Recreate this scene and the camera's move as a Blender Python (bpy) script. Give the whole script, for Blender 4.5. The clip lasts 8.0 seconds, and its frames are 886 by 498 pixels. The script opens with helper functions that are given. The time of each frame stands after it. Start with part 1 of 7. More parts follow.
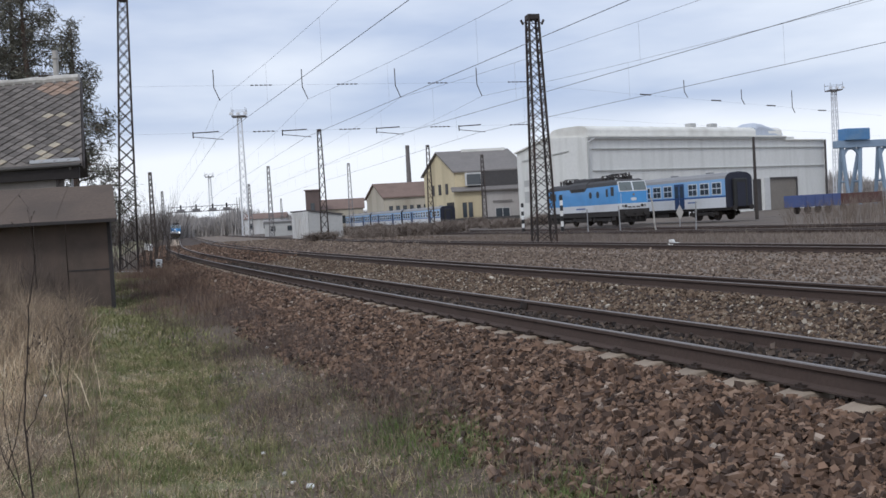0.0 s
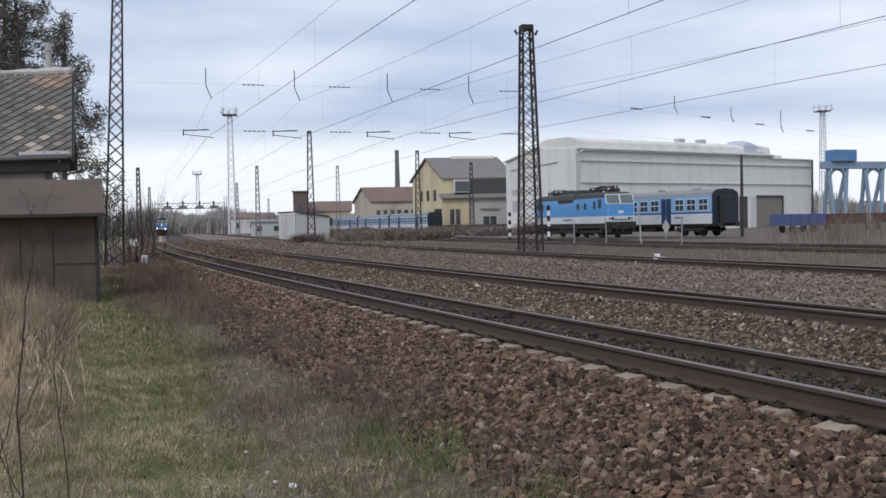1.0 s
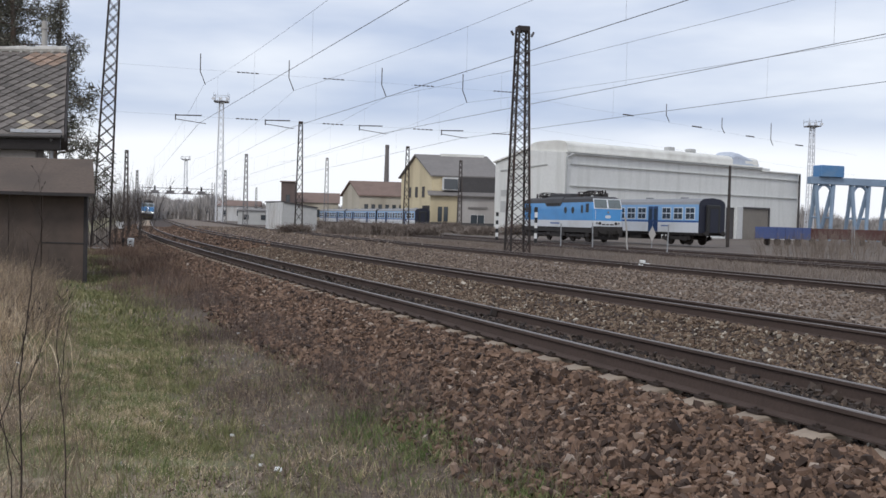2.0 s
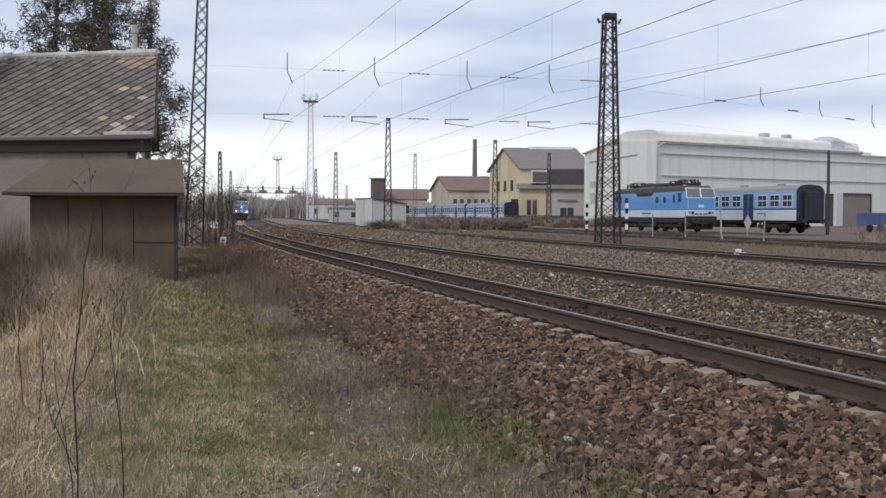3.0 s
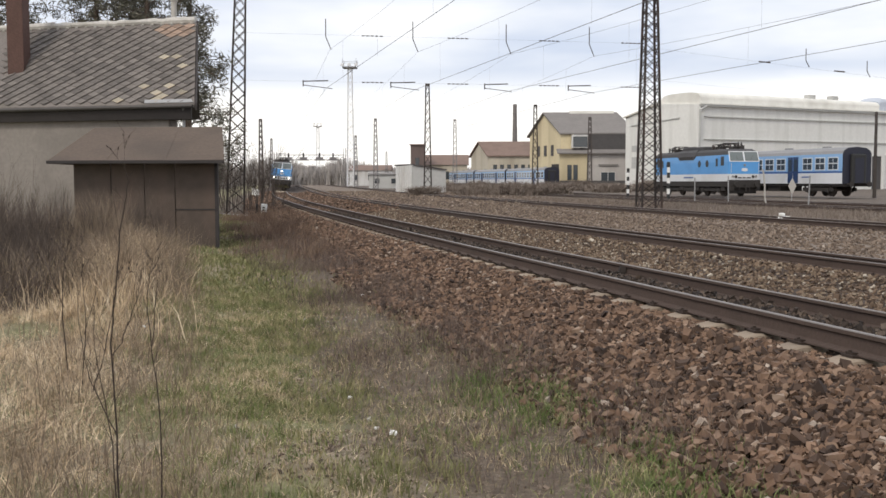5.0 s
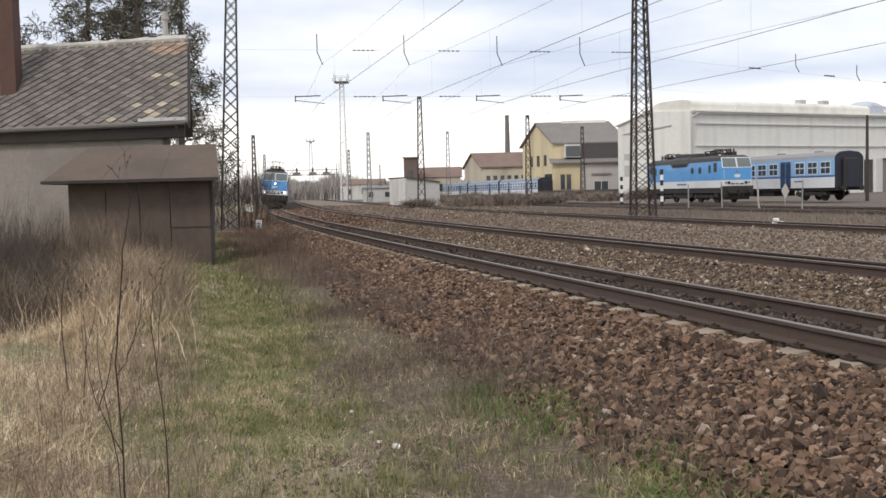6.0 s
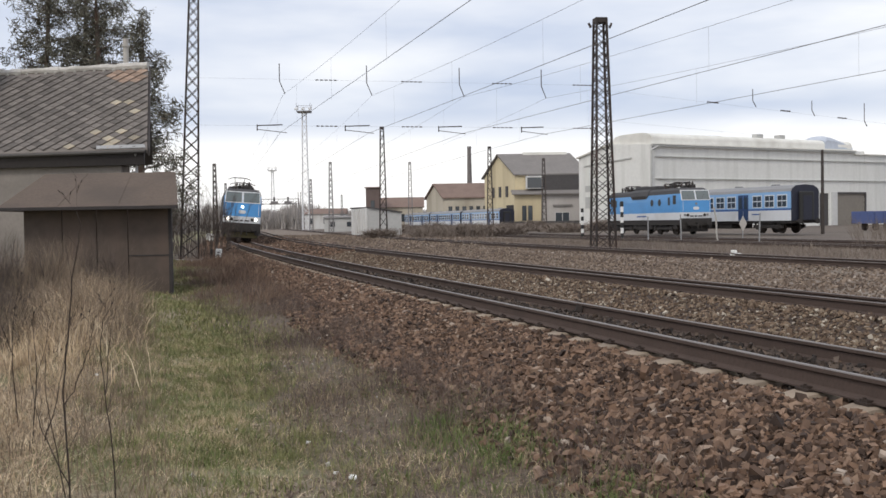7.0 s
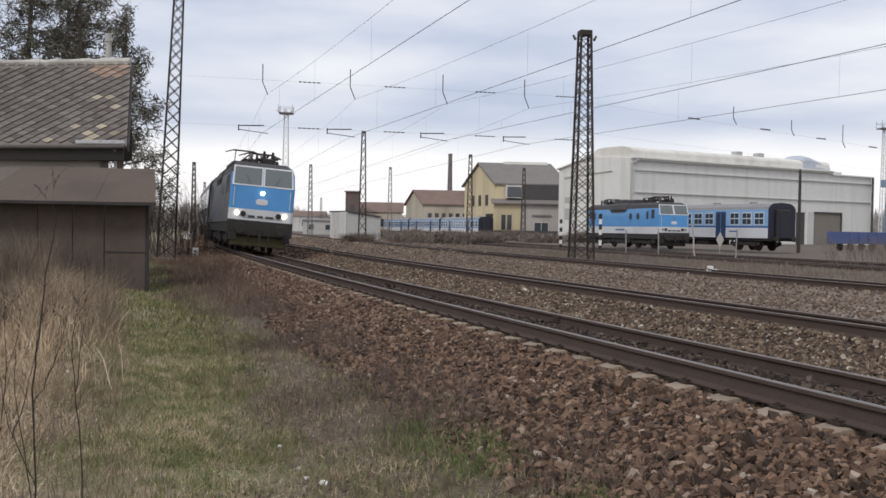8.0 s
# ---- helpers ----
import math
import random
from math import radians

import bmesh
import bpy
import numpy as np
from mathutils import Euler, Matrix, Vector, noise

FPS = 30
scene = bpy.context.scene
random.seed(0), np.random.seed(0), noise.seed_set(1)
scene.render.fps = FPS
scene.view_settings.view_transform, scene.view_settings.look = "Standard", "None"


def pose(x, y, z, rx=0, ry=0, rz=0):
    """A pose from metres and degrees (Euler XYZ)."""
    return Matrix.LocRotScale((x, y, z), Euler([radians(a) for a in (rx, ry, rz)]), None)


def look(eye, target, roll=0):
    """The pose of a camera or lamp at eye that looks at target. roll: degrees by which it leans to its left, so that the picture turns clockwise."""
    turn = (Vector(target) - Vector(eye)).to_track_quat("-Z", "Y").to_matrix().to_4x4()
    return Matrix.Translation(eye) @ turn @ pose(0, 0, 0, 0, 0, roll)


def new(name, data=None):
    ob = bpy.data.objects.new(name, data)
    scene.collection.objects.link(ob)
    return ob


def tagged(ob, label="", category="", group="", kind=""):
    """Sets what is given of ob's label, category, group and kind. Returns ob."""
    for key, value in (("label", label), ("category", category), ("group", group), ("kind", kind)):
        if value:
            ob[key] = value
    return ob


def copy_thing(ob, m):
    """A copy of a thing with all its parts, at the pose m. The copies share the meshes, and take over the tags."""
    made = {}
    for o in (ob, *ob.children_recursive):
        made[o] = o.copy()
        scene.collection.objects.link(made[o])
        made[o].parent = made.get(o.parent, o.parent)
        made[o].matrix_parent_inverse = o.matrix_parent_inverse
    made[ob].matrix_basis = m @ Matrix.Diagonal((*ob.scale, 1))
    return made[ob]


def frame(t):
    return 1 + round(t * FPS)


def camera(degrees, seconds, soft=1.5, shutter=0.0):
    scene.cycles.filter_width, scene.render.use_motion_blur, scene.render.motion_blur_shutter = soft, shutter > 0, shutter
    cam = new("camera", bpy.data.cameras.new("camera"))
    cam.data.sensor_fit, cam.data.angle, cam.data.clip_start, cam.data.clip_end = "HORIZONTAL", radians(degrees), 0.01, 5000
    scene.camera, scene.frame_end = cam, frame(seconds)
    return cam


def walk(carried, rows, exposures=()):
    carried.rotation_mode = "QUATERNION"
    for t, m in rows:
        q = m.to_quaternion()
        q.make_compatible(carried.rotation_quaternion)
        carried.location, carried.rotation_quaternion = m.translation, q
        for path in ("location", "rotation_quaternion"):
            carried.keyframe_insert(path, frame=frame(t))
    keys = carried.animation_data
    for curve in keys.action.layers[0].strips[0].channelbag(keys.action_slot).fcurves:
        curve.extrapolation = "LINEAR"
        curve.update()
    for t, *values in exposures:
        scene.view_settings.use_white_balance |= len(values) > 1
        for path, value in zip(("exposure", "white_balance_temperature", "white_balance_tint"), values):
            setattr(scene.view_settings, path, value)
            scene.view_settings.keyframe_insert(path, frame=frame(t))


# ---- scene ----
cam = camera(47.0, 8.0, 1.55)
PATH = [
    (0, (-0.013, -0.150, 1.290), (0.127, 1.844, 1.231), -3.19),
    (0.5, (-0.024, -0.181, 1.296), (0.119, 1.813, 1.230), -2.94),
    (0.8, (-0.037, -0.220, 1.301), (0.113, 1.773, 1.235), -2.36),
    (1, (-0.041, -0.244, 1.302), (0.127, 1.748, 1.254), -1.13),
    (1.2, (-0.040, -0.261, 1.300), (0.146, 1.730, 1.248), 0.6),
    (2.3, (-0.115, -0.384, 1.287), (0.086, 1.605, 1.234), 1.7),
    (2.5, (-0.104, -0.348, 1.283), (0.108, 1.640, 1.234), 1.65),
    (2.8, (-0.050, -0.129, 1.257), (0.043, 1.868, 1.197), 0.12),
    (3, (-0.013, -0.019, 1.243), (0.007, 1.980, 1.176), 0.30),
    (3.3, (0.025, 0.023, 1.237), (0.041, 2.022, 1.165), -0.13),
    (3.5, (0.033, 0.027, 1.237), (0.074, 2.025, 1.160), -1.12),
    (3.8, (0.017, 0.032, 1.244), (0.054, 2.029, 1.142), -0.72),
    (4, (0.009, 0.034, 1.247), (-0.042, 2.030, 1.132), 0.74),
    (4.2, (0.013, 0.025, 1.240), (-0.077, 2.018, 1.107), 0.52),
    (4.5, (0.026, 0.007, 1.228), (-0.041, 2.000, 1.074), 0.38),
    (4.7, (0.028, 0.003, 1.230), (-0.031, 1.998, 1.095), 0.5),
    (5.8, (-0.016, -0.043, 1.233), (-0.085, 1.951, 1.102), -2.6),
    (6, (-0.006, -0.029, 1.235), (-0.055, 1.967, 1.125), -1.33),
    (6.2, (-0.002, -0.013, 1.234), (-0.032, 1.984, 1.134), -0.81),
    (6.5, (0.000, -0.004, 1.231), (-0.001, 1.994, 1.142), -0.18),
    (6.8, (0.011, -0.005, 1.227), (0.033, 1.994, 1.169), -0.64),
    (7, (0.015, -0.005, 1.224), (0.042, 1.994, 1.172), -0.91),
    (7.5, (0.011, 0.004, 1.217), (0.049, 2.003, 1.170), -0.51),
    (7.8, (0.009, 0.012, 1.222), (0.071, 2.010, 1.170), 0.87),
    (8, (0.009, 0.017, 1.229), (0.079, 2.015, 1.190), 1.00),
]
EXPOSURES = [(0.0, 0.0, 6100, 10), (1.0, 0.0, 6150, 10), (2.5, 0.08, 6350, 10), (3.5, 0.15, 6550, 10), (4.5, 0.36, 7000, 10), (6.5, 0.42, 6900, 10), (7.2, 0.15, 6700, 10), (8.0, 0.07, 6680, 11)]
walk(cam, [(t, look(eye, target, roll)) for t, eye, target, roll in PATH], EXPOSURES)

# ---- world, sun, exposure ----

world = bpy.data.worlds.new("world")
scene.world = world
world.use_nodes = True
wn, wl = world.node_tree.nodes, world.node_tree.links
wn.clear()
w_out = wn.new("ShaderNodeOutputWorld")
w_bg = wn.new("ShaderNodeBackground")
w_sky = wn.new("ShaderNodeTexSky")
w_sky.sky_type = "NISHITA"
w_sky.sun_disc = False
w_sky.sun_elevation = radians(32)
w_sky.sun_rotation = radians(200)
w_sky.dust_density = 2.0
w_dim = wn.new("ShaderNodeVectorMath")
w_dim.operation = "SCALE"
w_dim.inputs["Scale"].default_value = 0.10
wl.new(w_sky.outputs[0], w_dim.inputs[0])
w_co = wn.new("ShaderNodeTexCoord")
w_map = wn.new("ShaderNodeMapping")
w_map.inputs["Scale"].default_value = (1.6, 1.6, 6.5)
w_map.inputs["Location"].default_value = (0.35, 1.9, 0.4)
wl.new(w_co.outputs["Generated"], w_map.inputs[0])
w_noise = wn.new("ShaderNodeTexNoise")
w_noise.inputs["Scale"].default_value = 1.5
w_noise.inputs["Detail"].default_value = 5
w_noise.inputs["Roughness"].default_value = 0.5
wl.new(w_map.outputs[0], w_noise.inputs["Vector"])
# cloud deck: grey-blue undersides to white breaks
w_ramp = wn.new("ShaderNodeValToRGB")
w_ramp.color_ramp.elements[0].position = 0.34
w_ramp.color_ramp.elements[0].color = (0.48, 0.56, 0.735, 1)
w_ramp.color_ramp.elements[1].position = 0.68
w_ramp.color_ramp.elements[1].color = (0.96, 0.98, 1.02, 1)
wl.new(w_noise.outputs["Fac"], w_ramp.inputs[0])
# the deck thins to a white rim over the horizon
w_sep = wn.new("ShaderNodeSeparateXYZ")
wl.new(w_co.outputs["Generated"], w_sep.inputs[0])
w_mad = wn.new("ShaderNodeMath")
w_mad.operation = "MULTIPLY_ADD"
w_mad.inputs[1].default_value = 0.085
wl.new(w_noise.outputs["Fac"], w_mad.inputs[0])
wl.new(w_sep.outputs["Z"], w_mad.inputs[2])
w_rim = wn.new("ShaderNodeMapRange")
w_rim.interpolation_type = "SMOOTHSTEP"
w_rim.inputs["From Min"].default_value = 0.098
w_rim.inputs["From Max"].default_value = 0.142
w_rim.inputs["To Min"].default_value = 1.0
w_rim.inputs["To Max"].default_value = 0.0
wl.new(w_mad.outputs[0], w_rim.inputs["Value"])
w_white = wn.new("ShaderNodeMix")
w_white.data_type = "RGBA"
w_white.inputs["B"].default_value = (1.02, 1.03, 1.06, 1)
wl.new(w_rim.outputs["Result"], w_white.inputs["Factor"])
wl.new(w_ramp.outputs[0], w_white.inputs["A"])
w_mix = wn.new("ShaderNodeMix")
w_mix.data_type = "RGBA"
w_mix.inputs["Factor"].default_value = 0.9
wl.new(w_dim.outputs[0], w_mix.inputs["A"])
wl.new(w_white.outputs["Result"], w_mix.inputs["B"])
wl.new(w_mix.outputs["Result"], w_bg.inputs["Color"])
w_bg.inputs["Strength"].default_value = 1.0
wl.new(w_bg.outputs[0], w_out.inputs[0])

sun = new("sun", bpy.data.lights.new("sun", "SUN"))
sun.data.energy = 1.2
sun.data.angle = radians(14)
sun.data.color = (1.0, 0.95, 0.88)
sun.matrix_world = look((0, 0, 80), (25, 40, 30))


# ---- materials ----
def mat(name, color, rough=0.8, metal=0.0, vary=0.25, grain=8.0, stain=0.6, bump=0.15, tint=None, island=0.0, each=0.0, coat=0.0, streak=1.0):
    """Base colour broken up by two scales of noise; tint: colour of the stains; island, each: brightness change piece by piece."""
    m = bpy.data.materials.new(name)
    m.use_nodes = True
    n, l = m.node_tree.nodes, m.node_tree.links
    b = n["Principled BSDF"]
    co = n.new("ShaderNodeTexCoord")
    fine, big = n.new("ShaderNodeTexNoise"), n.new("ShaderNodeTexNoise")
    for t, s, d in ((fine, grain, 6), (big, stain, 3)):
        t.inputs["Scale"].default_value = s
        t.inputs["Detail"].default_value = d
        if t is big and streak != 1.0:
            mp = n.new("ShaderNodeMapping")
            mp.inputs["Scale"].default_value = (1, 1, streak)
            l.new(co.outputs["Object"], mp.inputs[0])
            l.new(mp.outputs[0], t.inputs["Vector"])
        else:
            l.new(co.outputs["Object"], t.inputs["Vector"])
    c = Vector(color)
    dark, light = c * (1 - vary), c * (1 + vary)
    if tint is None:
        tint = c * (1 - vary * 0.8)
    mix1 = n.new("ShaderNodeMix")
    mix1.data_type = "RGBA"
    mix1.inputs["A"].default_value = (*dark, 1)
    mix1.inputs["B"].default_value = (*light, 1)
    l.new(fine.outputs["Fac"], mix1.inputs["Factor"])
    rng = n.new("ShaderNodeMapRange")
    rng.inputs["From Min"].default_value = 0.48
    rng.inputs["From Max"].default_value = 0.72
    rng.inputs["To Max"].default_value = 0.75
    l.new(big.outputs["Fac"], rng.inputs["Value"])
    mix2 = n.new("ShaderNodeMix")
    mix2.data_type = "RGBA"
    mix2.inputs["B"].default_value = (*tint, 1)
    l.new(rng.outputs["Result"], mix2.inputs["Factor"])
    l.new(mix1.outputs["Result"], mix2.inputs["A"])
    out = mix2.outputs["Result"]
    if island or each:
        src = n.new("ShaderNodeNewGeometry").outputs["Random Per Island"] if island else n.new("ShaderNodeObjectInfo").outputs["Random"]
        amount = island or each
        r2 = n.new("ShaderNodeMapRange")
        r2.inputs["To Min"].default_value = 1 - amount
        r2.inputs["To Max"].default_value = 1 + amount
        l.new(src, r2.inputs["Value"])
        sc = n.new("ShaderNodeVectorMath")
        sc.operation = "SCALE"
        l.new(out, sc.inputs[0])
        l.new(r2.outputs["Result"], sc.inputs["Scale"])
        out = sc.outputs[0]
    l.new(out, b.inputs["Base Color"])
    b.inputs["Roughness"].default_value = rough
    b.inputs["Metallic"].default_value = metal
    b.inputs["Coat Weight"].default_value = coat
    if bump:
        bp = n.new("ShaderNodeBump")
        bp.inputs["Strength"].default_value = bump
        bp.inputs["Distance"].default_value = 0.03
        l.new(fine.outputs["Fac"], bp.inputs["Height"])
        l.new(bp.outputs[0], b.inputs["Normal"])
    return m


def palette(name, stops, rough=0.9, grain=6.0, vary=0.2, drift=0.0, size=4.0):
    """Loose pieces whose colour is drawn per island from stops (position, colour); drift: share that goes by patches of 1/size metres."""
    m = bpy.data.materials.new(name)
    m.use_nodes = True
    n, l = m.node_tree.nodes, m.node_tree.links
    b = n["Principled BSDF"]
    geo, ramp = n.new("ShaderNodeNewGeometry"), n.new("ShaderNodeValToRGB")
    el = ramp.color_ramp.elements
    while len(el) < len(stops):
        el.new(0.5)
    for e, (p, c) in zip(el, stops):
        e.position = p
        e.color = (*c, 1)
    co, noi = n.new("ShaderNodeTexCoord"), n.new("ShaderNodeTexNoise")
    pick = geo.outputs["Random Per Island"]
    if drift:
        patch, spread, blend = n.new("ShaderNodeTexNoise"), n.new("ShaderNodeMapRange"), n.new("ShaderNodeMix")
        patch.inputs["Scale"].default_value = size
        patch.inputs["Detail"].default_value = 3
        l.new(co.outputs["Object"], patch.inputs["Vector"])
        spread.inputs["From Min"].default_value, spread.inputs["From Max"].default_value = 0.40, 0.61
        l.new(patch.outputs["Fac"], spread.inputs["Value"])
        blend.inputs["Factor"].default_value = drift
        l.new(pick, blend.inputs["A"])
        l.new(spread.outputs["Result"], blend.inputs["B"])
        pick = blend.outputs["Result"]
    l.new(pick, ramp.inputs[0])
    noi.inputs["Scale"].default_value = grain
    noi.inputs["Detail"].default_value = 4
    l.new(co.outputs["Object"], noi.inputs["Vector"])
    rng = n.new("ShaderNodeMapRange")
    rng.inputs["To Min"].default_value = 1 - vary * 2
    rng.inputs["To Max"].default_value = 1 + vary * 2
    l.new(noi.outputs["Fac"], rng.inputs["Value"])
    sc = n.new("ShaderNodeVectorMath")
    sc.operation = "SCALE"
    l.new(ramp.outputs[0], sc.inputs[0])
    l.new(rng.outputs["Result"], sc.inputs["Scale"])
    l.new(sc.outputs[0], b.inputs["Base Color"])
    b.inputs["Roughness"].default_value = rough
    return m


def glow(name, color, strength):
    m = bpy.data.materials.new(name)
    m.use_nodes = True
    b = m.node_tree.nodes["Principled BSDF"]
    b.inputs["Base Color"].default_value = (*color, 1)
    b.inputs["Emission Color"].default_value = (*color, 1)
    b.inputs["Emission Strength"].default_value = strength
    return m


def glass(name, color=(0.05, 0.06, 0.07), rough=0.08):
    m = bpy.data.materials.new(name)
    m.use_nodes = True
    b = m.node_tree.nodes["Principled BSDF"]
    b.inputs["Base Color"].default_value = (*color, 1)
    b.inputs["Roughness"].default_value = rough
    b.inputs["Specular IOR Level"].default_value = 0.6
    return m


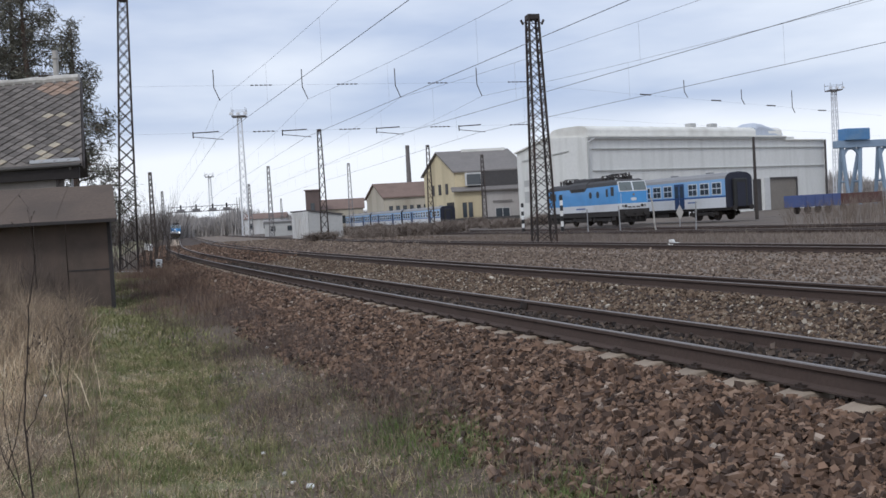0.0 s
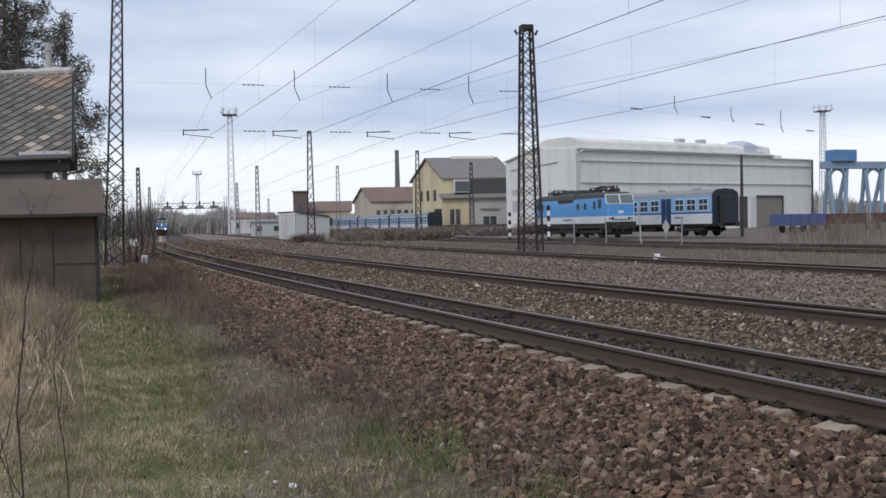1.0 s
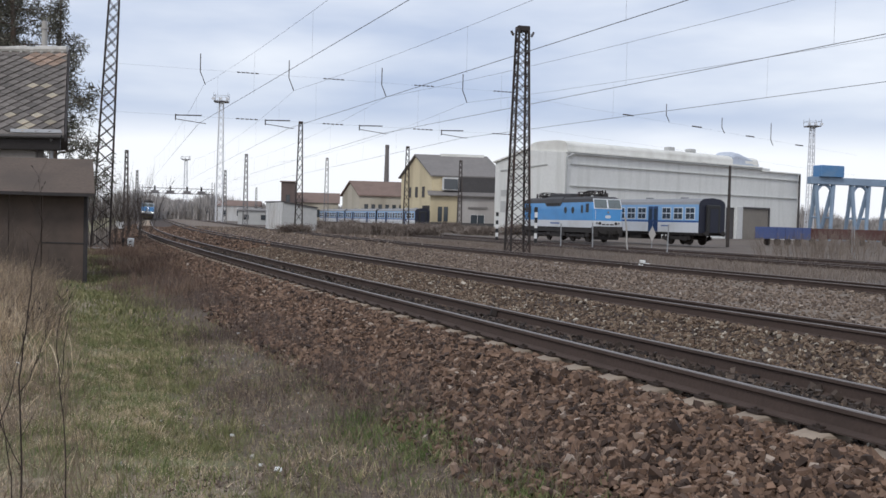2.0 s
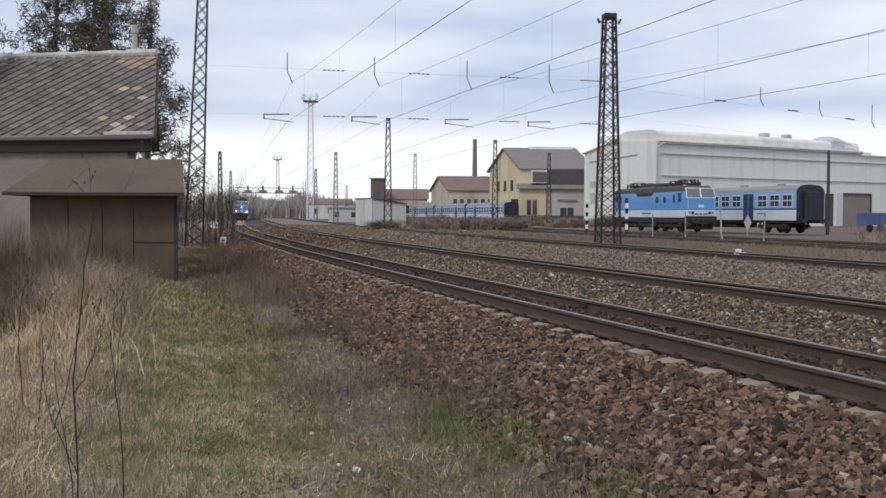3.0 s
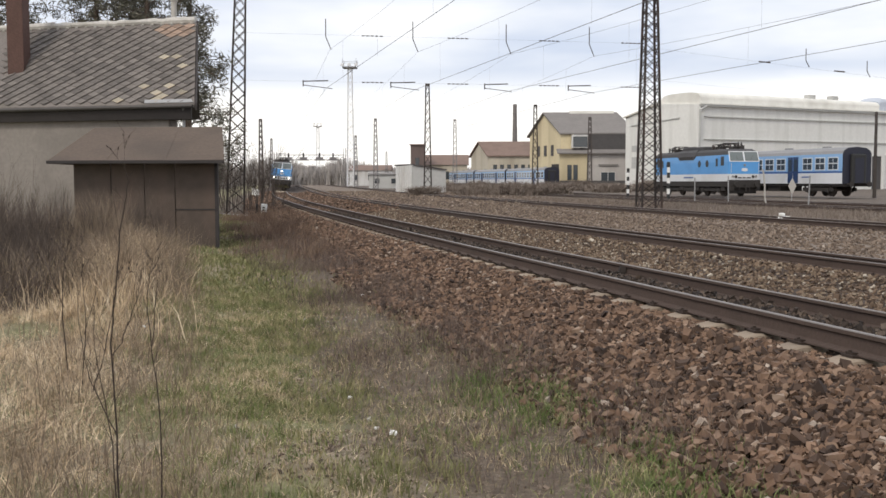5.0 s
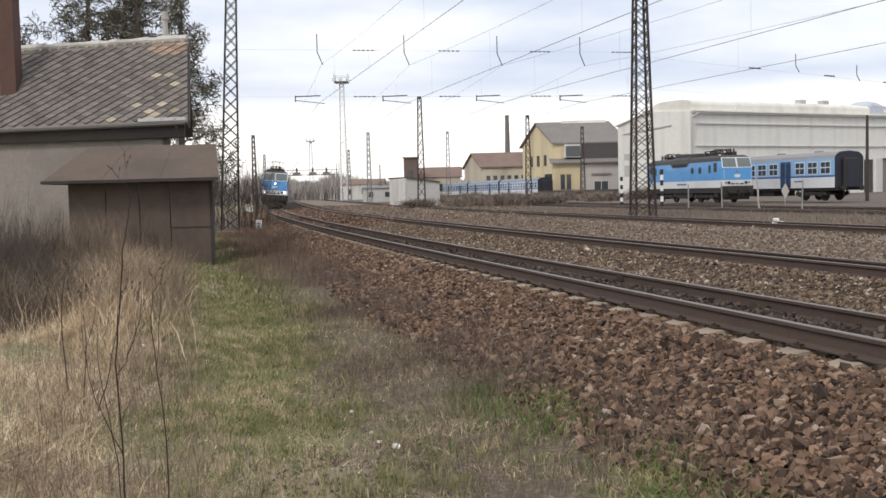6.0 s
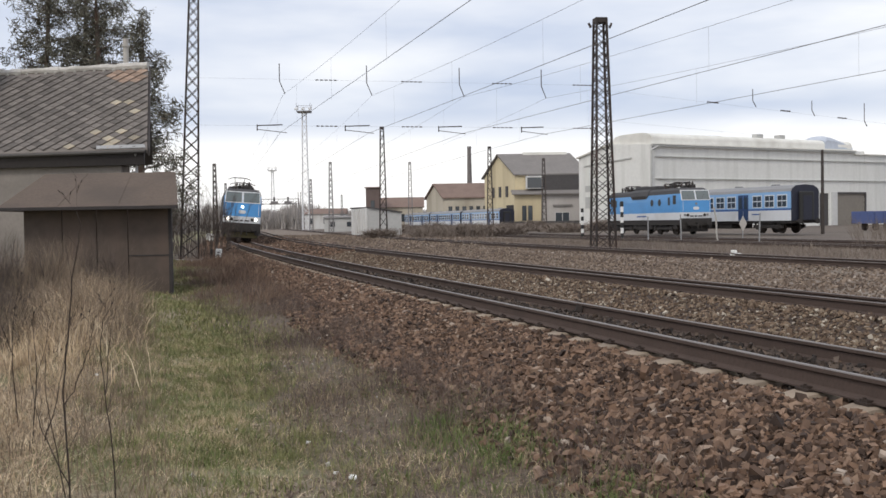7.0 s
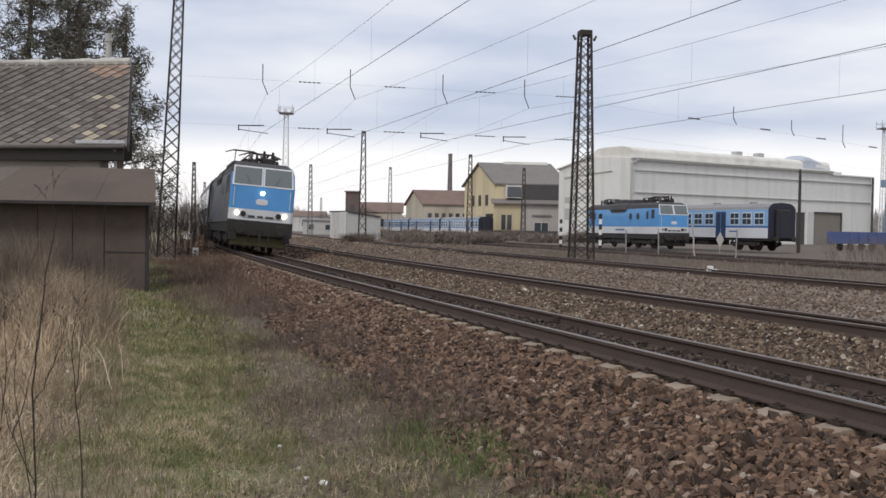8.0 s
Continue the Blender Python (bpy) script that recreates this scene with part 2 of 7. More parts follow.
M = {
    "rail_side": mat("rail_rust", (0.074, 0.050, 0.040), 0.85, 0.1, 0.3, 30, 2, 0.2),
    "rail_top": mat("rail_head_steel", (0.23, 0.20, 0.18), 0.5, 0.75, 0.15, 40, 1.5, 0.03),
    "sleeper": mat("sleeper_concrete", (0.31, 0.25, 0.19), 0.9, 0, 0.25, 25, 3, 0.25, tint=(0.22, 0.17, 0.13), each=0.18),
    "clip": mat("fastening_iron", (0.05, 0.035, 0.028), 0.8, 0.3, 0.3, 30, 5, 0.2),
    "ballast": palette("ballast_stone", [(0.0, (0.030, 0.018, 0.013)), (0.3, (0.080, 0.049, 0.033)), (0.6, (0.143, 0.088, 0.059)),
                                         (0.82, (0.20, 0.123, 0.081)), (0.97, (0.25, 0.172, 0.122)), (1.0, (0.37, 0.305, 0.25))], 0.9, 14, 0.25),
    "ballast_dark": palette("dark_ballast_stone", [(0.0, (0.018, 0.013, 0.011)), (0.6, (0.05, 0.036, 0.028)), (1.0, (0.11, 0.08, 0.06))], 0.85, 10, 0.25),
    "ballast_mid": palette("weathered_ballast_stone", [(0.0, (0.045, 0.029, 0.021)), (0.35, (0.115, 0.077, 0.052)), (0.7, (0.188, 0.131, 0.089)),
                                                       (0.93, (0.25, 0.20, 0.145)), (1.0, (0.46, 0.41, 0.34))], 0.9, 10, 0.25),
    "ballast_far": palette("old_ballast_stone", [(0.0, (0.078, 0.056, 0.043)), (0.4, (0.14, 0.103, 0.078)), (0.75, (0.20, 0.15, 0.113)),
                                                 (0.96, (0.26, 0.205, 0.16)), (1.0, (0.38, 0.325, 0.275))], 0.9, 8, 0.25),
    "steel_dark": mat("mast_rusty_paint", (0.036, 0.028, 0.025), 0.7, 0.2, 0.4, 12, 1.2, 0.1, tint=(0.075, 0.04, 0.03)),
    "gutter_dark": mat("dark_gutter", (0.06, 0.055, 0.052), 0.6, 0.3, 0.3, 12, 2, 0.05),
    # two paler steels for farther ironwork, with distance haze put into the colour
    "steel_mid": mat("mast_hazed_brown", (0.085, 0.07, 0.064), 0.7, 0.2, 0.3, 6, 0.5, 0.05),
    "steel_far": mat("far_steel_hazed_grey", (0.22, 0.21, 0.21), 0.7, 0.2, 0.3, 6, 0.5, 0.05),
    "tower_steel": mat("tower_galvanised", (0.68, 0.69, 0.71), 0.6, 0.2, 0.15, 4, 0.5, 0.03),
    "wire": mat("copper_wire_dark", (0.17, 0.17, 0.18), 0.6, 0.3, 0.2, 5, 1, 0.0),
    "insulator": mat("insulator_brown", (0.05, 0.035, 0.03), 0.3, 0, 0.2, 20, 5, 0.0),
    "slate": mat("fibre_slate", (0.138, 0.122, 0.112), 0.85, 0, 0.35, 18, 1.2, 0.25, tint=(0.105, 0.095, 0.078), each=0.30),
    "slate_new": mat("fibre_slate_ochre", (0.32, 0.285, 0.225), 0.85, 0, 0.25, 18, 2, 0.2, tint=(0.34, 0.26, 0.17), each=0.3),
    "slate_rust": mat("fibre_slate_rust", (0.29, 0.205, 0.155), 0.85, 0, 0.3, 14, 2, 0.2, tint=(0.22, 0.175, 0.15), each=0.25),
    "ridge": mat("ridge_mortar", (0.52, 0.50, 0.47), 0.9, 0, 0.25, 12, 2, 0.3, tint=(0.33, 0.31, 0.28)),
    "render_grey": mat("grey_render_wall", (0.235, 0.212, 0.193), 0.9, 0, 0.2, 10, 0.7, 0.25, tint=(0.16, 0.143, 0.13)),
    "tar_wall": mat("tarred_metal_sheet", (0.086, 0.064, 0.052), 0.75, 0.1, 0.3, 6, 1.0, 0.15, tint=(0.115, 0.08, 0.063), streak=0.25),
    "tar_roof": mat("brown_roof_felt", (0.108, 0.080, 0.062), 0.9, 0, 0.28, 14, 0.8, 0.25, tint=(0.075, 0.058, 0.047)),
    "wood_dark": mat("dark_wood_and_shade", (0.035, 0.03, 0.03), 0.8, 0, 0.3, 12, 2, 0.15),
    "zinc": mat("zinc_gutter", (0.35, 0.35, 0.35), 0.5, 0.6, 0.2, 12, 2, 0.05),
    "brick": mat("chimney_brick", (0.10, 0.055, 0.045), 0.9, 0, 0.35, 16, 2, 0.3),
    "bark": mat("pine_bark", (0.10, 0.075, 0.062), 0.95, 0, 0.4, 12, 2, 0.5, tint=(0.15, 0.09, 0.06)),
    "needles": palette("pine_needles", [(0, (0.066, 0.062, 0.048)), (0.5, (0.108, 0.104, 0.080)), (0.85, (0.155, 0.148, 0.112)), (1, (0.21, 0.195, 0.155))], 0.8, 3, 0.2),
    "twig": palette("bare_twigs", [(0, (0.055, 0.041, 0.034)), (0.5, (0.095, 0.072, 0.058)), (1, (0.155, 0.122, 0.098))], 0.95, 9, 0.28, 0.6, 2.0),
    "scrub": palette("dry_scrub", [(0, (0.13, 0.102, 0.086)), (0.5, (0.20, 0.162, 0.135)), (1, (0.28, 0.232, 0.19))], 0.95, 3, 0.2),
    # bare wood paled towards grey: distance haze is mixed into the colour
    "far_wood": palette("far_hazed_wood", [(0, (0.26, 0.24, 0.23)), (0.5, (0.34, 0.315, 0.295)), (1, (0.42, 0.39, 0.365))], 1.0, 0.3, 0.1),
    "straw": palette("dry_straw", [(0, (0.32, 0.235, 0.155)), (0.4, (0.53, 0.40, 0.265)), (0.8, (0.66, 0.52, 0.355)), (1, (0.74, 0.63, 0.47))], 0.9, 9, 0.32, 0.8, 2.6),
    "grass": palette("spring_grass", [(0, (0.11, 0.14, 0.045)), (0.35, (0.18, 0.20, 0.075)), (0.6, (0.26, 0.24, 0.12)), (0.8, (0.36, 0.295, 0.18)), (1, (0.48, 0.39, 0.26))], 0.9, 9, 0.32, 0.8, 4.5),
    "green": palette("fresh_grass", [(0, (0.115, 0.120, 0.048)), (0.5, (0.185, 0.185, 0.078)), (1, (0.28, 0.26, 0.13))], 0.9, 9, 0.32, 0.8, 3.5),
    "lush": palette("lush_grass", [(0, (0.075, 0.115, 0.03)), (0.5, (0.125, 0.17, 0.052)), (0.85, (0.20, 0.22, 0.09)), (1, (0.36, 0.31, 0.18))], 0.9, 9, 0.3, 0.6, 4.0),
    "weed_red": palette("reddish_dead_weeds", [(0, (0.11, 0.07, 0.052)), (0.6, (0.18, 0.12, 0.088)), (1, (0.26, 0.19, 0.13))], 0.95, 6, 0.25, 0.5, 1.2),
    "weed_dark": palette("dark_dead_weeds", [(0, (0.075, 0.055, 0.048)), (0.5, (0.13, 0.095, 0.08)), (0.9, (0.20, 0.155, 0.12)), (1, (0.27, 0.22, 0.17))], 0.95, 9, 0.25, 0.5, 2.5),
    # grey for the oncoming locomotive's sides: their shade put into the colour
    "loco_side": mat("loco_shaded_grey_side", (0.125, 0.127, 0.137), 0.55, 0, 0.2, 4, 0.6, 0.0, tint=(0.085, 0.08, 0.08)),
    "weed": palette("dead_weeds", [(0, (0.125, 0.090, 0.066)), (0.5, (0.205, 0.155, 0.112)), (0.9, (0.30, 0.235, 0.165)), (1, (0.24, 0.205, 0.12))], 0.95, 9, 0.28, 0.6, 3.0),
    "hall": mat("hall_panel_wall", (0.71, 0.71, 0.68), 0.8, 0, 0.10, 2.0, 0.75, 0.05, tint=(0.60, 0.60, 0.565), streak=0.10),
    "hall_door": mat("roller_door_sheet", (0.24, 0.215, 0.185), 0.7, 0, 0.15, 3, 0.4, 0.05),
    "hall_trim": mat("hall_band", (0.46, 0.46, 0.445), 0.8, 0, 0.15, 3, 0.3, 0.05),
    "hall_roof": mat("hall_roof_skin", (0.74, 0.73, 0.68), 0.7, 0, 0.12, 2, 0.25, 0.05, tint=(0.52, 0.50, 0.45)),
    "skylight": mat("skylight_sheet", (0.46, 0.50, 0.57), 0.3, 0, 0.12, 2, 0.6, 0.0),
    "yellow": mat("ochre_render", (0.62, 0.53, 0.35), 0.9, 0, 0.12, 3, 0.25, 0.05, tint=(0.42, 0.35, 0.23), streak=0.12),
    "yellow_pale": mat("pale_ochre_render", (0.47, 0.425, 0.345), 0.9, 0, 0.14, 3, 0.3, 0.05, tint=(0.32, 0.28, 0.215), streak=0.12),
    "lean_grey": mat("grey_lean_to_render", (0.44, 0.415, 0.39), 0.9, 0, 0.14, 3, 0.3, 0.05, tint=(0.33, 0.30, 0.28), streak=0.15),
    "roof_grey": mat("grey_sheet_roof", (0.20, 0.185, 0.175), 0.8, 0, 0.18, 2, 0.3, 0.05),
    "roof_brown": mat("brown_tile_roof", (0.20, 0.14, 0.115), 0.85, 0, 0.25, 3, 0.4, 0.05),
    "dark_storey": mat("dark_boarding", (0.075, 0.07, 0.07), 0.85, 0, 0.25, 3, 0.5, 0.05),
    "white_wall": mat("white_limewash", (0.58, 0.58, 0.57), 0.9, 0, 0.12, 3, 0.6, 0.05, tint=(0.40, 0.37, 0.34), streak=0.2),
    "old_brick": mat("old_brick_wall", (0.14, 0.105, 0.095), 0.9, 0, 0.3, 4, 0.6, 0.1),
    "chimney": mat("stack_brick", (0.17, 0.155, 0.15), 0.9, 0, 0.25, 3, 0.3, 0.05),
    "blue": mat("loco_light_blue", (0.075, 0.30, 0.64), 0.38, 0, 0.07, 3, 0.6, 0.0, tint=(0.065, 0.25, 0.54), coat=0.15),
    "blue_deep": mat("coach_deep_blue", (0.03, 0.095, 0.30), 0.4, 0, 0.1, 3, 0.6, 0.0, coat=0.1),
    "white": mat("vehicle_white", (0.66, 0.68, 0.70), 0.45, 0, 0.07, 4, 0.5, 0.0, tint=(0.52, 0.52, 0.51), coat=0.1),
    "roof_dark": mat("vehicle_roof_grey", (0.062, 0.060, 0.062), 0.7, 0.1, 0.2, 5, 0.6, 0.05),
    "roof_coach": mat("coach_roof_grey", (0.26, 0.26, 0.265), 0.7, 0.1, 0.15, 4, 0.5, 0.05),
    "frame_dark": mat("underframe_grime", (0.035, 0.031, 0.029), 0.85, 0.1, 0.3, 8, 1, 0.1),
    "wheel": mat("wheel_steel", (0.09, 0.075, 0.065), 0.6, 0.6, 0.2, 10, 2, 0.05),
    "coach_dark": mat("dark_coach_end", (0.018, 0.02, 0.035), 0.6, 0, 0.2, 4, 0.7, 0.0),
    "grey_side": mat("coach_grey_side", (0.15, 0.15, 0.16), 0.5, 0, 0.12, 3, 0.4, 0.0),
    "coach_door": mat("coach_door_navy", (0.022, 0.05, 0.13), 0.45, 0, 0.1, 3, 0.6, 0.0),
    "coach_pale": mat("coach_pale_blue", (0.24, 0.43, 0.69), 0.42, 0, 0.08, 3, 0.6, 0.0, tint=(0.26, 0.42, 0.62), coat=0.1),
    "yellow_paint": mat("buffer_beam_yellow", (0.10, 0.085, 0.03), 0.6, 0, 0.2, 5, 1, 0.0),
    "glass": glass("window_glass"),
    "cab_glass": glass("cab_glass", (0.13, 0.155, 0.16), 0.15),
    "cab_side_glass": glass("dusty_side_glass", (0.03, 0.033, 0.036), 0.6),
    "lamp": glow("headlamp_lit", (1.0, 0.93, 0.82), 5.0),
    "lamp_off": glass("headlamp_dark", (0.25, 0.25, 0.25), 0.2),
    "white_paint": mat("marker_white", (0.78, 0.78, 0.76), 0.7, 0, 0.1, 12, 3, 0.05, tint=(0.55, 0.52, 0.48)),
    "black_paint": mat("marker_black", (0.02, 0.02, 0.02), 0.6, 0, 0.2, 10, 3, 0.0),
    "crane": mat("crane_blue", (0.09, 0.22, 0.42), 0.5, 0, 0.15, 3, 0.5, 0.0, tint=(0.16, 0.26, 0.38)),
    "crane_pale": mat("crane_pale_blue", (0.24, 0.32, 0.42), 0.6, 0, 0.15, 3, 0.5, 0.0),
    "wagon": mat("wagon_blue", (0.07, 0.10, 0.24), 0.6, 0, 0.2, 3, 0.5, 0.0),
    "wagon_red": mat("wagon_rust_red", (0.10, 0.045, 0.04), 0.8, 0, 0.25, 3, 0.5, 0.0),
    "wood_pole": mat("pole_dark_wood", (0.06, 0.05, 0.045), 0.9, 0, 0.3, 6, 1, 0.1),
    "stem": mat("dead_stalk", (0.036, 0.025, 0.02), 0.9, 0, 0.3, 20, 5, 0.1),
    "concrete": mat("light_concrete", (0.42, 0.40, 0.37), 0.9, 0, 0.15, 8, 1, 0.1),
}


# ---- mesh helpers ----
def mesh_of(name, bm, material):
    me = bpy.data.meshes.new(name)
    bmesh.ops.recalc_face_normals(bm, faces=bm.faces)
    bm.to_mesh(me)
    bm.free()
    for m in material if isinstance(material, (list, tuple)) else [material]:
        me.materials.append(m)
    return me


def part(name, bm, material, parent, label=""):
    ob = new(name, mesh_of(name, bm, material))
    ob.parent = parent
    if label:
        tagged(ob, label)
    return ob


def thing(name, m, label, category, group="", kind=""):
    ob = new(name)
    ob.matrix_basis = m
    return tagged(ob, label, category, group, kind)


def box(bm, x0, x1, y0, y1, z0, z1, mi=0):
    v = [bm.verts.new((x, y, z)) for z in (z0, z1) for y in (y0, y1) for x in (x0, x1)]
    for q in ((0, 1, 3, 2), (4, 6, 7, 5), (0, 4, 5, 1), (2, 3, 7, 6), (0, 2, 6, 4), (1, 5, 7, 3)):
        bm.faces.new([v[i] for i in q]).material_index = mi


def bevel_box(bm, x0, x1, y0, y1, z0, z1, r=0.02, mi=0):
    b = bmesh.new()
    box(b, x0, x1, y0, y1, z0, z1, mi)
    bmesh.ops.bevel(b, geom=b.edges[:], offset=r, segments=2, affect="EDGES", profile=0.5)
    join(bm, b)


def join(bm, other):
    vs = {v: bm.verts.new(v.co) for v in other.verts}
    for f in other.faces:
        bm.faces.new([vs[v] for v in f.verts]).material_index = f.material_index
    other.free()


def tube(bm, p, q, r, n=6, r2=None, mi=0):
    p, q = Vector(p), Vector(q)
    r2 = r if r2 is None else r2
    d = (q - p).normalized()
    a = d.orthogonal().normalized()
    b = d.cross(a)
    rings = []
    for c, rr in ((p, r), (q, r2)):
        rings.append([bm.verts.new(c + (a * math.cos(t) + b * math.sin(t)) * rr) for t in (2 * math.pi * i / n for i in range(n))])
    for i in range(n):
        bm.faces.new((rings[0][i], rings[0][(i + 1) % n], rings[1][(i + 1) % n], rings[1][i])).material_index = mi
    bm.faces.new(rings[0][::-1]).material_index = mi
    bm.faces.new(rings[1]).material_index = mi


def sweep(bm, sections, closed_ends=True, mi=0, bands=None):
    """Skins a list of equal-length point loops."""
    rings = [[bm.verts.new(p) for p in s] for s in sections]
    n = len(rings[0])
    for a, b in zip(rings, rings[1:]):
        for i in range(n):
            f = bm.faces.new((a[i], a[(i + 1) % n], b[(i + 1) % n], b[i]))
            f.material_index = bands[i] if bands else mi
    if closed_ends:
        bm.faces.new(rings[0][::-1]).material_index = mi
        bm.faces.new(rings[-1]).material_index = mi


def simple(name, bm, material, label, category, m=None, group="", kind=""):
    ob = new(name, mesh_of(name, bm, material))
    if m is not None:
        ob.matrix_basis = m
    return tagged(ob, label, category, group, kind)


def soup(name, verts, faces, material):
    """An object from numpy arrays of corners and triangles or quads."""
    me = bpy.data.meshes.new(name)
    k = faces.shape[1]
    me.vertices.add(len(verts))
    me.vertices.foreach_set("co", verts.astype(np.float32).ravel())
    me.loops.add(faces.size)
    me.loops.foreach_set("vertex_index", faces.astype(np.int32).ravel())
    me.polygons.add(len(faces))
    me.polygons.foreach_set("loop_start", np.arange(0, faces.size, k, dtype=np.int32))
    me.polygons.foreach_set("loop_total", np.full(len(faces), k, dtype=np.int32))
    me.polygons.foreach_set("use_smooth", np.zeros(len(faces), dtype=bool))
    me.update(calc_edges=True)
    me.materials.append(material)
    return new(name, me)


# ---- plan: the running lines ----
TH0, KAPPA, BEND_END, EASE = 0.2942, 0.0010, 95.0, 30.0
START = np.array([4.92 * math.cos(TH0), 4.92 * math.sin(TH0)])
CANT, GAUGE = 0.112, 1.505
TILT = math.asin(CANT / GAUGE)
_S = np.arange(-900.0, 3200.0, 0.5)
_K = np.where(_S < -150, 0.0, np.where(_S < BEND_END, KAPPA, KAPPA * np.clip(1 - (_S - BEND_END) / EASE, 0, 1)))
_PHI = np.cumsum(_K) * 0.5
_PHI = TH0 - (_PHI - _PHI[1800])
_X = np.cumsum(-np.sin(_PHI)) * 0.5
_Y = np.cumsum(np.cos(_PHI)) * 0.5
_X += START[0] - _X[1800]
_Y += START[1] - _Y[1800]


def heading(s):
    return float(np.interp(s, _S, _PHI))


def line(s, o=0.0):
    """Plan position at s along the near rail of the first track and o metres to its right."""
    h = np.interp(s, _S, _PHI)
    return np.interp(s, _S, _X) + o * np.cos(h), np.interp(s, _S, _Y) + o * np.sin(h)


def on_line(s, o, z, tilt=0.0):
    """Pose at s, o, z: y along the line, x to its right; tilt leans the top to the right."""
    x, y = line(s, o)
    h = heading(s)
    return pose(float(x), float(y), z) @ Matrix.Rotation(h, 4, "Z") @ Matrix.Rotation(tilt, 4, "Y")


# ---- ground: one sheet in line coordinates ----
TRACKS = ((0.0, CANT), (4.27, CANT), (14.9, 0.02), (26.5, 0.0), (31.5, 0.0))   # offset of the near rail, its height over the far rail
BASE_Z = (0.0, 0.0, -0.10, -0.12, -0.12)


def ground_z(s, o):
    """Height of the ground by offset o; works on arrays."""
    prof_o = [-4000, -60, -14, -6.0, -2.9, -1.95, -0.80, -0.55, -0.33, -0.25, 0.0, 1.95, 2.6, 3.3, 3.7, 4.27, 5.77, 6.4, 7.2, 9, 13.6, 14.3, 17.0, 18.2, 24, 26, 34, 4000]
    prof_z = [-0.30, -0.28, -0.30, -0.36, -0.42, -0.38, -0.150, -0.102, -0.112, -0.116, -0.125, -0.22, -0.26, -0.16, -0.03, -0.075, -0.185, -0.23, -0.32, -0.34, -0.34, -0.27, -0.27, -0.36, -0.34, -0.30, -0.30, -0.30]
    z = np.interp(o, prof_o, prof_z)
    rough = np.clip((-1.9 - o) / 1.5, 0, 1) * np.clip((o + 60) / 30, 0, 1)
    z = z + rough * (0.05 * np.sin(s * 0.9 + o * 0.7) + 0.035 * np.sin(s * 2.3 - o * 1.9) + 0.03 * np.sin(o * 3.1 + s * 0.4))
    hump = 0.20 * np.exp(-((o + 7.6) / 1.6) ** 2 - ((s - 7.5) / 5.0) ** 2)
    mound = (0.30 + 0.07 * np.sin(3.1 * o + 1.7 * s) + 0.05 * np.sin(2.3 * s - 4.7 * o)) * np.exp(-((o + 5.8) / 0.95) ** 2 - ((s - 17.2) / 3.4) ** 2)
    return z + hump + mound


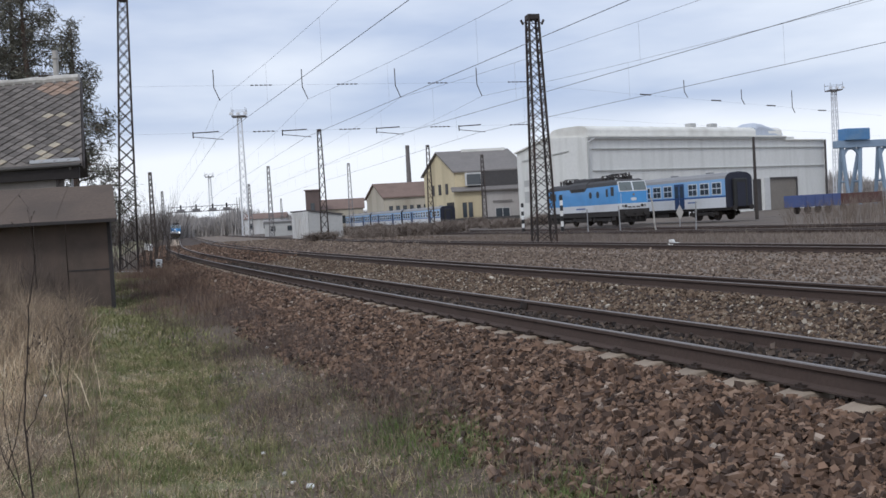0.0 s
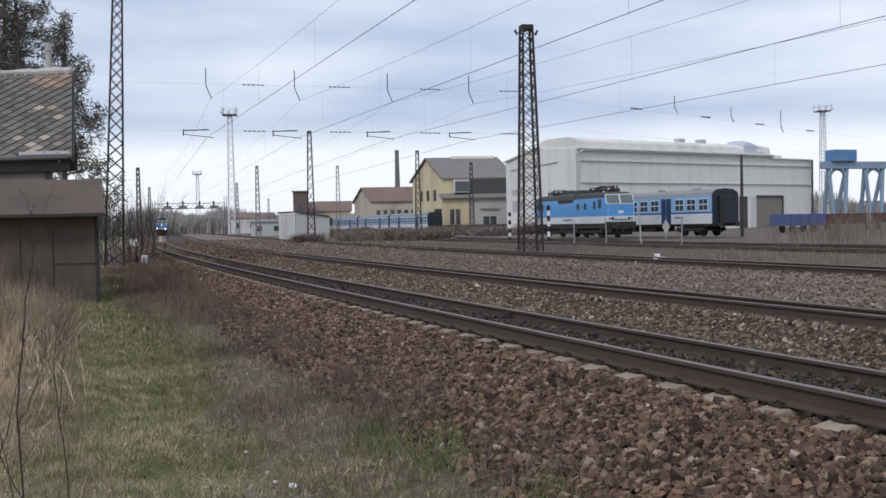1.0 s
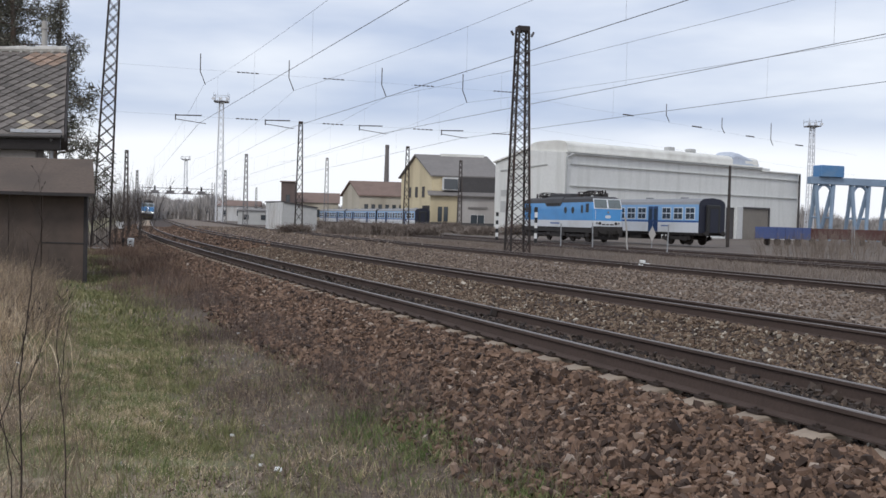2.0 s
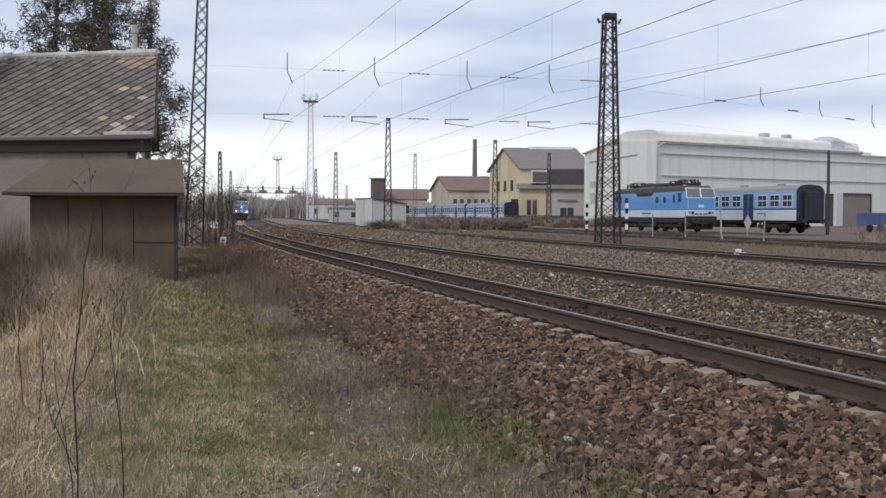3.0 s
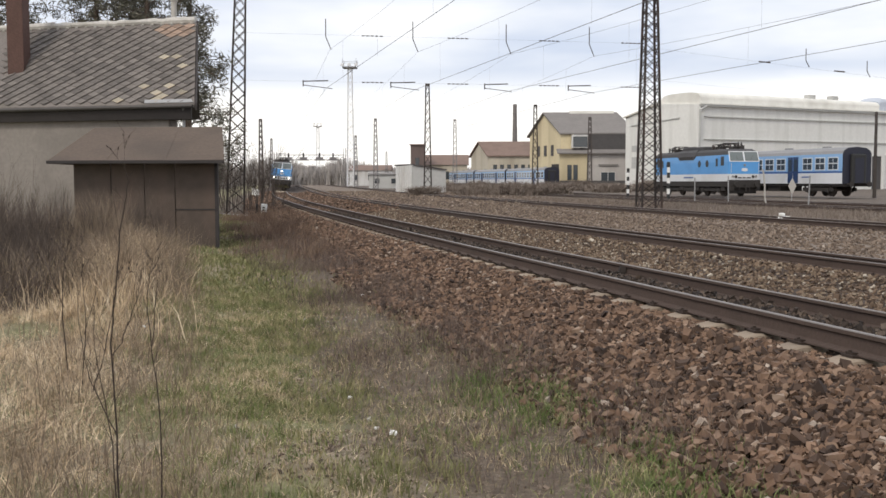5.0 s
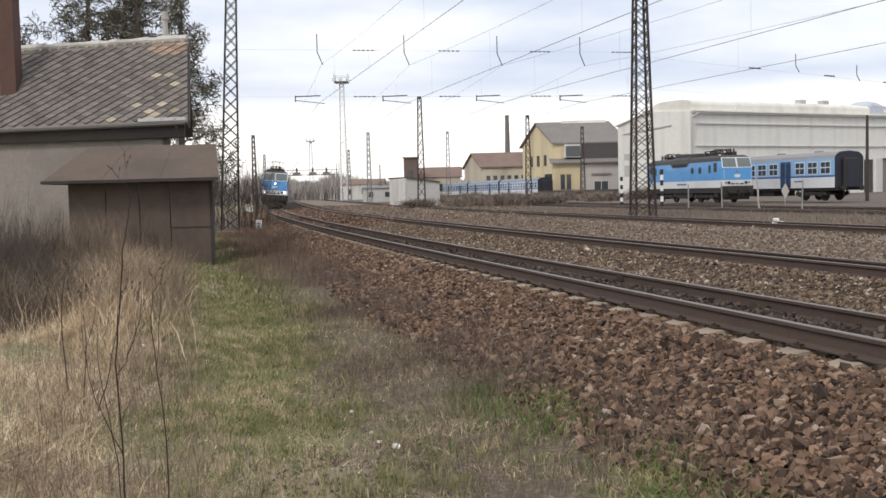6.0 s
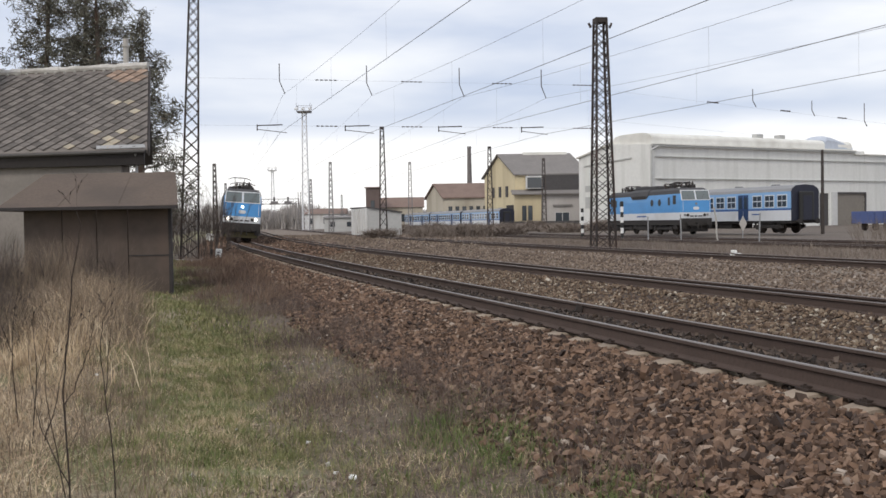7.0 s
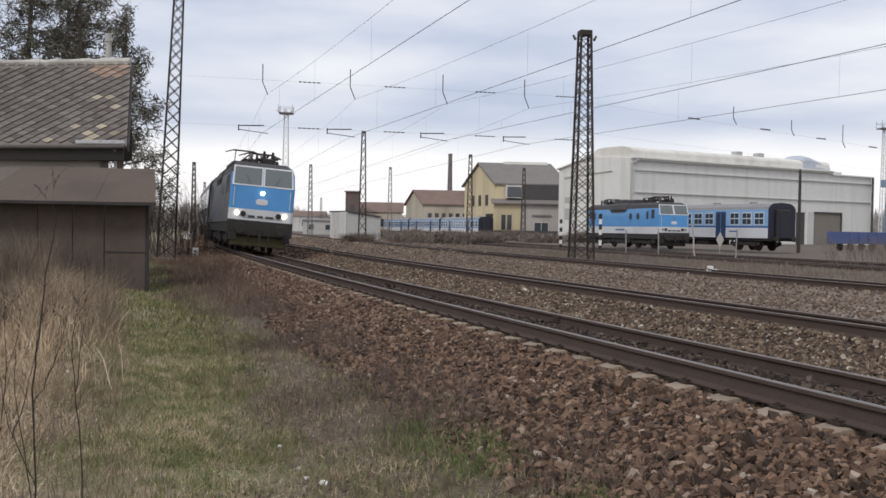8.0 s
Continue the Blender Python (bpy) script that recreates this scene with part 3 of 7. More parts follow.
def ground_material():
    m = bpy.data.materials.new("ground_mix")
    m.use_nodes = True
    n, l = m.node_tree.nodes, m.node_tree.links
    b = n["Principled BSDF"]
    co = n.new("ShaderNodeTexCoord")

    def noise_tex(scale, detail=5):
        t = n.new("ShaderNodeTexNoise")
        t.inputs["Scale"].default_value = scale
        t.inputs["Detail"].default_value = detail
        l.new(co.outputs["Object"], t.inputs["Vector"])
        return t.outputs["Fac"]

    def ramp(src, stops):
        r = n.new("ShaderNodeValToRGB")
        el = r.color_ramp.elements
        while len(el) < len(stops):
            el.new(0.5)
        for e, (p, c) in zip(el, stops):
            e.position, e.color = p, (*c, 1)
        l.new(src, r.inputs[0])
        return r.outputs[0]

    def mix(f, a, c):
        x = n.new("ShaderNodeMix")
        x.data_type = "RGBA"
        l.new(f, x.inputs["Factor"])
        l.new(a, x.inputs["A"])
        l.new(c, x.inputs["B"])
        return x.outputs["Result"]

    def step(src, lo, hi):
        r = n.new("ShaderNodeMapRange")
        r.interpolation_type = "SMOOTHSTEP"
        r.inputs["From Min"].default_value, r.inputs["From Max"].default_value = lo, hi
        l.new(src, r.inputs["Value"])
        return r.outputs["Result"]

    lat = n.new("ShaderNodeAttribute")
    lat.attribute_name = "lateral"
    add = n.new("ShaderNodeMath")
    add.operation = "MULTIPLY_ADD"
    add.inputs[1].default_value = 1.1
    l.new(noise_tex(1.1, 3), add.inputs[0])
    l.new(lat.outputs["Fac"], add.inputs[2])
    side = add.outputs[0]
    turf = mix(step(noise_tex(0.55, 4), 0.42, 0.60), ramp(noise_tex(9), [(0.3, (0.15, 0.125, 0.085)), (0.55, (0.26, 0.21, 0.145)), (0.75, (0.36, 0.30, 0.21))]),
               ramp(noise_tex(12), [(0.3, (0.10, 0.115, 0.045)), (0.6, (0.19, 0.195, 0.085)), (0.8, (0.28, 0.25, 0.14))]))
    litter = ramp(noise_tex(16), [(0.3, (0.075, 0.055, 0.038)), (0.55, (0.118, 0.089, 0.063)), (0.75, (0.20, 0.158, 0.115))])
    # bed under the stones, coloured near black to deepen the shade in the gaps
    bed = ramp(noise_tex(22, 8), [(0.3, (0.022, 0.015, 0.011)), (0.5, (0.05, 0.033, 0.024)), (0.68, (0.085, 0.057, 0.042)), (0.8, (0.16, 0.12, 0.095))])
    old = mix(step(noise_tex(0.25, 4), 0.4, 0.62), ramp(noise_tex(14, 8), [(0.3, (0.095, 0.073, 0.058)), (0.52, (0.19, 0.146, 0.115)), (0.7, (0.27, 0.212, 0.167)), (0.8, (0.38, 0.32, 0.27))]),
              ramp(noise_tex(10, 6), [(0.3, (0.105, 0.083, 0.066)), (0.6, (0.20, 0.16, 0.122)), (0.8, (0.29, 0.235, 0.172))]))
    yard = mix(step(noise_tex(0.12, 4), 0.4, 0.6), ramp(noise_tex(5), [(0.3, (0.06, 0.048, 0.04)), (0.6, (0.12, 0.095, 0.078)), (0.8, (0.19, 0.155, 0.125))]),
               ramp(noise_tex(7), [(0.3, (0.085, 0.066, 0.051)), (0.6, (0.16, 0.126, 0.096)), (0.8, (0.24, 0.195, 0.148))]))
    c = mix(step(side, -3.7, -2.9), turf, litter)
    c = mix(step(side, -2.1, -1.5), c, bed)
    c = mix(step(side, 6.9, 8.2), c, old)
    c = mix(step(side, 17.8, 20.0), c, yard)
    l.new(c, b.inputs["Base Color"])
    b.inputs["Roughness"].default_value = 0.95
    bp = n.new("ShaderNodeBump")
    bp.inputs["Strength"].default_value = 0.5
    bp.inputs["Distance"].default_value = 0.04
    l.new(noise_tex(18, 6), bp.inputs["Height"])
    l.new(bp.outputs[0], b.inputs["Normal"])
    return m


def build_ground():
    so = np.concatenate([[-900, -500, -300, -180, -100, -60, -40, -25, -15], np.arange(-8, 40, 0.5), np.arange(40, 120, 2), np.arange(120, 420, 12), [450, 520, 650, 900, 1300, 2000, 3190]])
    oo = np.concatenate([[-3400, -900, -500, -250, -130, -80, -50, -35, -25, -20, -17], np.arange(-15, -6, 0.5), np.arange(-6, 8.1, 0.3), np.arange(8.5, 35, 1.2), [38, 45, 60, 80, 110, 150, 220, 350, 600, 900, 3400]])
    S, O = np.meshgrid(so, oo, indexing="ij")
    near = np.clip(O, -900, 900)
    X, Y = line(S, near)
    far = O - near
    X, Y = X + far * math.cos(0.25), Y + far * math.sin(0.25)
    Z = ground_z(S, O)
    v = np.stack([X, Y, Z], -1).reshape(-1, 3)
    a, b = len(so), len(oo)
    i = (np.arange(a - 1)[:, None] * b + np.arange(b - 1)[None, :]).ravel()
    f = np.stack([i, i + 1, i + b + 1, i + b], 1)[:, ::-1]
    ob = soup("ground", v, f, ground_material())
    at = ob.data.attributes.new("lateral", "FLOAT", "POINT")
    at.data.foreach_set("value", O.astype(np.float32).ravel())
    ob.data.polygons.foreach_set("use_smooth", np.ones(len(f), dtype=bool))
    tagged(ob, "trackside ground of grass, litter, ballast and dirt", "ground", kind="structure")


build_ground()


# ---- tracks ----
RAIL = [(-0.075, -0.172), (0.075, -0.172), (0.075, -0.160), (0.012, -0.135), (0.010, -0.05), (0.036, -0.036), (0.036, -0.008), (0.028, 0.0), (-0.028, 0.0), (-0.036, -0.008), (-0.036, -0.036), (-0.010, -0.05), (-0.012, -0.135), (-0.075, -0.160)]
RAIL_BAND = [0, 0, 0, 0, 0, 0, 1, 1, 1, 0, 0, 0, 0, 0]


def rail(parent, o, z, tilt, s0, s1):
    bm = bmesh.new()
    ss = [s0]
    while ss[-1] < s1:
        ss.append(ss[-1] + (1.5 if ss[-1] < 70 else 6.0))
    secs = []
    for s in ss:
        m = on_line(s, o, z, tilt)
        secs.append([m @ Vector((x, 0, y)) for x, y in RAIL])
    sweep(bm, secs, bands=RAIL_BAND)
    return part("rail", bm, [M["rail_side"], M["rail_top"]], parent, "rusty steel rail with a worn bright head")


def sleeper_mesh():
    bm = bmesh.new()
    y0, y1 = 0.15, 0.118
    xs = [(-0.50, -0.300), (-0.34, -0.247), (-0.12, -0.186), (0.30, -0.182), (0.75, -0.205), (1.205, -0.182), (1.625, -0.186), (2.01, -0.300)]
    secs = [[(x, -y0, z - 0.20), (x, y0, z - 0.20), (x, y1, z - 0.012), (x, y1 - 0.02, z), (x, -y1 + 0.02, z), (x, -y1, z - 0.012)] for x, z in xs]
    sweep(bm, secs)
    for c in (0.0, GAUGE):
        box(bm, c - 0.13, c + 0.13, -0.07, 0.07, -0.183, -0.166, 1)
        for sx in (-1, 1):
            box(bm, c + sx * 0.085 - 0.025, c + sx * 0.085 + 0.025, -0.04, 0.04, -0.166, -0.146, 1)
            tube(bm, (c + sx * 0.10, 0, -0.166), (c + sx * 0.10, 0, -0.132), 0.014, 6, mi=1)
    return mesh_of("sleeper", bm, [M["sleeper"], M["clip"]])


SLEEPER = sleeper_mesh()
PITCH, FIRST = 0.640, 5.07


def build_track(i, o, cant, z, s0, s1, single):
    track = thing("railway_track", Matrix(), "curved railway track with rusty rails on concrete sleepers" if i < 2 else "old railway track half sunk in gravel", "railway track", "running lines", "structure")
    tilt = math.asin(cant / GAUGE)
    rail(track, o, z + cant, tilt, s0, s1)
    rail(track, o + GAUGE, z, tilt, s0, s1)
    first = FIRST - PITCH * math.floor((FIRST - s0) / PITCH) + (0.2 * i)
    joined, k = [], 0
    n = int((min(s1, 260) - first) / PITCH)
    for k in range(n):
        s = first + k * PITCH
        m = on_line(s, o, z + cant, tilt) @ pose(0, 0, 0, 0, 0, random.uniform(-0.6, 0.6))
        if -12 < s < single:
            ob = new("sleeper", SLEEPER)
            ob.matrix_basis = m
            ob.parent = track
        else:
            joined.append(m)
    if joined:
        base = np.array([v.co[:] for v in SLEEPER.vertices])[:48]
        quads = np.array([p.vertices[:] for p in SLEEPER.polygons if len(p.vertices) == 4 and max(p.vertices) < 48])
        vs = np.concatenate([base @ np.array(m.to_3x3()).T + np.array(m.translation) for m in joined])
        fs = np.concatenate([quads + 48 * j for j in range(len(joined))])
        ob = soup("sleepers", vs, fs, M["sleeper"])
        ob.parent = track
        tagged(ob, "row of far concrete sleepers", kind="stuff")


for i, (o, cant) in enumerate(TRACKS):
    build_track(i, o, cant, BASE_Z[i], -40 if i < 3 else 20, 420 if i < 3 else 260, (110, 70, 40, 0, 0)[i])


# ---- ballast stones ----
ROCK = np.array([(-1, -1, -0.7), (1, -0.8, -0.8), (0.9, 1, -0.7), (-0.8, 0.9, -0.8), (-0.7, -0.75, 0.75), (0.75, -0.6, 0.65), (0.6, 0.8, 0.8), (-0.85, 0.6, 0.6)]) * 0.5
ROCK_F = np.array([(0, 3, 2, 1), (4, 5, 6, 7), (0, 1, 5, 4), (1, 2, 6, 5), (2, 3, 7, 6), (3, 0, 4, 7)])


def scatter_stones(name, count, s_rng, o_rng, size, material, label, fade=0.0, power=1.0, lift=0.35):
    """Angular stones over a stretch of the plan; fade keeps fewer towards the stretch's left edge."""
    r = np.random.default_rng(len(name) + count)
    s = s_rng[0] + (s_rng[1] - s_rng[0]) * r.random(count) ** power
    o = r.uniform(*o_rng, count)
    if fade:
        keep = r.random(count) < np.clip((o - o_rng[0]) / fade, 0.0, 1.0) ** 1.5 + 0.03
        s, o = s[keep], o[keep]
    for base, cant in TRACKS:
        clear = np.ones(len(o), bool)
        for rail_o in (base, base + GAUGE):
            clear &= np.abs(o - rail_o) > (0.06 if base == 0.0 else 0.10)
        s, o = s[clear], o[clear]
    # the sleeper ends of the first track stay bare
    ph = np.abs(((s - FIRST) / PITCH + 0.5) % 1.0 - 0.5) * PITCH
    bare = (ph < 0.135) & (o > -0.31) & (o < 0.05) & (r.random(len(s)) < 0.97)
    s, o = s[~bare], o[~bare]
    n = len(s)
    x, y = line(s, o)
    sz = size * np.exp(r.normal(0, 0.24, n))
    high = np.where((o > -0.40) & (o < 0.05), 0.10, lift)
    z = ground_z(s, o) + sz * (r.random(n) * (high + 0.1) - 0.1)
    q = r.normal(size=(n, 4))
    q /= np.linalg.norm(q, axis=1)[:, None]
    w, i, j, k = q.T
    R = np.stack([np.stack([1 - 2 * (j * j + k * k), 2 * (i * j - k * w), 2 * (i * k + j * w)], -1), np.stack([2 * (i * j + k * w), 1 - 2 * (i * i + k * k), 2 * (j * k - i * w)], -1),
                  np.stack([2 * (i * k - j * w), 2 * (j * k + i * w), 1 - 2 * (i * i + j * j)], -1)], 1)
    shape = ROCK[None] * (1 + r.normal(0, 0.21, (n, 8, 3))) * (sz[:, None] * np.stack([r.uniform(0.8, 1.4, n), r.uniform(0.7, 1.0, n), r.uniform(0.5, 0.9, n)], -1))[:, None, :]
    v = np.einsum("nij,nkj->nki", R, shape) + np.stack([x, y, z], -1)[:, None, :]
    f = ROCK_F[None] + (np.arange(n) * 8)[:, None, None]
    return tagged(soup(name, v.reshape(-1, 3), f.reshape(-1, 4), material), label, "gravel", kind="stuff")


scatter_stones("ballast", 95000, (0.5, 17), (-2.5, -0.02), 0.041, M["ballast"], "loose brown crushed-stone ballast on the shoulder", 0.75, 1.1, 1.0)
scatter_stones("ballast", 40000, (17, 62), (-2.4, -0.02), 0.06, M["ballast"], "brown crushed-stone ballast further along the shoulder", 0.7, 1.3)
scatter_stones("ballast", 110000, (0, 45), (0.05, 7.6), 0.043, M["ballast_mid"], "weathered brown ballast between the running tracks", 0, 1.2)
scatter_stones("ballast", 26000, (0, 45), (0.07, 1.44), 0.045, M["ballast_dark"], "dark ballast filling between the rails", 0, 1.2, 1.1)
scatter_stones("gravel", 45000, (4, 75), (6.6, 19.5), 0.065, M["ballast_far"], "grey-brown old gravel strewn over the trackbed", 0, 1.2, 0.25)
scatter_stones("ballast", 22000, (45, 120), (0.05, 7.6), 0.10, M["ballast"], "brown ballast along the far curve", 0, 1.3)
scatter_stones("ballast", 12000, (62, 130), (-2.4, -0.02), 0.10, M["ballast"], "brown ballast shoulder along the far curve", 0.7, 1.3)
scatter_stones("gravel", 20000, (60, 150), (6.6, 24.0), 0.13, M["ballast_far"], "old gravel on the far trackbed", 0, 1.2, 0.25)
scatter_stones("ballast", 16000, (-9, 0.5), (-2.4, -0.02), 0.05, M["ballast"], "brown ballast shoulder behind the viewer", 0.7)


# ---- masts, poles, towers ----
def lattice_mast(name, m, height, base, top, leg, material, label, group, panels, depth=None, lamps=False):
    """Four tapering corner angles with crossed bracing on each face."""
    mast = thing(name, m, label, "mast", group)
    depth = depth or base
    ratio = depth / base

    def corner(i, z):
        w = (base + (top - base) * z / height) / 2
        return Vector((w * (1 if i in (1, 2) else -1), w * ratio * (1 if i > 1 else -1), z))

    for i in range(4):
        bm = bmesh.new()
        q = [Vector((-leg, -leg, 0)), Vector((leg, -leg, 0)), Vector((leg, leg, 0)), Vector((-leg, leg, 0))]
        sweep(bm, [[corner(i, z) + v for v in q] for z in (-0.3, height * 0.33, height * 0.66, height)])
        part("leg", bm, material, mast)
    bm = bmesh.new()
    zs = [height * (1 - (1 - k / panels) ** 1.12) for k in range(panels + 1)]
    for face in range(4):
        a, b = face, (face + 1) % 4
        for z0, z1 in zip(zs, zs[1:]):
            tube(bm, corner(a, z0), corner(b, z1), leg * 0.48, 4)
            tube(bm, corner(b, z0), corner(a, z1), leg * 0.48, 4)
    part("bracing", bm, material, mast)
    bm = bmesh.new()
    w = top / 2 + leg
    box(bm, -w, w, -w, w, height - 0.25, height)
    part("cap", bm, material, mast)
    return mast


def footing(mast_parent, base):
    bm = bmesh.new()
    bevel_box(bm, -base * 0.75, base * 0.75, -base * 0.75, base * 0.75, -0.35, -0.04, 0.03)
    return part("footing", bm, M["concrete"], mast_parent, "weathered concrete footing")


m1 = lattice_mast("catenary_mast", pose(-11.25, 48, -0.30, 0, 2.1, 13), 12.7, 0.82, 0.40, 0.044, M["steel_dark"], "tall dark rusty lattice mast on the grass verge", "catenary masts", 22)
footing(m1, 0.8)
m2 = lattice_mast("catenary_mast", pose(9.1, 53, -0.32, 0, -0.2, 8), 12.0, 1.05, 0.52, 0.05, M["steel_dark"], "dark rusty lattice mast tapering beside the gravel", "catenary masts", 18)
footing(m2, 1.0)
bm = bmesh.new()
for sx in (-1, 1):
    tube(bm, (0, 0, 11.55), (sx * 0.55, 0, 11.62), 0.02, 4)
    tube(bm, (sx * 0.5, 0, 11.5), (sx * 0.62, 0, 11.75), 0.06, 6)
part("insulator_bracket", bm, M["insulator"], m2, "small brown insulators on a bracket")
# masts further off take a paler steel that imitates haze
for x, y, h, w in ((-5.1, 115, 12.4, 0.85), (-16.7, 175, 12.2, 0.8), (-3.1, 175, 12.0, 0.8), (8.6, 142, 12.0, 0.85), (19.3, 170, 12.0, 0.8),
                   (-34.4, 165, 11.6, 0.7), (-49.5, 250, 12.0, 0.8), (-27.0, 235, 12.0, 0.8), (-28.0, 330, 11.0, 0.8), (-15.0, 300, 11.0, 0.8)):
    lattice_mast("catenary_mast", pose(x, y, -0.32), h, w, 0.36, 0.06 if y < 150 else 0.065, M["steel_dark"] if y < 150 else M["steel_mid"] if y < 172 else M["steel_far"],
                 "slim far lattice mast beside the tracks", "catenary masts", 12)


def lamp_tower(m, height, base, group):
    tower = lattice_mast("lighting_tower", m, height, base, base * 0.55, base * 0.045, M["tower_steel"], "pale tall lattice lighting tower with a platform", group, 16)
    bm = bmesh.new()
    w = base * 0.95
    box(bm, -w, w, -w, w, height, height + 0.3)
    part("platform", bm, M["steel_far"], tower, "dark square lamp platform")
    bm = bmesh.new()
    for x in (-w, w):
        for y in (-w, w):
            tube(bm, (x, y, height + 0.3), (x, y, height + 2.2), base * 0.03, 4)
    for a, b in (((-w, -w), (w, -w)), ((w, -w), (w, w)), ((w, w), (-w, w)), ((-w, w), (-w, -w))):
        tube(bm, (*a, height + 1.5), (*b, height + 1.5), base * 0.025, 4)
    part("railing", bm, M["steel_far"], tower)
    for x in (-w, 0, w):
        bm = bmesh.new()
        bevel_box(bm, x - 0.4, x + 0.4, -w - 0.4, -w, height + 0.4, height + 1.0, 0.05)
        part("floodlight", bm, M["tower_steel"], tower)
    return tower


lamp_tower(pose(-30.0, 250, -0.4), 29.0, 1.75, "lighting towers")
lamp_tower(pose(132.6, 280, -0.4), 31.6, 1.9, "lighting towers")
lamp_tower(pose(-73.0, 480, -0.4), 27.0, 1.9, "lighting towers")


def post(m, height, r, material, label, category="pole", taper=0.7, name="pole"):
    bm = bmesh.new()
    tube(bm, (0, 0, -0.3), (0, 0, height), r, 10, r * taper)
    return simple(name, bm, material, label, category, m)


post(pose(34.2, 88, -0.3), 7.3, 0.16, M["wood_pole"], "dark slim pole beside the parked coach")

# signal gantry over the running lines
gantry = thing("signal_gantry", pose(-40.0, 250, -0.3, 0, 0, 8), "grey lattice signal gantry spanning the far tracks", "signal gantry")
for x in (-8.4, 8.4):
    bm = bmesh.new()
    for dx in (-0.3, 0.3):
        tube(bm, (x + dx, 0, -0.2), (x + dx, 0, 9.6 if x > 0 else 8.6), 0.11, 4)
    for k in range(9):
        tube(bm, (x - 0.3, 0, k * 0.8), (x + 0.3, 0, k * 0.8 + 0.8), 0.06, 4)
    part("upright", bm, M["steel_far"], gantry)
bm = bmesh.new()
for z in (6.7, 7.9):
    for y in (-0.5, 0.5):
        tube(bm, (-8.4, y, z), (8.4, y, z), 0.09, 4)
for k in range(14):
    x = -8.4 + 1.2 * k
    tube(bm, (x, -0.5, 6.7), (x + 1.2, -0.5, 7.9), 0.05, 4)
part("truss", bm, M["steel_far"], gantry)
for x in (-5.2, -1.6, 2.3, 5.6):
    bm = bmesh.new()
    bevel_box(bm, x - 0.2, x + 0.2, -0.95, -0.7, 7.2, 8.4, 0.05)
    part("signal_head", bm, M["black_paint"], gantry, "black colour-light signal head")
    bm = bmesh.new()
    bevel_box(bm, x - 1.3, x + 1.3, -0.9, 0.5, 6.55, 6.85, 0.04)
    bevel_box(bm, x - 0.9, x + 0.9, -0.95, -0.85, 6.85, 7.35, 0.02)
    part("cage", bm, M["steel_far"], gantry)


# ---- overhead wires ----
def strand(bm, pts, r):
    q = [Vector((-r, 0, 0)), Vector((0, 0, r)), Vector((r, 0, 0)), Vector((0, 0, -r))]
    sweep(bm, [[Vector(p) + v for v in q] for p in pts])


SPANS = ((-12.0, 49.0), (49.0, 115.0), (115.0, 175.0), (175.0, 245.0))
for begin, o in ((1.1, 1.55), (6.25, 5.85), (12.8, 10.55), (20.0, 14.9)):
    run = thing("overhead_line", Matrix(), "thin dark catenary and contact wire above the track", "overhead wire", "overhead lines")
    bm = bmesh.new()
    for a, b in SPANS:
        pts = []
        n = 14
        for k in range(n + 1):
            u = k / n
            (xa, ya), (xb, yb) = line(a, begin if a < 0 else o), line(b, o)
            x, y = xa + (xb - xa) * u, ya + (yb - ya) * u
            sag = 4 * u * (1 - u)
            pts.append(Vector((float(x), float(y), 7.5 - 0.55 * sag)))
            if k % 2 and k < n:
                drop = bmesh.new()
                tube(drop, pts[-1], (float(x), float(y), 5.65), 0.003, 4)
                part("dropper", drop, M["wire"], run)
        strand(bm, pts, 0.0055)
    part("catenary_wire", bm, M["wire"], run)
    bm = bmesh.new()
    ends = [line(s, (begin if s < 0 else o) + st) for s, st in zip((-12, 49, 115, 175, 245), (0.0, -0.2, 0.2, -0.2, 0))]
    strand(bm, [Vector((float(x), float(y), 5.65)) for x, y in ends], 0.009)
    part("contact_wire", bm, M["wire"], run)


def head_span(a, b, offsets, s_at, label):
    """Cross wires between two masts, with the hangers and steady arms of every track."""
    a, b = Vector(a), Vector(b)
    span = thing("head_span", Matrix(), label, "head span", "head spans")
    for z, r in ((8.2, 0.0035), (5.98, 0.0035)):
        bm = bmesh.new()
        tube(bm, (a.x, a.y, z), (b.x, b.y, z), r, 4)
        part("cross_wire", bm, M["wire"], span)
    d = (b - a).normalized()
    for o in offsets:
        x, y = line(s_at, o)
        p = a + d * (Vector((float(x), float(y), 0)) - a).dot(d)
        bm = bmesh.new()
        tube(bm, p + Vector((0, 0, 8.95)) - d * 0.25, p + Vector((0, 0, 8.1)) - d * 0.25, 0.024, 6)
        tube(bm, p + Vector((0, 0, 8.1)) - d * 0.25, p + Vector((0, 0, 7.5)), 0.022, 6)
        part("hanger", bm, M["insulator"], span)
        bm = bmesh.new()
        tube(bm, p - d * 1.35 + Vector((0, 0, 5.98)), p - d * 0.15 + Vector((0, 0, 6.03)), 0.025, 6)
        tube(bm, p - d * 1.35 + Vector((0, 0, 6.03)), p - d * 1.35 + Vector((0, 0, 5.74)), 0.028, 6)
        tube(bm, p - d * 1.35 + Vector((0, 0, 5.8)), p + d * 0.05 + Vector((0, 0, 5.65)), 0.016, 6)
        part("steady_arm", bm, M["steel_dark"], span)
        for z in (8.2, 5.98):
            bm = bmesh.new()
            c = p + d * 2.0 + Vector((0, 0, z))
            for k in range(5):
                q = c + d * (k - 2) * 0.22
                tube(bm, q - d * 0.08, q + d * 0.08, 0.034, 6, 0.018)
            part("insulator", bm, M["insulator"], span)


head_span((-11.25, 48, 0), (9.1, 53, 0), (1.62, 5.85, 10.55, 14.9), 49.0, "cross-span wires with steady arms between two masts")

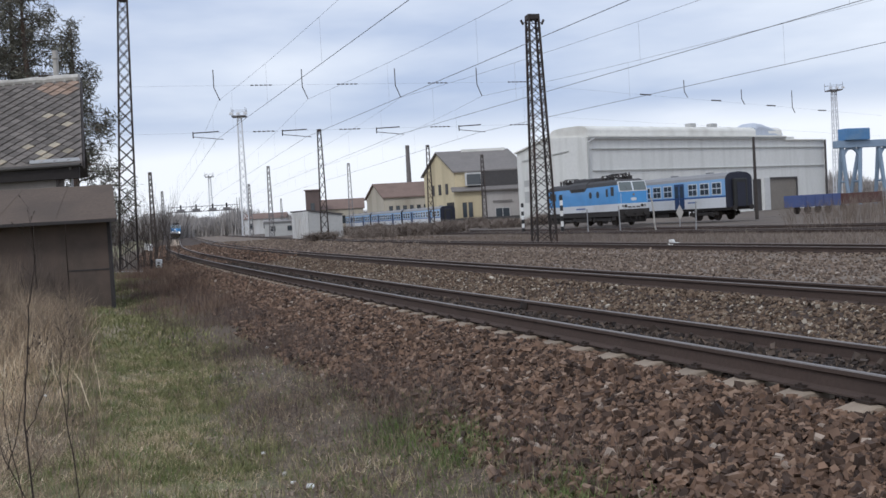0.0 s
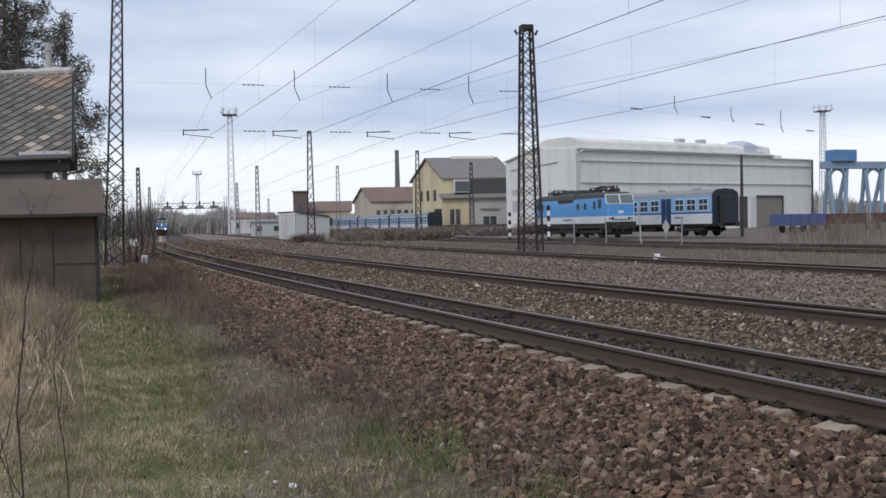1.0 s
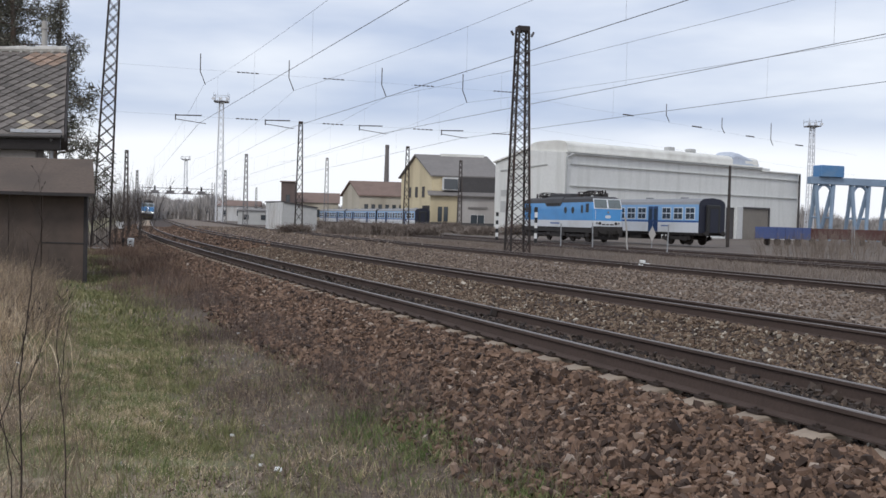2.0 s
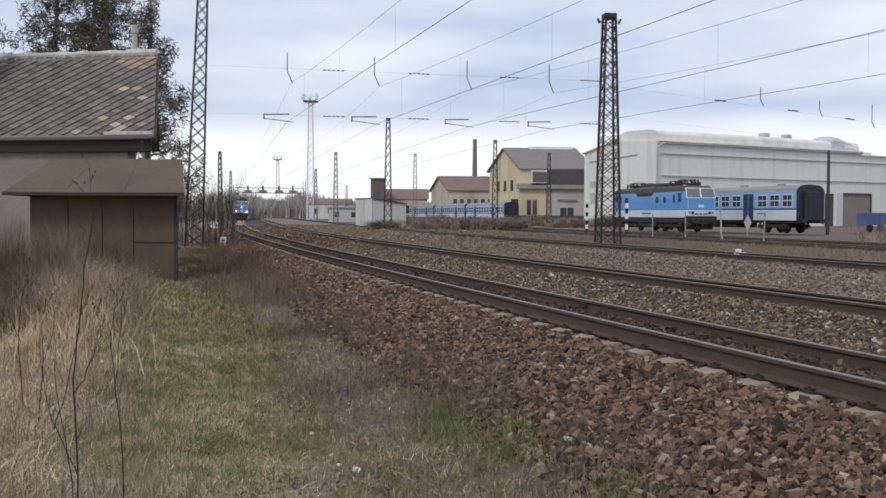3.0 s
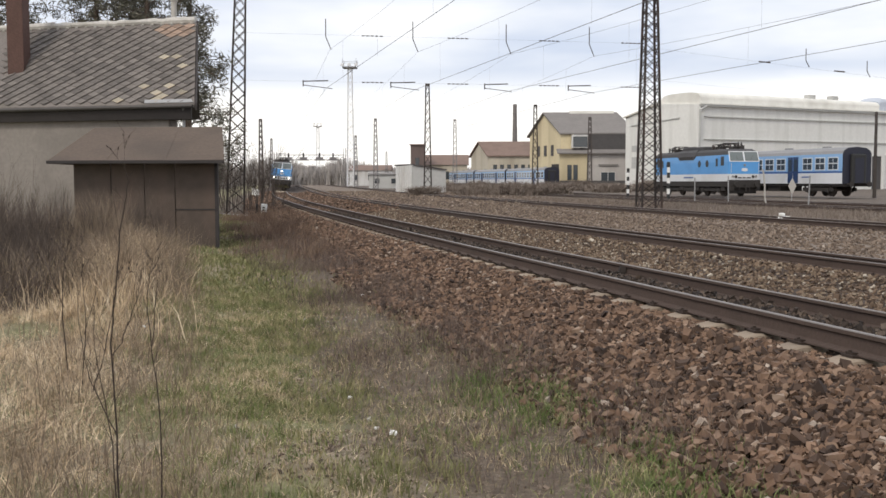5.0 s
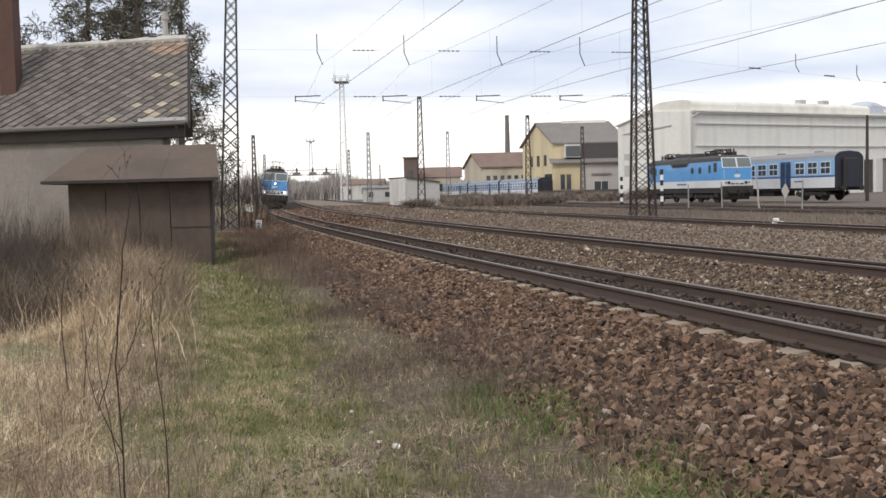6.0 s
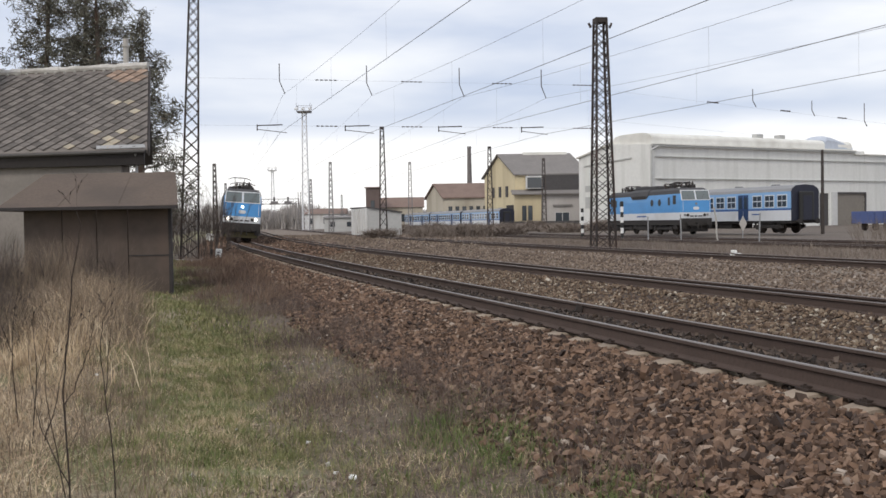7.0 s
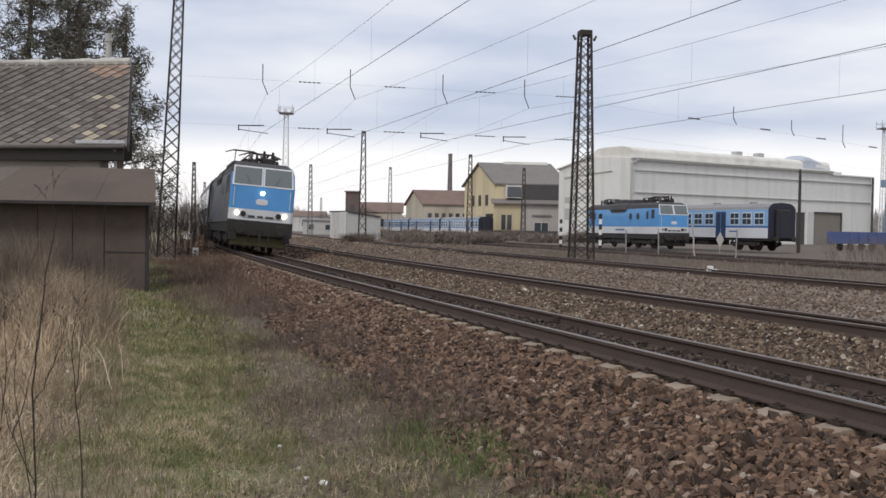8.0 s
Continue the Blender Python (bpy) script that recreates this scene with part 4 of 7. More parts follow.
# the span over the yard carries hangers alone
yard_span = thing("head_span", Matrix(), "cross-span wires with hangers over the yard", "head span", "head spans")
ya, yb = Vector((9.1, 53, 0)), Vector((38.0, 72.7, 0))
yd = (yb - ya).normalized()
for z0, z1, r in ((8.0, 7.1, 0.0035), (6.4, 5.6, 0.003)):
    bm = bmesh.new()
    tube(bm, (ya.x, ya.y, z0), (yb.x, yb.y, z1), r, 4)
    part("cross_wire", bm, M["wire"], yard_span)
for along, top, low in ((12.2, 8.78, 7.75), (17.9, 8.42, 7.47), (23.5, 8.55, 7.07)):
    p = ya + yd * along
    bm = bmesh.new()
    tube(bm, p + Vector((0, 0, top)), p + Vector((0, 0, low + 0.35)), 0.024, 6)
    tube(bm, p + Vector((0, 0, low + 0.35)), p + yd * 0.3 + Vector((0, 0, low)), 0.024, 6)
    part("hanger", bm, M["insulator"], yard_span)
for along, z in ((8.7, 7.8), (15.3, 7.65), (21.1, 7.48), (27.1, 7.3)):
    p = ya + yd * along + Vector((0, 0, z))
    bm = bmesh.new()
    for k in range(5):
        q = p + yd * (k - 2) * 0.2
        tube(bm, q - yd * 0.07, q + yd * 0.07, 0.05, 6, 0.025)
    part("insulator", bm, M["insulator"], yard_span)


# ---- house and lean-to by the line ----
def house():
    eave0, e1 = Vector((-7.78, 28.5, 3.40)), Vector((-0.978, 0.207, 0))
    e2 = Vector((-0.235, 0.972, 0))
    L = 9.5
    home = thing("house", Matrix(), "old grey trackside house with a diamond-slate roof", "house")
    ridge0 = eave0 + e2 * 2.95 + Vector((0, 0, 2.72))
    back0 = ridge0 + e2 * 2.95 - Vector((0, 0, 2.72))
    # walls, set back under the eaves
    c = [eave0 + e1 * 0.75 + e2 * 0.45, eave0 + e1 * L + e2 * 0.45, eave0 + e1 * L + e2 * 5.4, eave0 + e1 * 1.0 + e2 * 5.4]
    for a, b in zip(c, c[1:] + c[:1]):
        bm = bmesh.new()
        d = (b - a).normalized()
        nrm = Vector((d.y, -d.x, 0)) * 0.15
        sweep(bm, [[Vector((p.x, p.y, z)) + k for p, z in ((a, -0.45), (b, -0.45), (b, 3.42), (a, 3.42))] for k in (nrm * -1, nrm)])
        part("wall", bm, M["render_grey"], home, "stained grey rendered wall")
    # gable infill; its near-black colour paints the shaded end of the house
    bm = bmesh.new()
    top = ridge0 - Vector((0, 0, 0.15))
    g = [c[0] + Vector((0, 0, 0)), c[3], Vector((top.x, top.y, top.z))]
    sweep(bm, [[Vector(p) + e1 * k for p in (Vector((g[0].x, g[0].y, 3.3)), Vector((g[1].x, g[1].y, 3.3)), g[2])] for k in (0.0, 0.2)])
    part("gable", bm, M["wood_dark"], home, "gable end coloured dark for its shaded side")
    # roof decks
    up = (ridge0 - eave0)
    slope = up
    for name, p0, p1 in (("roof", eave0, ridge0), ("roof", back0, ridge0)):
        bm = bmesh.new()
        q = [p0, p0 + e1 * L, p1 + e1 * L, p1]
        sweep(bm, [[v + Vector((0, 0, k)) for v in q] for k in (-0.10, 0.0)])
        part(name, bm, M["slate"], home, "weathered dark slate roof slope")
    # ridge, verge, eave trims
    bm = bmesh.new()
    r = random.Random(5)
    for k in range(27):
        a, b = ridge0 + e1 * (0.33 * k), ridge0 + e1 * (0.33 * k + 0.34)
        tube(bm, a + Vector((0, 0, 0.03 + r.uniform(-0.015, 0.02))), b + Vector((0, 0, 0.03)), 0.10 + r.uniform(-0.015, 0.02), 8)
        box_at = a + e1 * 0.15 - slope.normalized() * 0.1
        tube(bm, box_at, box_at - slope.normalized() * 0.06 + Vector((0, 0, 0.02)), 0.05, 6)
    part("ridge_cap", bm, M["ridge"], home, "pale mortared ridge cap")
    bm = bmesh.new()
    sweep(bm, [[v + k for v in (eave0 - e1 * 0.02, ridge0 - e1 * 0.02, ridge0 - e1 * 0.02 - Vector((0, 0, 0.20)), eave0 - e1 * 0.02 - Vector((0, 0, 0.20)))] for k in (Vector((0, 0, 0.02)), e1 * -0.06 + Vector((0, 0, 0.02)))])
    part("verge_board", bm, M["wood_dark"], home, "dark verge board")
    # near-black strip below the eaves: the overhang's shade is in its colour
    bm = bmesh.new()
    sweep(bm, [[v + e1 * k for v in (eave0 + Vector((0, 0, -0.10)), eave0 + Vector((0, 0, -0.42)) + e2 * 0.1, eave0 + Vector((0, 0, -0.42)) + e2 * 0.5, eave0 + Vector((0, 0, -0.10)) + e2 * 0.5)] for k in (0.1, L)])
    part("soffit", bm, M["wood_dark"], home, "eaves board coloured dark for the shade under the overhang")
    bm = bmesh.new()
    tube(bm, eave0 - e2 * 0.05 + e1 * 0.05 - Vector((0, 0, 0.07)), eave0 - e2 * 0.05 + e1 * L - Vector((0, 0, 0.09)), 0.055, 8)
    part("gutter", bm, M["gutter_dark"], home, "dark weathered gutter")
    bm = bmesh.new()
    tube(bm, eave0 + e1 * 0.35 - Vector((0, 0, 0.1)), eave0 + e1 * 0.35 + e2 * 0.3 - Vector((0, 0, 0.4)), 0.045, 8)
    tube(bm, eave0 + e1 * 0.35 + e2 * 0.3 - Vector((0, 0, 0.4)), eave0 + e1 * 0.35 + e2 * 0.3 - Vector((0, 0, 3.7)), 0.045, 8)
    part("downpipe", bm, M["zinc"], home)
    bm = bmesh.new()
    sweep(bm, [[eave0 + e1 * a + slope.normalized() * b + Vector((0, 0, 0.035)) for a, b in ((0.05, 0.0), (1.55, 0.0), (1.55, 0.13), (0.10, 0.13))], [eave0 + e1 * a + slope.normalized() * b + Vector((0, 0, 0.055)) for a, b in ((0.05, 0.0), (1.55, 0.0), (1.55, 0.13), (0.10, 0.13))]])
    part("flashing", bm, M["zinc"], home, "pale sheet-metal eaves flashing")
    # flue and chimney
    f = ridge0 + e1 * 0.75 + e2 * 0.35
    bm = bmesh.new()
    tube(bm, f - Vector((0, 0, 0.5)), f + Vector((0, 0, 0.70)), 0.085, 10)
    tube(bm, f + Vector((0, 0, 0.70)), f + Vector((0, 0, 0.76)), 0.12, 10)
    tube(bm, f + Vector((0, 0, 0.76)), f + Vector((0, 0, 0.95)), 0.085, 10, 0.09)
    part("flue", bm, M["concrete"], home, "pale grey cowled flue")
    ch = eave0 + e1 * 5.95 + slope * 0.42
    bm = bmesh.new()
    bevel_box(bm, ch.x - 0.25, ch.x + 0.25, ch.y - 0.05, ch.y + 0.45, ch.z - 0.6, ch.z + 3.6, 0.015)
    part("chimney", bm, M["brick"], home, "narrow dark brick chimney")
    bm = bmesh.new()
    box(bm, ch.x - 0.33, ch.x + 0.33, ch.y - 0.13, ch.y + 0.53, ch.z + 3.6, ch.z + 3.75)
    part("chimney_cap", bm, M["concrete"], home)
    # diamond slates
    u1 = e1
    v1 = slope.normalized()
    nrm = u1.cross(v1).normalized()
    if nrm.z < 0:
        nrm = -nrm
    side = v1.cross(nrm).normalized()
    basis = Matrix(((*side, 0), (*v1, 0), (*nrm, 0), (0, 0, 0, 1))).transposed()
    W, H = 0.40, 0.31
    bm = bmesh.new()
    across, along = u1.dot(side), u1.dot(v1)
    rim = [(-W / 2 * across, -W / 2 * along), (0, -H / 2), (W / 2 * across, W / 2 * along), (0, H / 2)]
    sweep(bm, [[Vector((x * 1.04, y * 1.04, z - 0.045 * (y / H))) for x, y in rim] for z in (0.004, 0.018)])
    meshes = {}
    first = mesh_of("slate", bm, M["slate"])
    meshes["slate"] = first
    for key in ("slate_new", "slate_rust"):
        meshes[key] = first.copy()
        meshes[key].materials[0] = M[key]
    r = random.Random(11)
    new_at = ((0.94, 2.23), (0.50, 2.23), (0.28, 1.70), (1.42, 0.80), (0.97, 0.80), (1.0, 0.42), (1.22, 0.26), (2.24, 0.28), (1.19, 0.60), (0.29, 0.60))
    rows = int((slope.length - 0.1) / (H / 2))
    count = 0
    for j in range(1, rows):
        v = 0.06 + j * H / 2
        k = 0
        while True:
            u = 0.2 + (k + (j % 2) / 2) * W
            k += 1
            if u > L - 0.3 or u > 6.6:
                break
            key = "slate"
            if any(abs(u - a) < 0.2 and abs(v - b) < 0.078 for a, b in new_at):
                key = "slate_new"
            elif v > slope.length - 0.55 - 0.25 * math.sin(u * 3) and u < 1.15 + r.random() * 0.4 and u > 0.15:
                key = "slate_rust"
            ob = new("slate", meshes[key])
            ob.matrix_basis = Matrix.Translation(eave0 + u1 * u + v1 * v + nrm * 0.004) @ basis @ pose(0, 0, 0, 0, 0, r.uniform(-2, 2))
            ob.parent = home
            count += 1
    return count


house()


def shed():
    hut = thing("shed", Matrix(), "low dark brown sheet-clad shed with a felt roof", "shed")
    x0, x1, y0, y1 = -9.45, -6.05, 23.95, 27.6
    panels = [x0, -8.55, -7.75, -7.02, x1]
    for a, b in zip(panels, panels[1:]):
        bm = bmesh.new()
        bevel_box(bm, a + 0.012, b - 0.012, y0 - 0.03, y0 + 0.03, -0.5, 1.72, 0.008)
        part("wall_panel", bm, M["tar_wall"], hut)
    for z in (0.55,):
        bm = bmesh.new()
        box(bm, -7.02, x1, y0 - 0.045, y0 - 0.03, z, z + 0.03)
        part("batten", bm, M["wood_dark"], hut)
    bm = bmesh.new()
    bevel_box(bm, x1 - 0.03, x1 + 0.05, y0 - 0.05, y0 + 0.05, -0.5, 1.72, 0.01)
    part("corner_post", bm, M["wood_dark"], hut)
    for xx in (x0, x1 - 0.03):
        bm = bmesh.new()
        back = xx - 0.95
        sweep(bm, [[(xx + k, y0, -0.5), (back + k, y1, -0.5), (back + k, y1, 2.5), (xx + k, y0, 1.7)] for k in (0, 0.05)])
        part("wall_panel", bm, M["tar_wall"], hut)
    bm = bmesh.new()
    box(bm, x0 - 0.95, x1 - 0.95, y1 - 0.05, y1, -0.5, 2.4)
    part("wall_panel", bm, M["tar_wall"], hut)
    # roof: mono-pitch with a bent-down left hip
    fr, fl = Vector((-5.72, 23.42, 1.70)), Vector((-9.86, 23.42, 1.69))
    br, bl = Vector((-6.82, 27.6, 3.35)), Vector((-9.75, 27.6, 3.35))
    mid = 0.53
    cr, cl = fr.lerp(br, mid), fl.lerp(bl, mid) + Vector((0.25, 0, 0))
    for a, b, c, d in ((fl, fr, cr, cl),):
        n = 6
        for k in range(n):
            bm = bmesh.new()
            q = [a.lerp(b, k / n), a.lerp(b, (k + 1) / n), d.lerp(c, (k + 1) / n), d.lerp(c, k / n)]
            sweep(bm, [[v + Vector((0, 0, h + 0.008 * (k % 2))) for v in q] for h in (-0.05, 0.02)])
            part("roof_sheet", bm, M["tar_roof"], hut, "faded brown felt roof sheet")
    bm = bmesh.new()
    q = [fl, cl, Vector((cl.x - 0.02, cl.y + 0.4, cl.z - 0.3)), Vector((fl.x, 25.4, 1.69))]
    sweep(bm, [[v + Vector((0, 0, h)) for v in q] for h in (-0.05, 0.015)])
    part("roof_hip", bm, M["tar_roof"], hut)
    bm = bmesh.new()
    box(bm, -9.86, -5.72, 23.36, 23.42, 1.645, 1.715)
    part("fascia", bm, M["wood_dark"], hut)


shed()

# marker stone and the white box by the gravel
bm = bmesh.new()
bevel_box(bm, -0.14, 0.14, -0.1, 0.1, -0.15, 0.42, 0.04)
bm2 = bmesh.new()
marker = thing("marker_post", pose(-10.0, 48.5, -0.28, 0, 4, 0), "small white kilometre marker with dark figures", "marker post")
part("stone", bm, M["white_paint"], marker)
box(bm2, -0.05, 0.06, -0.108, -0.1, 0.10, 0.16)
box(bm2, -0.05, 0.06, -0.108, -0.1, 0.22, 0.28)
part("figure_bar", bm2, M["black_paint"], marker)
bm = bmesh.new()
tube(bm, (-0.33, -0.05, -0.2), (-0.33, -0.05, 0.4), 0.06, 6)
part("stake", bm, M["wood_dark"], marker)
for x, y in ((-25.5, 118), (-21.5, 101)):
    bm = bmesh.new()
    bevel_box(bm, -0.22, 0.22, -0.15, 0.15, -0.2, 0.75, 0.05)
    simple("marker_post", bm, M["white_paint"], "white trackside marker stone in the litter", "marker post", pose(x, y, -0.3))
bm = bmesh.new()
bevel_box(bm, -0.17, 0.17, -0.15, 0.15, -0.1, 0.24, 0.03)
bevel_box(bm, -0.16, -0.02, -0.12, 0.12, 0.24, 0.36, 0.03)
simple("cable_box", bm, M["white_paint"], "small white concrete cable box on the gravel", "cable box", pose(11.5, 38.0, -0.34, 0, 0, 20))


# ---- buildings of the works ----
def slab(bm, a, b, z0, z1, t=0.3, mi=0):
    """An upright wall from a to b, t thick."""
    a, b = Vector((*a, 0)), Vector((*b, 0))
    d = (b - a).normalized()
    n = Vector((d.y, -d.x, 0)) * (t / 2)
    sweep(bm, [[Vector((p.x, p.y, z)) + k for p, z in ((a, z0), (b, z0), (b, z1), (a, z1))] for k in (n * -1, n)], mi=mi)


def hall():
    o, e1 = Vector((33.1, 150, 0)), Vector((0.861, 0.509, 0))
    ang = math.degrees(math.atan2(e1.y, e1.x))
    h = thing("works_hall", pose(o.x, o.y, -0.3, 0, 0, ang), "long pale grey panelled works hall with a vaulted roof", "works hall")
    # local: x along the front, y behind it
    LEN, VAULT = 57.5, 46.2
    segs = [0.0, 6.2, 12.4, 18.6, 24.8, 31.0, 37.2, 39.6, 41.8, 49.0, 53.2, LEN]
    for a, b in zip(segs, segs[1:]):
        top = 12.6 if a < VAULT - 3 else 12.0
        foot = 5.4 if (37 < a < 39 or 41 < a < 48) else 0.0
        bm = bmesh.new()
        box(bm, a + 0.006, b - 0.006, 0, 0.4, foot, top)
        part("wall_panel", bm, M["hall"], h)
    for a, b, key, lab in ((37.2, 39.6, "dark_storey", "dark recessed hall door"), (41.8, 49.0, "hall_door", "grey-brown roller door")):
        bm = bmesh.new()
        box(bm, a, b, 0.15, 0.35, 0, 5.4)
        door = part("door", bm, M[key], h, lab)
        for k in range(14 if key == "hall_door" else 0):
            bm = bmesh.new()
            box(bm, a, b, 0.12, 0.15, 0.2 + k * 0.37, 0.48 + k * 0.37)
            part("slat", bm, M[key], door)
    bm = bmesh.new()
    bevel_box(bm, 40.2, 41.7, -0.12, 0.3, 0, 5.6, 0.03)
    part("pillar", bm, M["white_wall"], h, "white door pillar")
    bm = bmesh.new()
    box(bm, 41.8, 49.3, -0.1, 0.1, 5.3, 5.6)
    box(bm, 49.0, 49.35, -0.1, 0.1, 0, 5.3)
    part("door_frame", bm, M["dark_storey"], h)
    for z, x0, x1, deep, tall, key in ((12.25, -0.3, VAULT, 0.45, 0.28, "hall_trim"), (12.53, -0.35, VAULT, 0.55, 0.16, "hall_roof"), (10.72, 0.6, LEN, 0.22, 0.13, "hall_trim"),
                                       (7.45, 0.6, LEN, 0.22, 0.13, "hall_trim"), (11.95, VAULT, LEN + 0.2, 0.35, 0.2, "hall_roof")):
        bm = bmesh.new()
        box(bm, x0, x1, -deep, 0.02, z, z + tall)
        part("cornice", bm, M[key], h, "horizontal ledge along the front")
    # end wall: level under the vault, then falling with the aisle roof behind it
    bm = bmesh.new()
    sweep(bm, [[(k, 0.42, 0), (k, 17.0, 0), (k, 17.0, 11.5), (k, 9.0, 13.2), (k, 0.42, 12.6)] for k in (-0.05, 0.35)])
    part("end_wall", bm, M["hall"], h, "pale end wall under the aisle roof")
    bm = bmesh.new()
    sweep(bm, [[(-0.2 - k, 4.4, 10.75), (-0.2 - k, 15.6, 10.05), (-0.2 - k, 15.6, 10.2), (-0.2 - k, 4.4, 10.9)] for k in (0.0, -0.16)])
    part("ledge", bm, M["hall_trim"], h)
    for y0, y1, z0, z1 in ((13.6, 15.4, 3.4, 5.2), (13.6, 15.4, 6.0, 7.0)):
        bm = bmesh.new()
        box(bm, -0.12, 0.0, y0, y1, z0, z1)
        part("end_window", bm, M["hall_trim"], h)
    bm = bmesh.new()
    sweep(bm, [[(x, 9.0, 13.2), (x, 17.3, 11.45), (x, 17.3, 11.65), (x, 9.0, 13.4)] for x in (-0.4, LEN)])
    part("aisle_roof", bm, M["hall_roof"], h)
    bm = bmesh.new()
    box(bm, 0.35, LEN, 16.6, 17.0, 0, 11.4)
    box(bm, LEN - 0.4, LEN, 0.42, 16.6, 0, 11.4)
    part("back_wall", bm, M["hall"], h)

    def arch(x, k, n, c=4.7, half=4.3, base=12.68, rise=1.8, grow=0.0):
        a = math.pi * k / n
        co, si = math.cos(a), math.sin(a)
        return Vector((x, c - (half + grow) * math.copysign(abs(co) ** 0.6, co), base + (rise + grow) * si ** 0.38))

    bm = bmesh.new()
    sweep(bm, [[(x, 0.4, 12.4)] + [arch(x, k, 16) for k in range(17)] + [(x, 9.0, 12.4)] for x in (0.2, VAULT)])
    part("vault", bm, M["hall_roof"], h, "cream curved roof skin")
    for x in np.arange(3.0, VAULT, 6.2):
        bm = bmesh.new()
        ring = [arch(float(x), k, 12, grow=0.02) for k in range(13)]
        for p, q in zip(ring, ring[1:]):
            tube(bm, p, q, 0.02, 4)
        part("roof_seam", bm, M["hall_roof"], h)
    for x in (26.5, 31.8):
        bm = bmesh.new()
        bevel_box(bm, x - 0.7, x + 0.7, 3.0, 4.2, 14.5, 15.15, 0.08)
        part("roof_vent", bm, M["hall_trim"], h)
    # glazed end of the vault: a lower arch with curved bars
    bm = bmesh.new()
    sweep(bm, [[arch(x, k, 10, 2.9, 2.5, 12.9, r) for k in range(11)] for x, r in ((39.2, 1.6), (40.2, 2.25), (41.6, 2.1), (44.6, 1.3), (46.4, 0.6))])
    part("skylight", bm, M["skylight"], h, "bluish glazed roof skylight")
    bm = bmesh.new()
    box(bm, VAULT, LEN, 0.2, 9, 12.0, 12.12)
    part("flat_roof", bm, M["hall_roof"], h)
    bm = bmesh.new()
    for p, q in (((0.6, -0.62, 12.3), (-0.6, -0.5, 11.7)), ((-0.6, -0.5, 11.75), (-0.6, -0.4, 6.2)), ((-0.6, -0.4, 6.3), (-1.3, -0.4, 5.7)), ((-1.3, -0.4, 5.8), (-1.3, -0.4, 4.6))):
        tube(bm, p, q, 0.15, 8)
    part("downpipe", bm, M["hall_trim"], h)
    bm = bmesh.new()
    tube(bm, (LEN + 0.1, -0.2, 0), (LEN + 0.1, -0.2, 12.0), 0.2, 8)
    part("downpipe", bm, M["dark_storey"], h)


hall()


def window(parent, x0, x1, y, z0, z1, cols=1, frame_key="white_wall"):
    bm = bmesh.new()
    t = 0.09
    box(bm, x0, x1, y - 0.06, y + 0.04, z0, z0 + t)
    box(bm, x0, x1, y - 0.06, y + 0.04, z1 - t, z1)
    for k in range(cols + 1):
        x = x0 + (x1 - x0 - t) * k / cols
        box(bm, x, x + t, y - 0.055, y + 0.04, z0 + t, z1 - t)
    w = part("window", bm, M[frame_key], parent)
    for k in range(cols):
        bm = bmesh.new()
        a, b = x0 + (x1 - x0) * k / cols + t / 2, x0 + (x1 - x0) * (k + 1) / cols - t / 2
        box(bm, a, b, y - 0.02, y + 0.0, z0 + t, z1 - t)
        part("pane", bm, M["glass"], w)
    return w


def gabled(name, corner, width, back, eave, ridge, wall, roof, label, over=0.6):
    """A gabled block: front along +x from corner, its gable end running to the point back."""
    b = thing(name, pose(corner[0], corner[1], -0.3), label, "industrial building", "works buildings")
    bx, by = back[0] - corner[0], back[1] - corner[1]
    eave, ridge = eave + 0.3, ridge + 0.3
    bm = bmesh.new()
    slab(bm, (0, 0), (width, 0), 0, eave)
    part("front_wall", bm, M[wall], b)
    bm = bmesh.new()
    sweep(bm, [[(k, 0, 0), (bx + k, by, 0), (bx + k, by, eave), (bx / 2 + k, by / 2, ridge), (k, 0, eave)] for k in (-0.15, 0.15)])
    part("gable_wall", bm, M[wall], b)
    bm = bmesh.new()
    slab(bm, (bx, by), (bx + width, by), 0, eave)
    slab(bm, (width, 0), (width + bx, by), 0, eave)
    part("rear_wall", bm, M[wall], b)
    ux, uy = bx / 2, by / 2
    dz = (ridge - eave)
    f = 1 + over / math.hypot(ux, uy)
    for s in (0, 1):
        foot = Vector((ux * (1 - f), uy * (1 - f), eave - dz * (f - 1))) if s == 0 else Vector((ux * (1 + f), uy * (1 + f), eave - dz * (f - 1)))
        top = Vector((ux, uy, ridge))
        bm = bmesh.new()
        sweep(bm, [[v + Vector((0, 0, k)) for v in (foot - Vector((over, 0, 0)), foot + Vector((width + over, 0, 0)), top + Vector((width + over, 0, 0)), top - Vector((over, 0, 0)))] for k in (0.05, 0.3)])
        part("roof", bm, M[roof], b)
    return b


yb = gabled("works_building", (16.4, 190), 13.0, (11.5, 205), 10.0, 14.0, "yellow", "roof_grey", "ochre gabled works building with a dark upper storey")
bm = bmesh.new()
box(bm, 2.2, 12.9, -0.5, -0.16, 6.9, 10.1)
part("upper_storey", bm, M["dark_storey"], yb, "dark boarded upper storey")
bm = bmesh.new()
box(bm, -0.5, 4.7, -1.7, -0.16, 0.05, 6.5)
part("lean_to_wall", bm, M["yellow"], yb, "stained pale ochre lean-to wall")
bm = bmesh.new()
box(bm, 4.7, 12.8, -1.72, -0.16, 0.05, 6.5)
part("lean_to_wall", bm, M["lean_grey"], yb, "weathered grey lean-to wall")
bm = bmesh.new()
box(bm, 6.6, 10.2, -1.95, -1.72, 4.2, 4.5)
part("door_canopy", bm, M["roof_grey"], yb)
bm = bmesh.new()
box(bm, -0.6, 12.9, -3.2, -3.1, 0.0, 1.5)
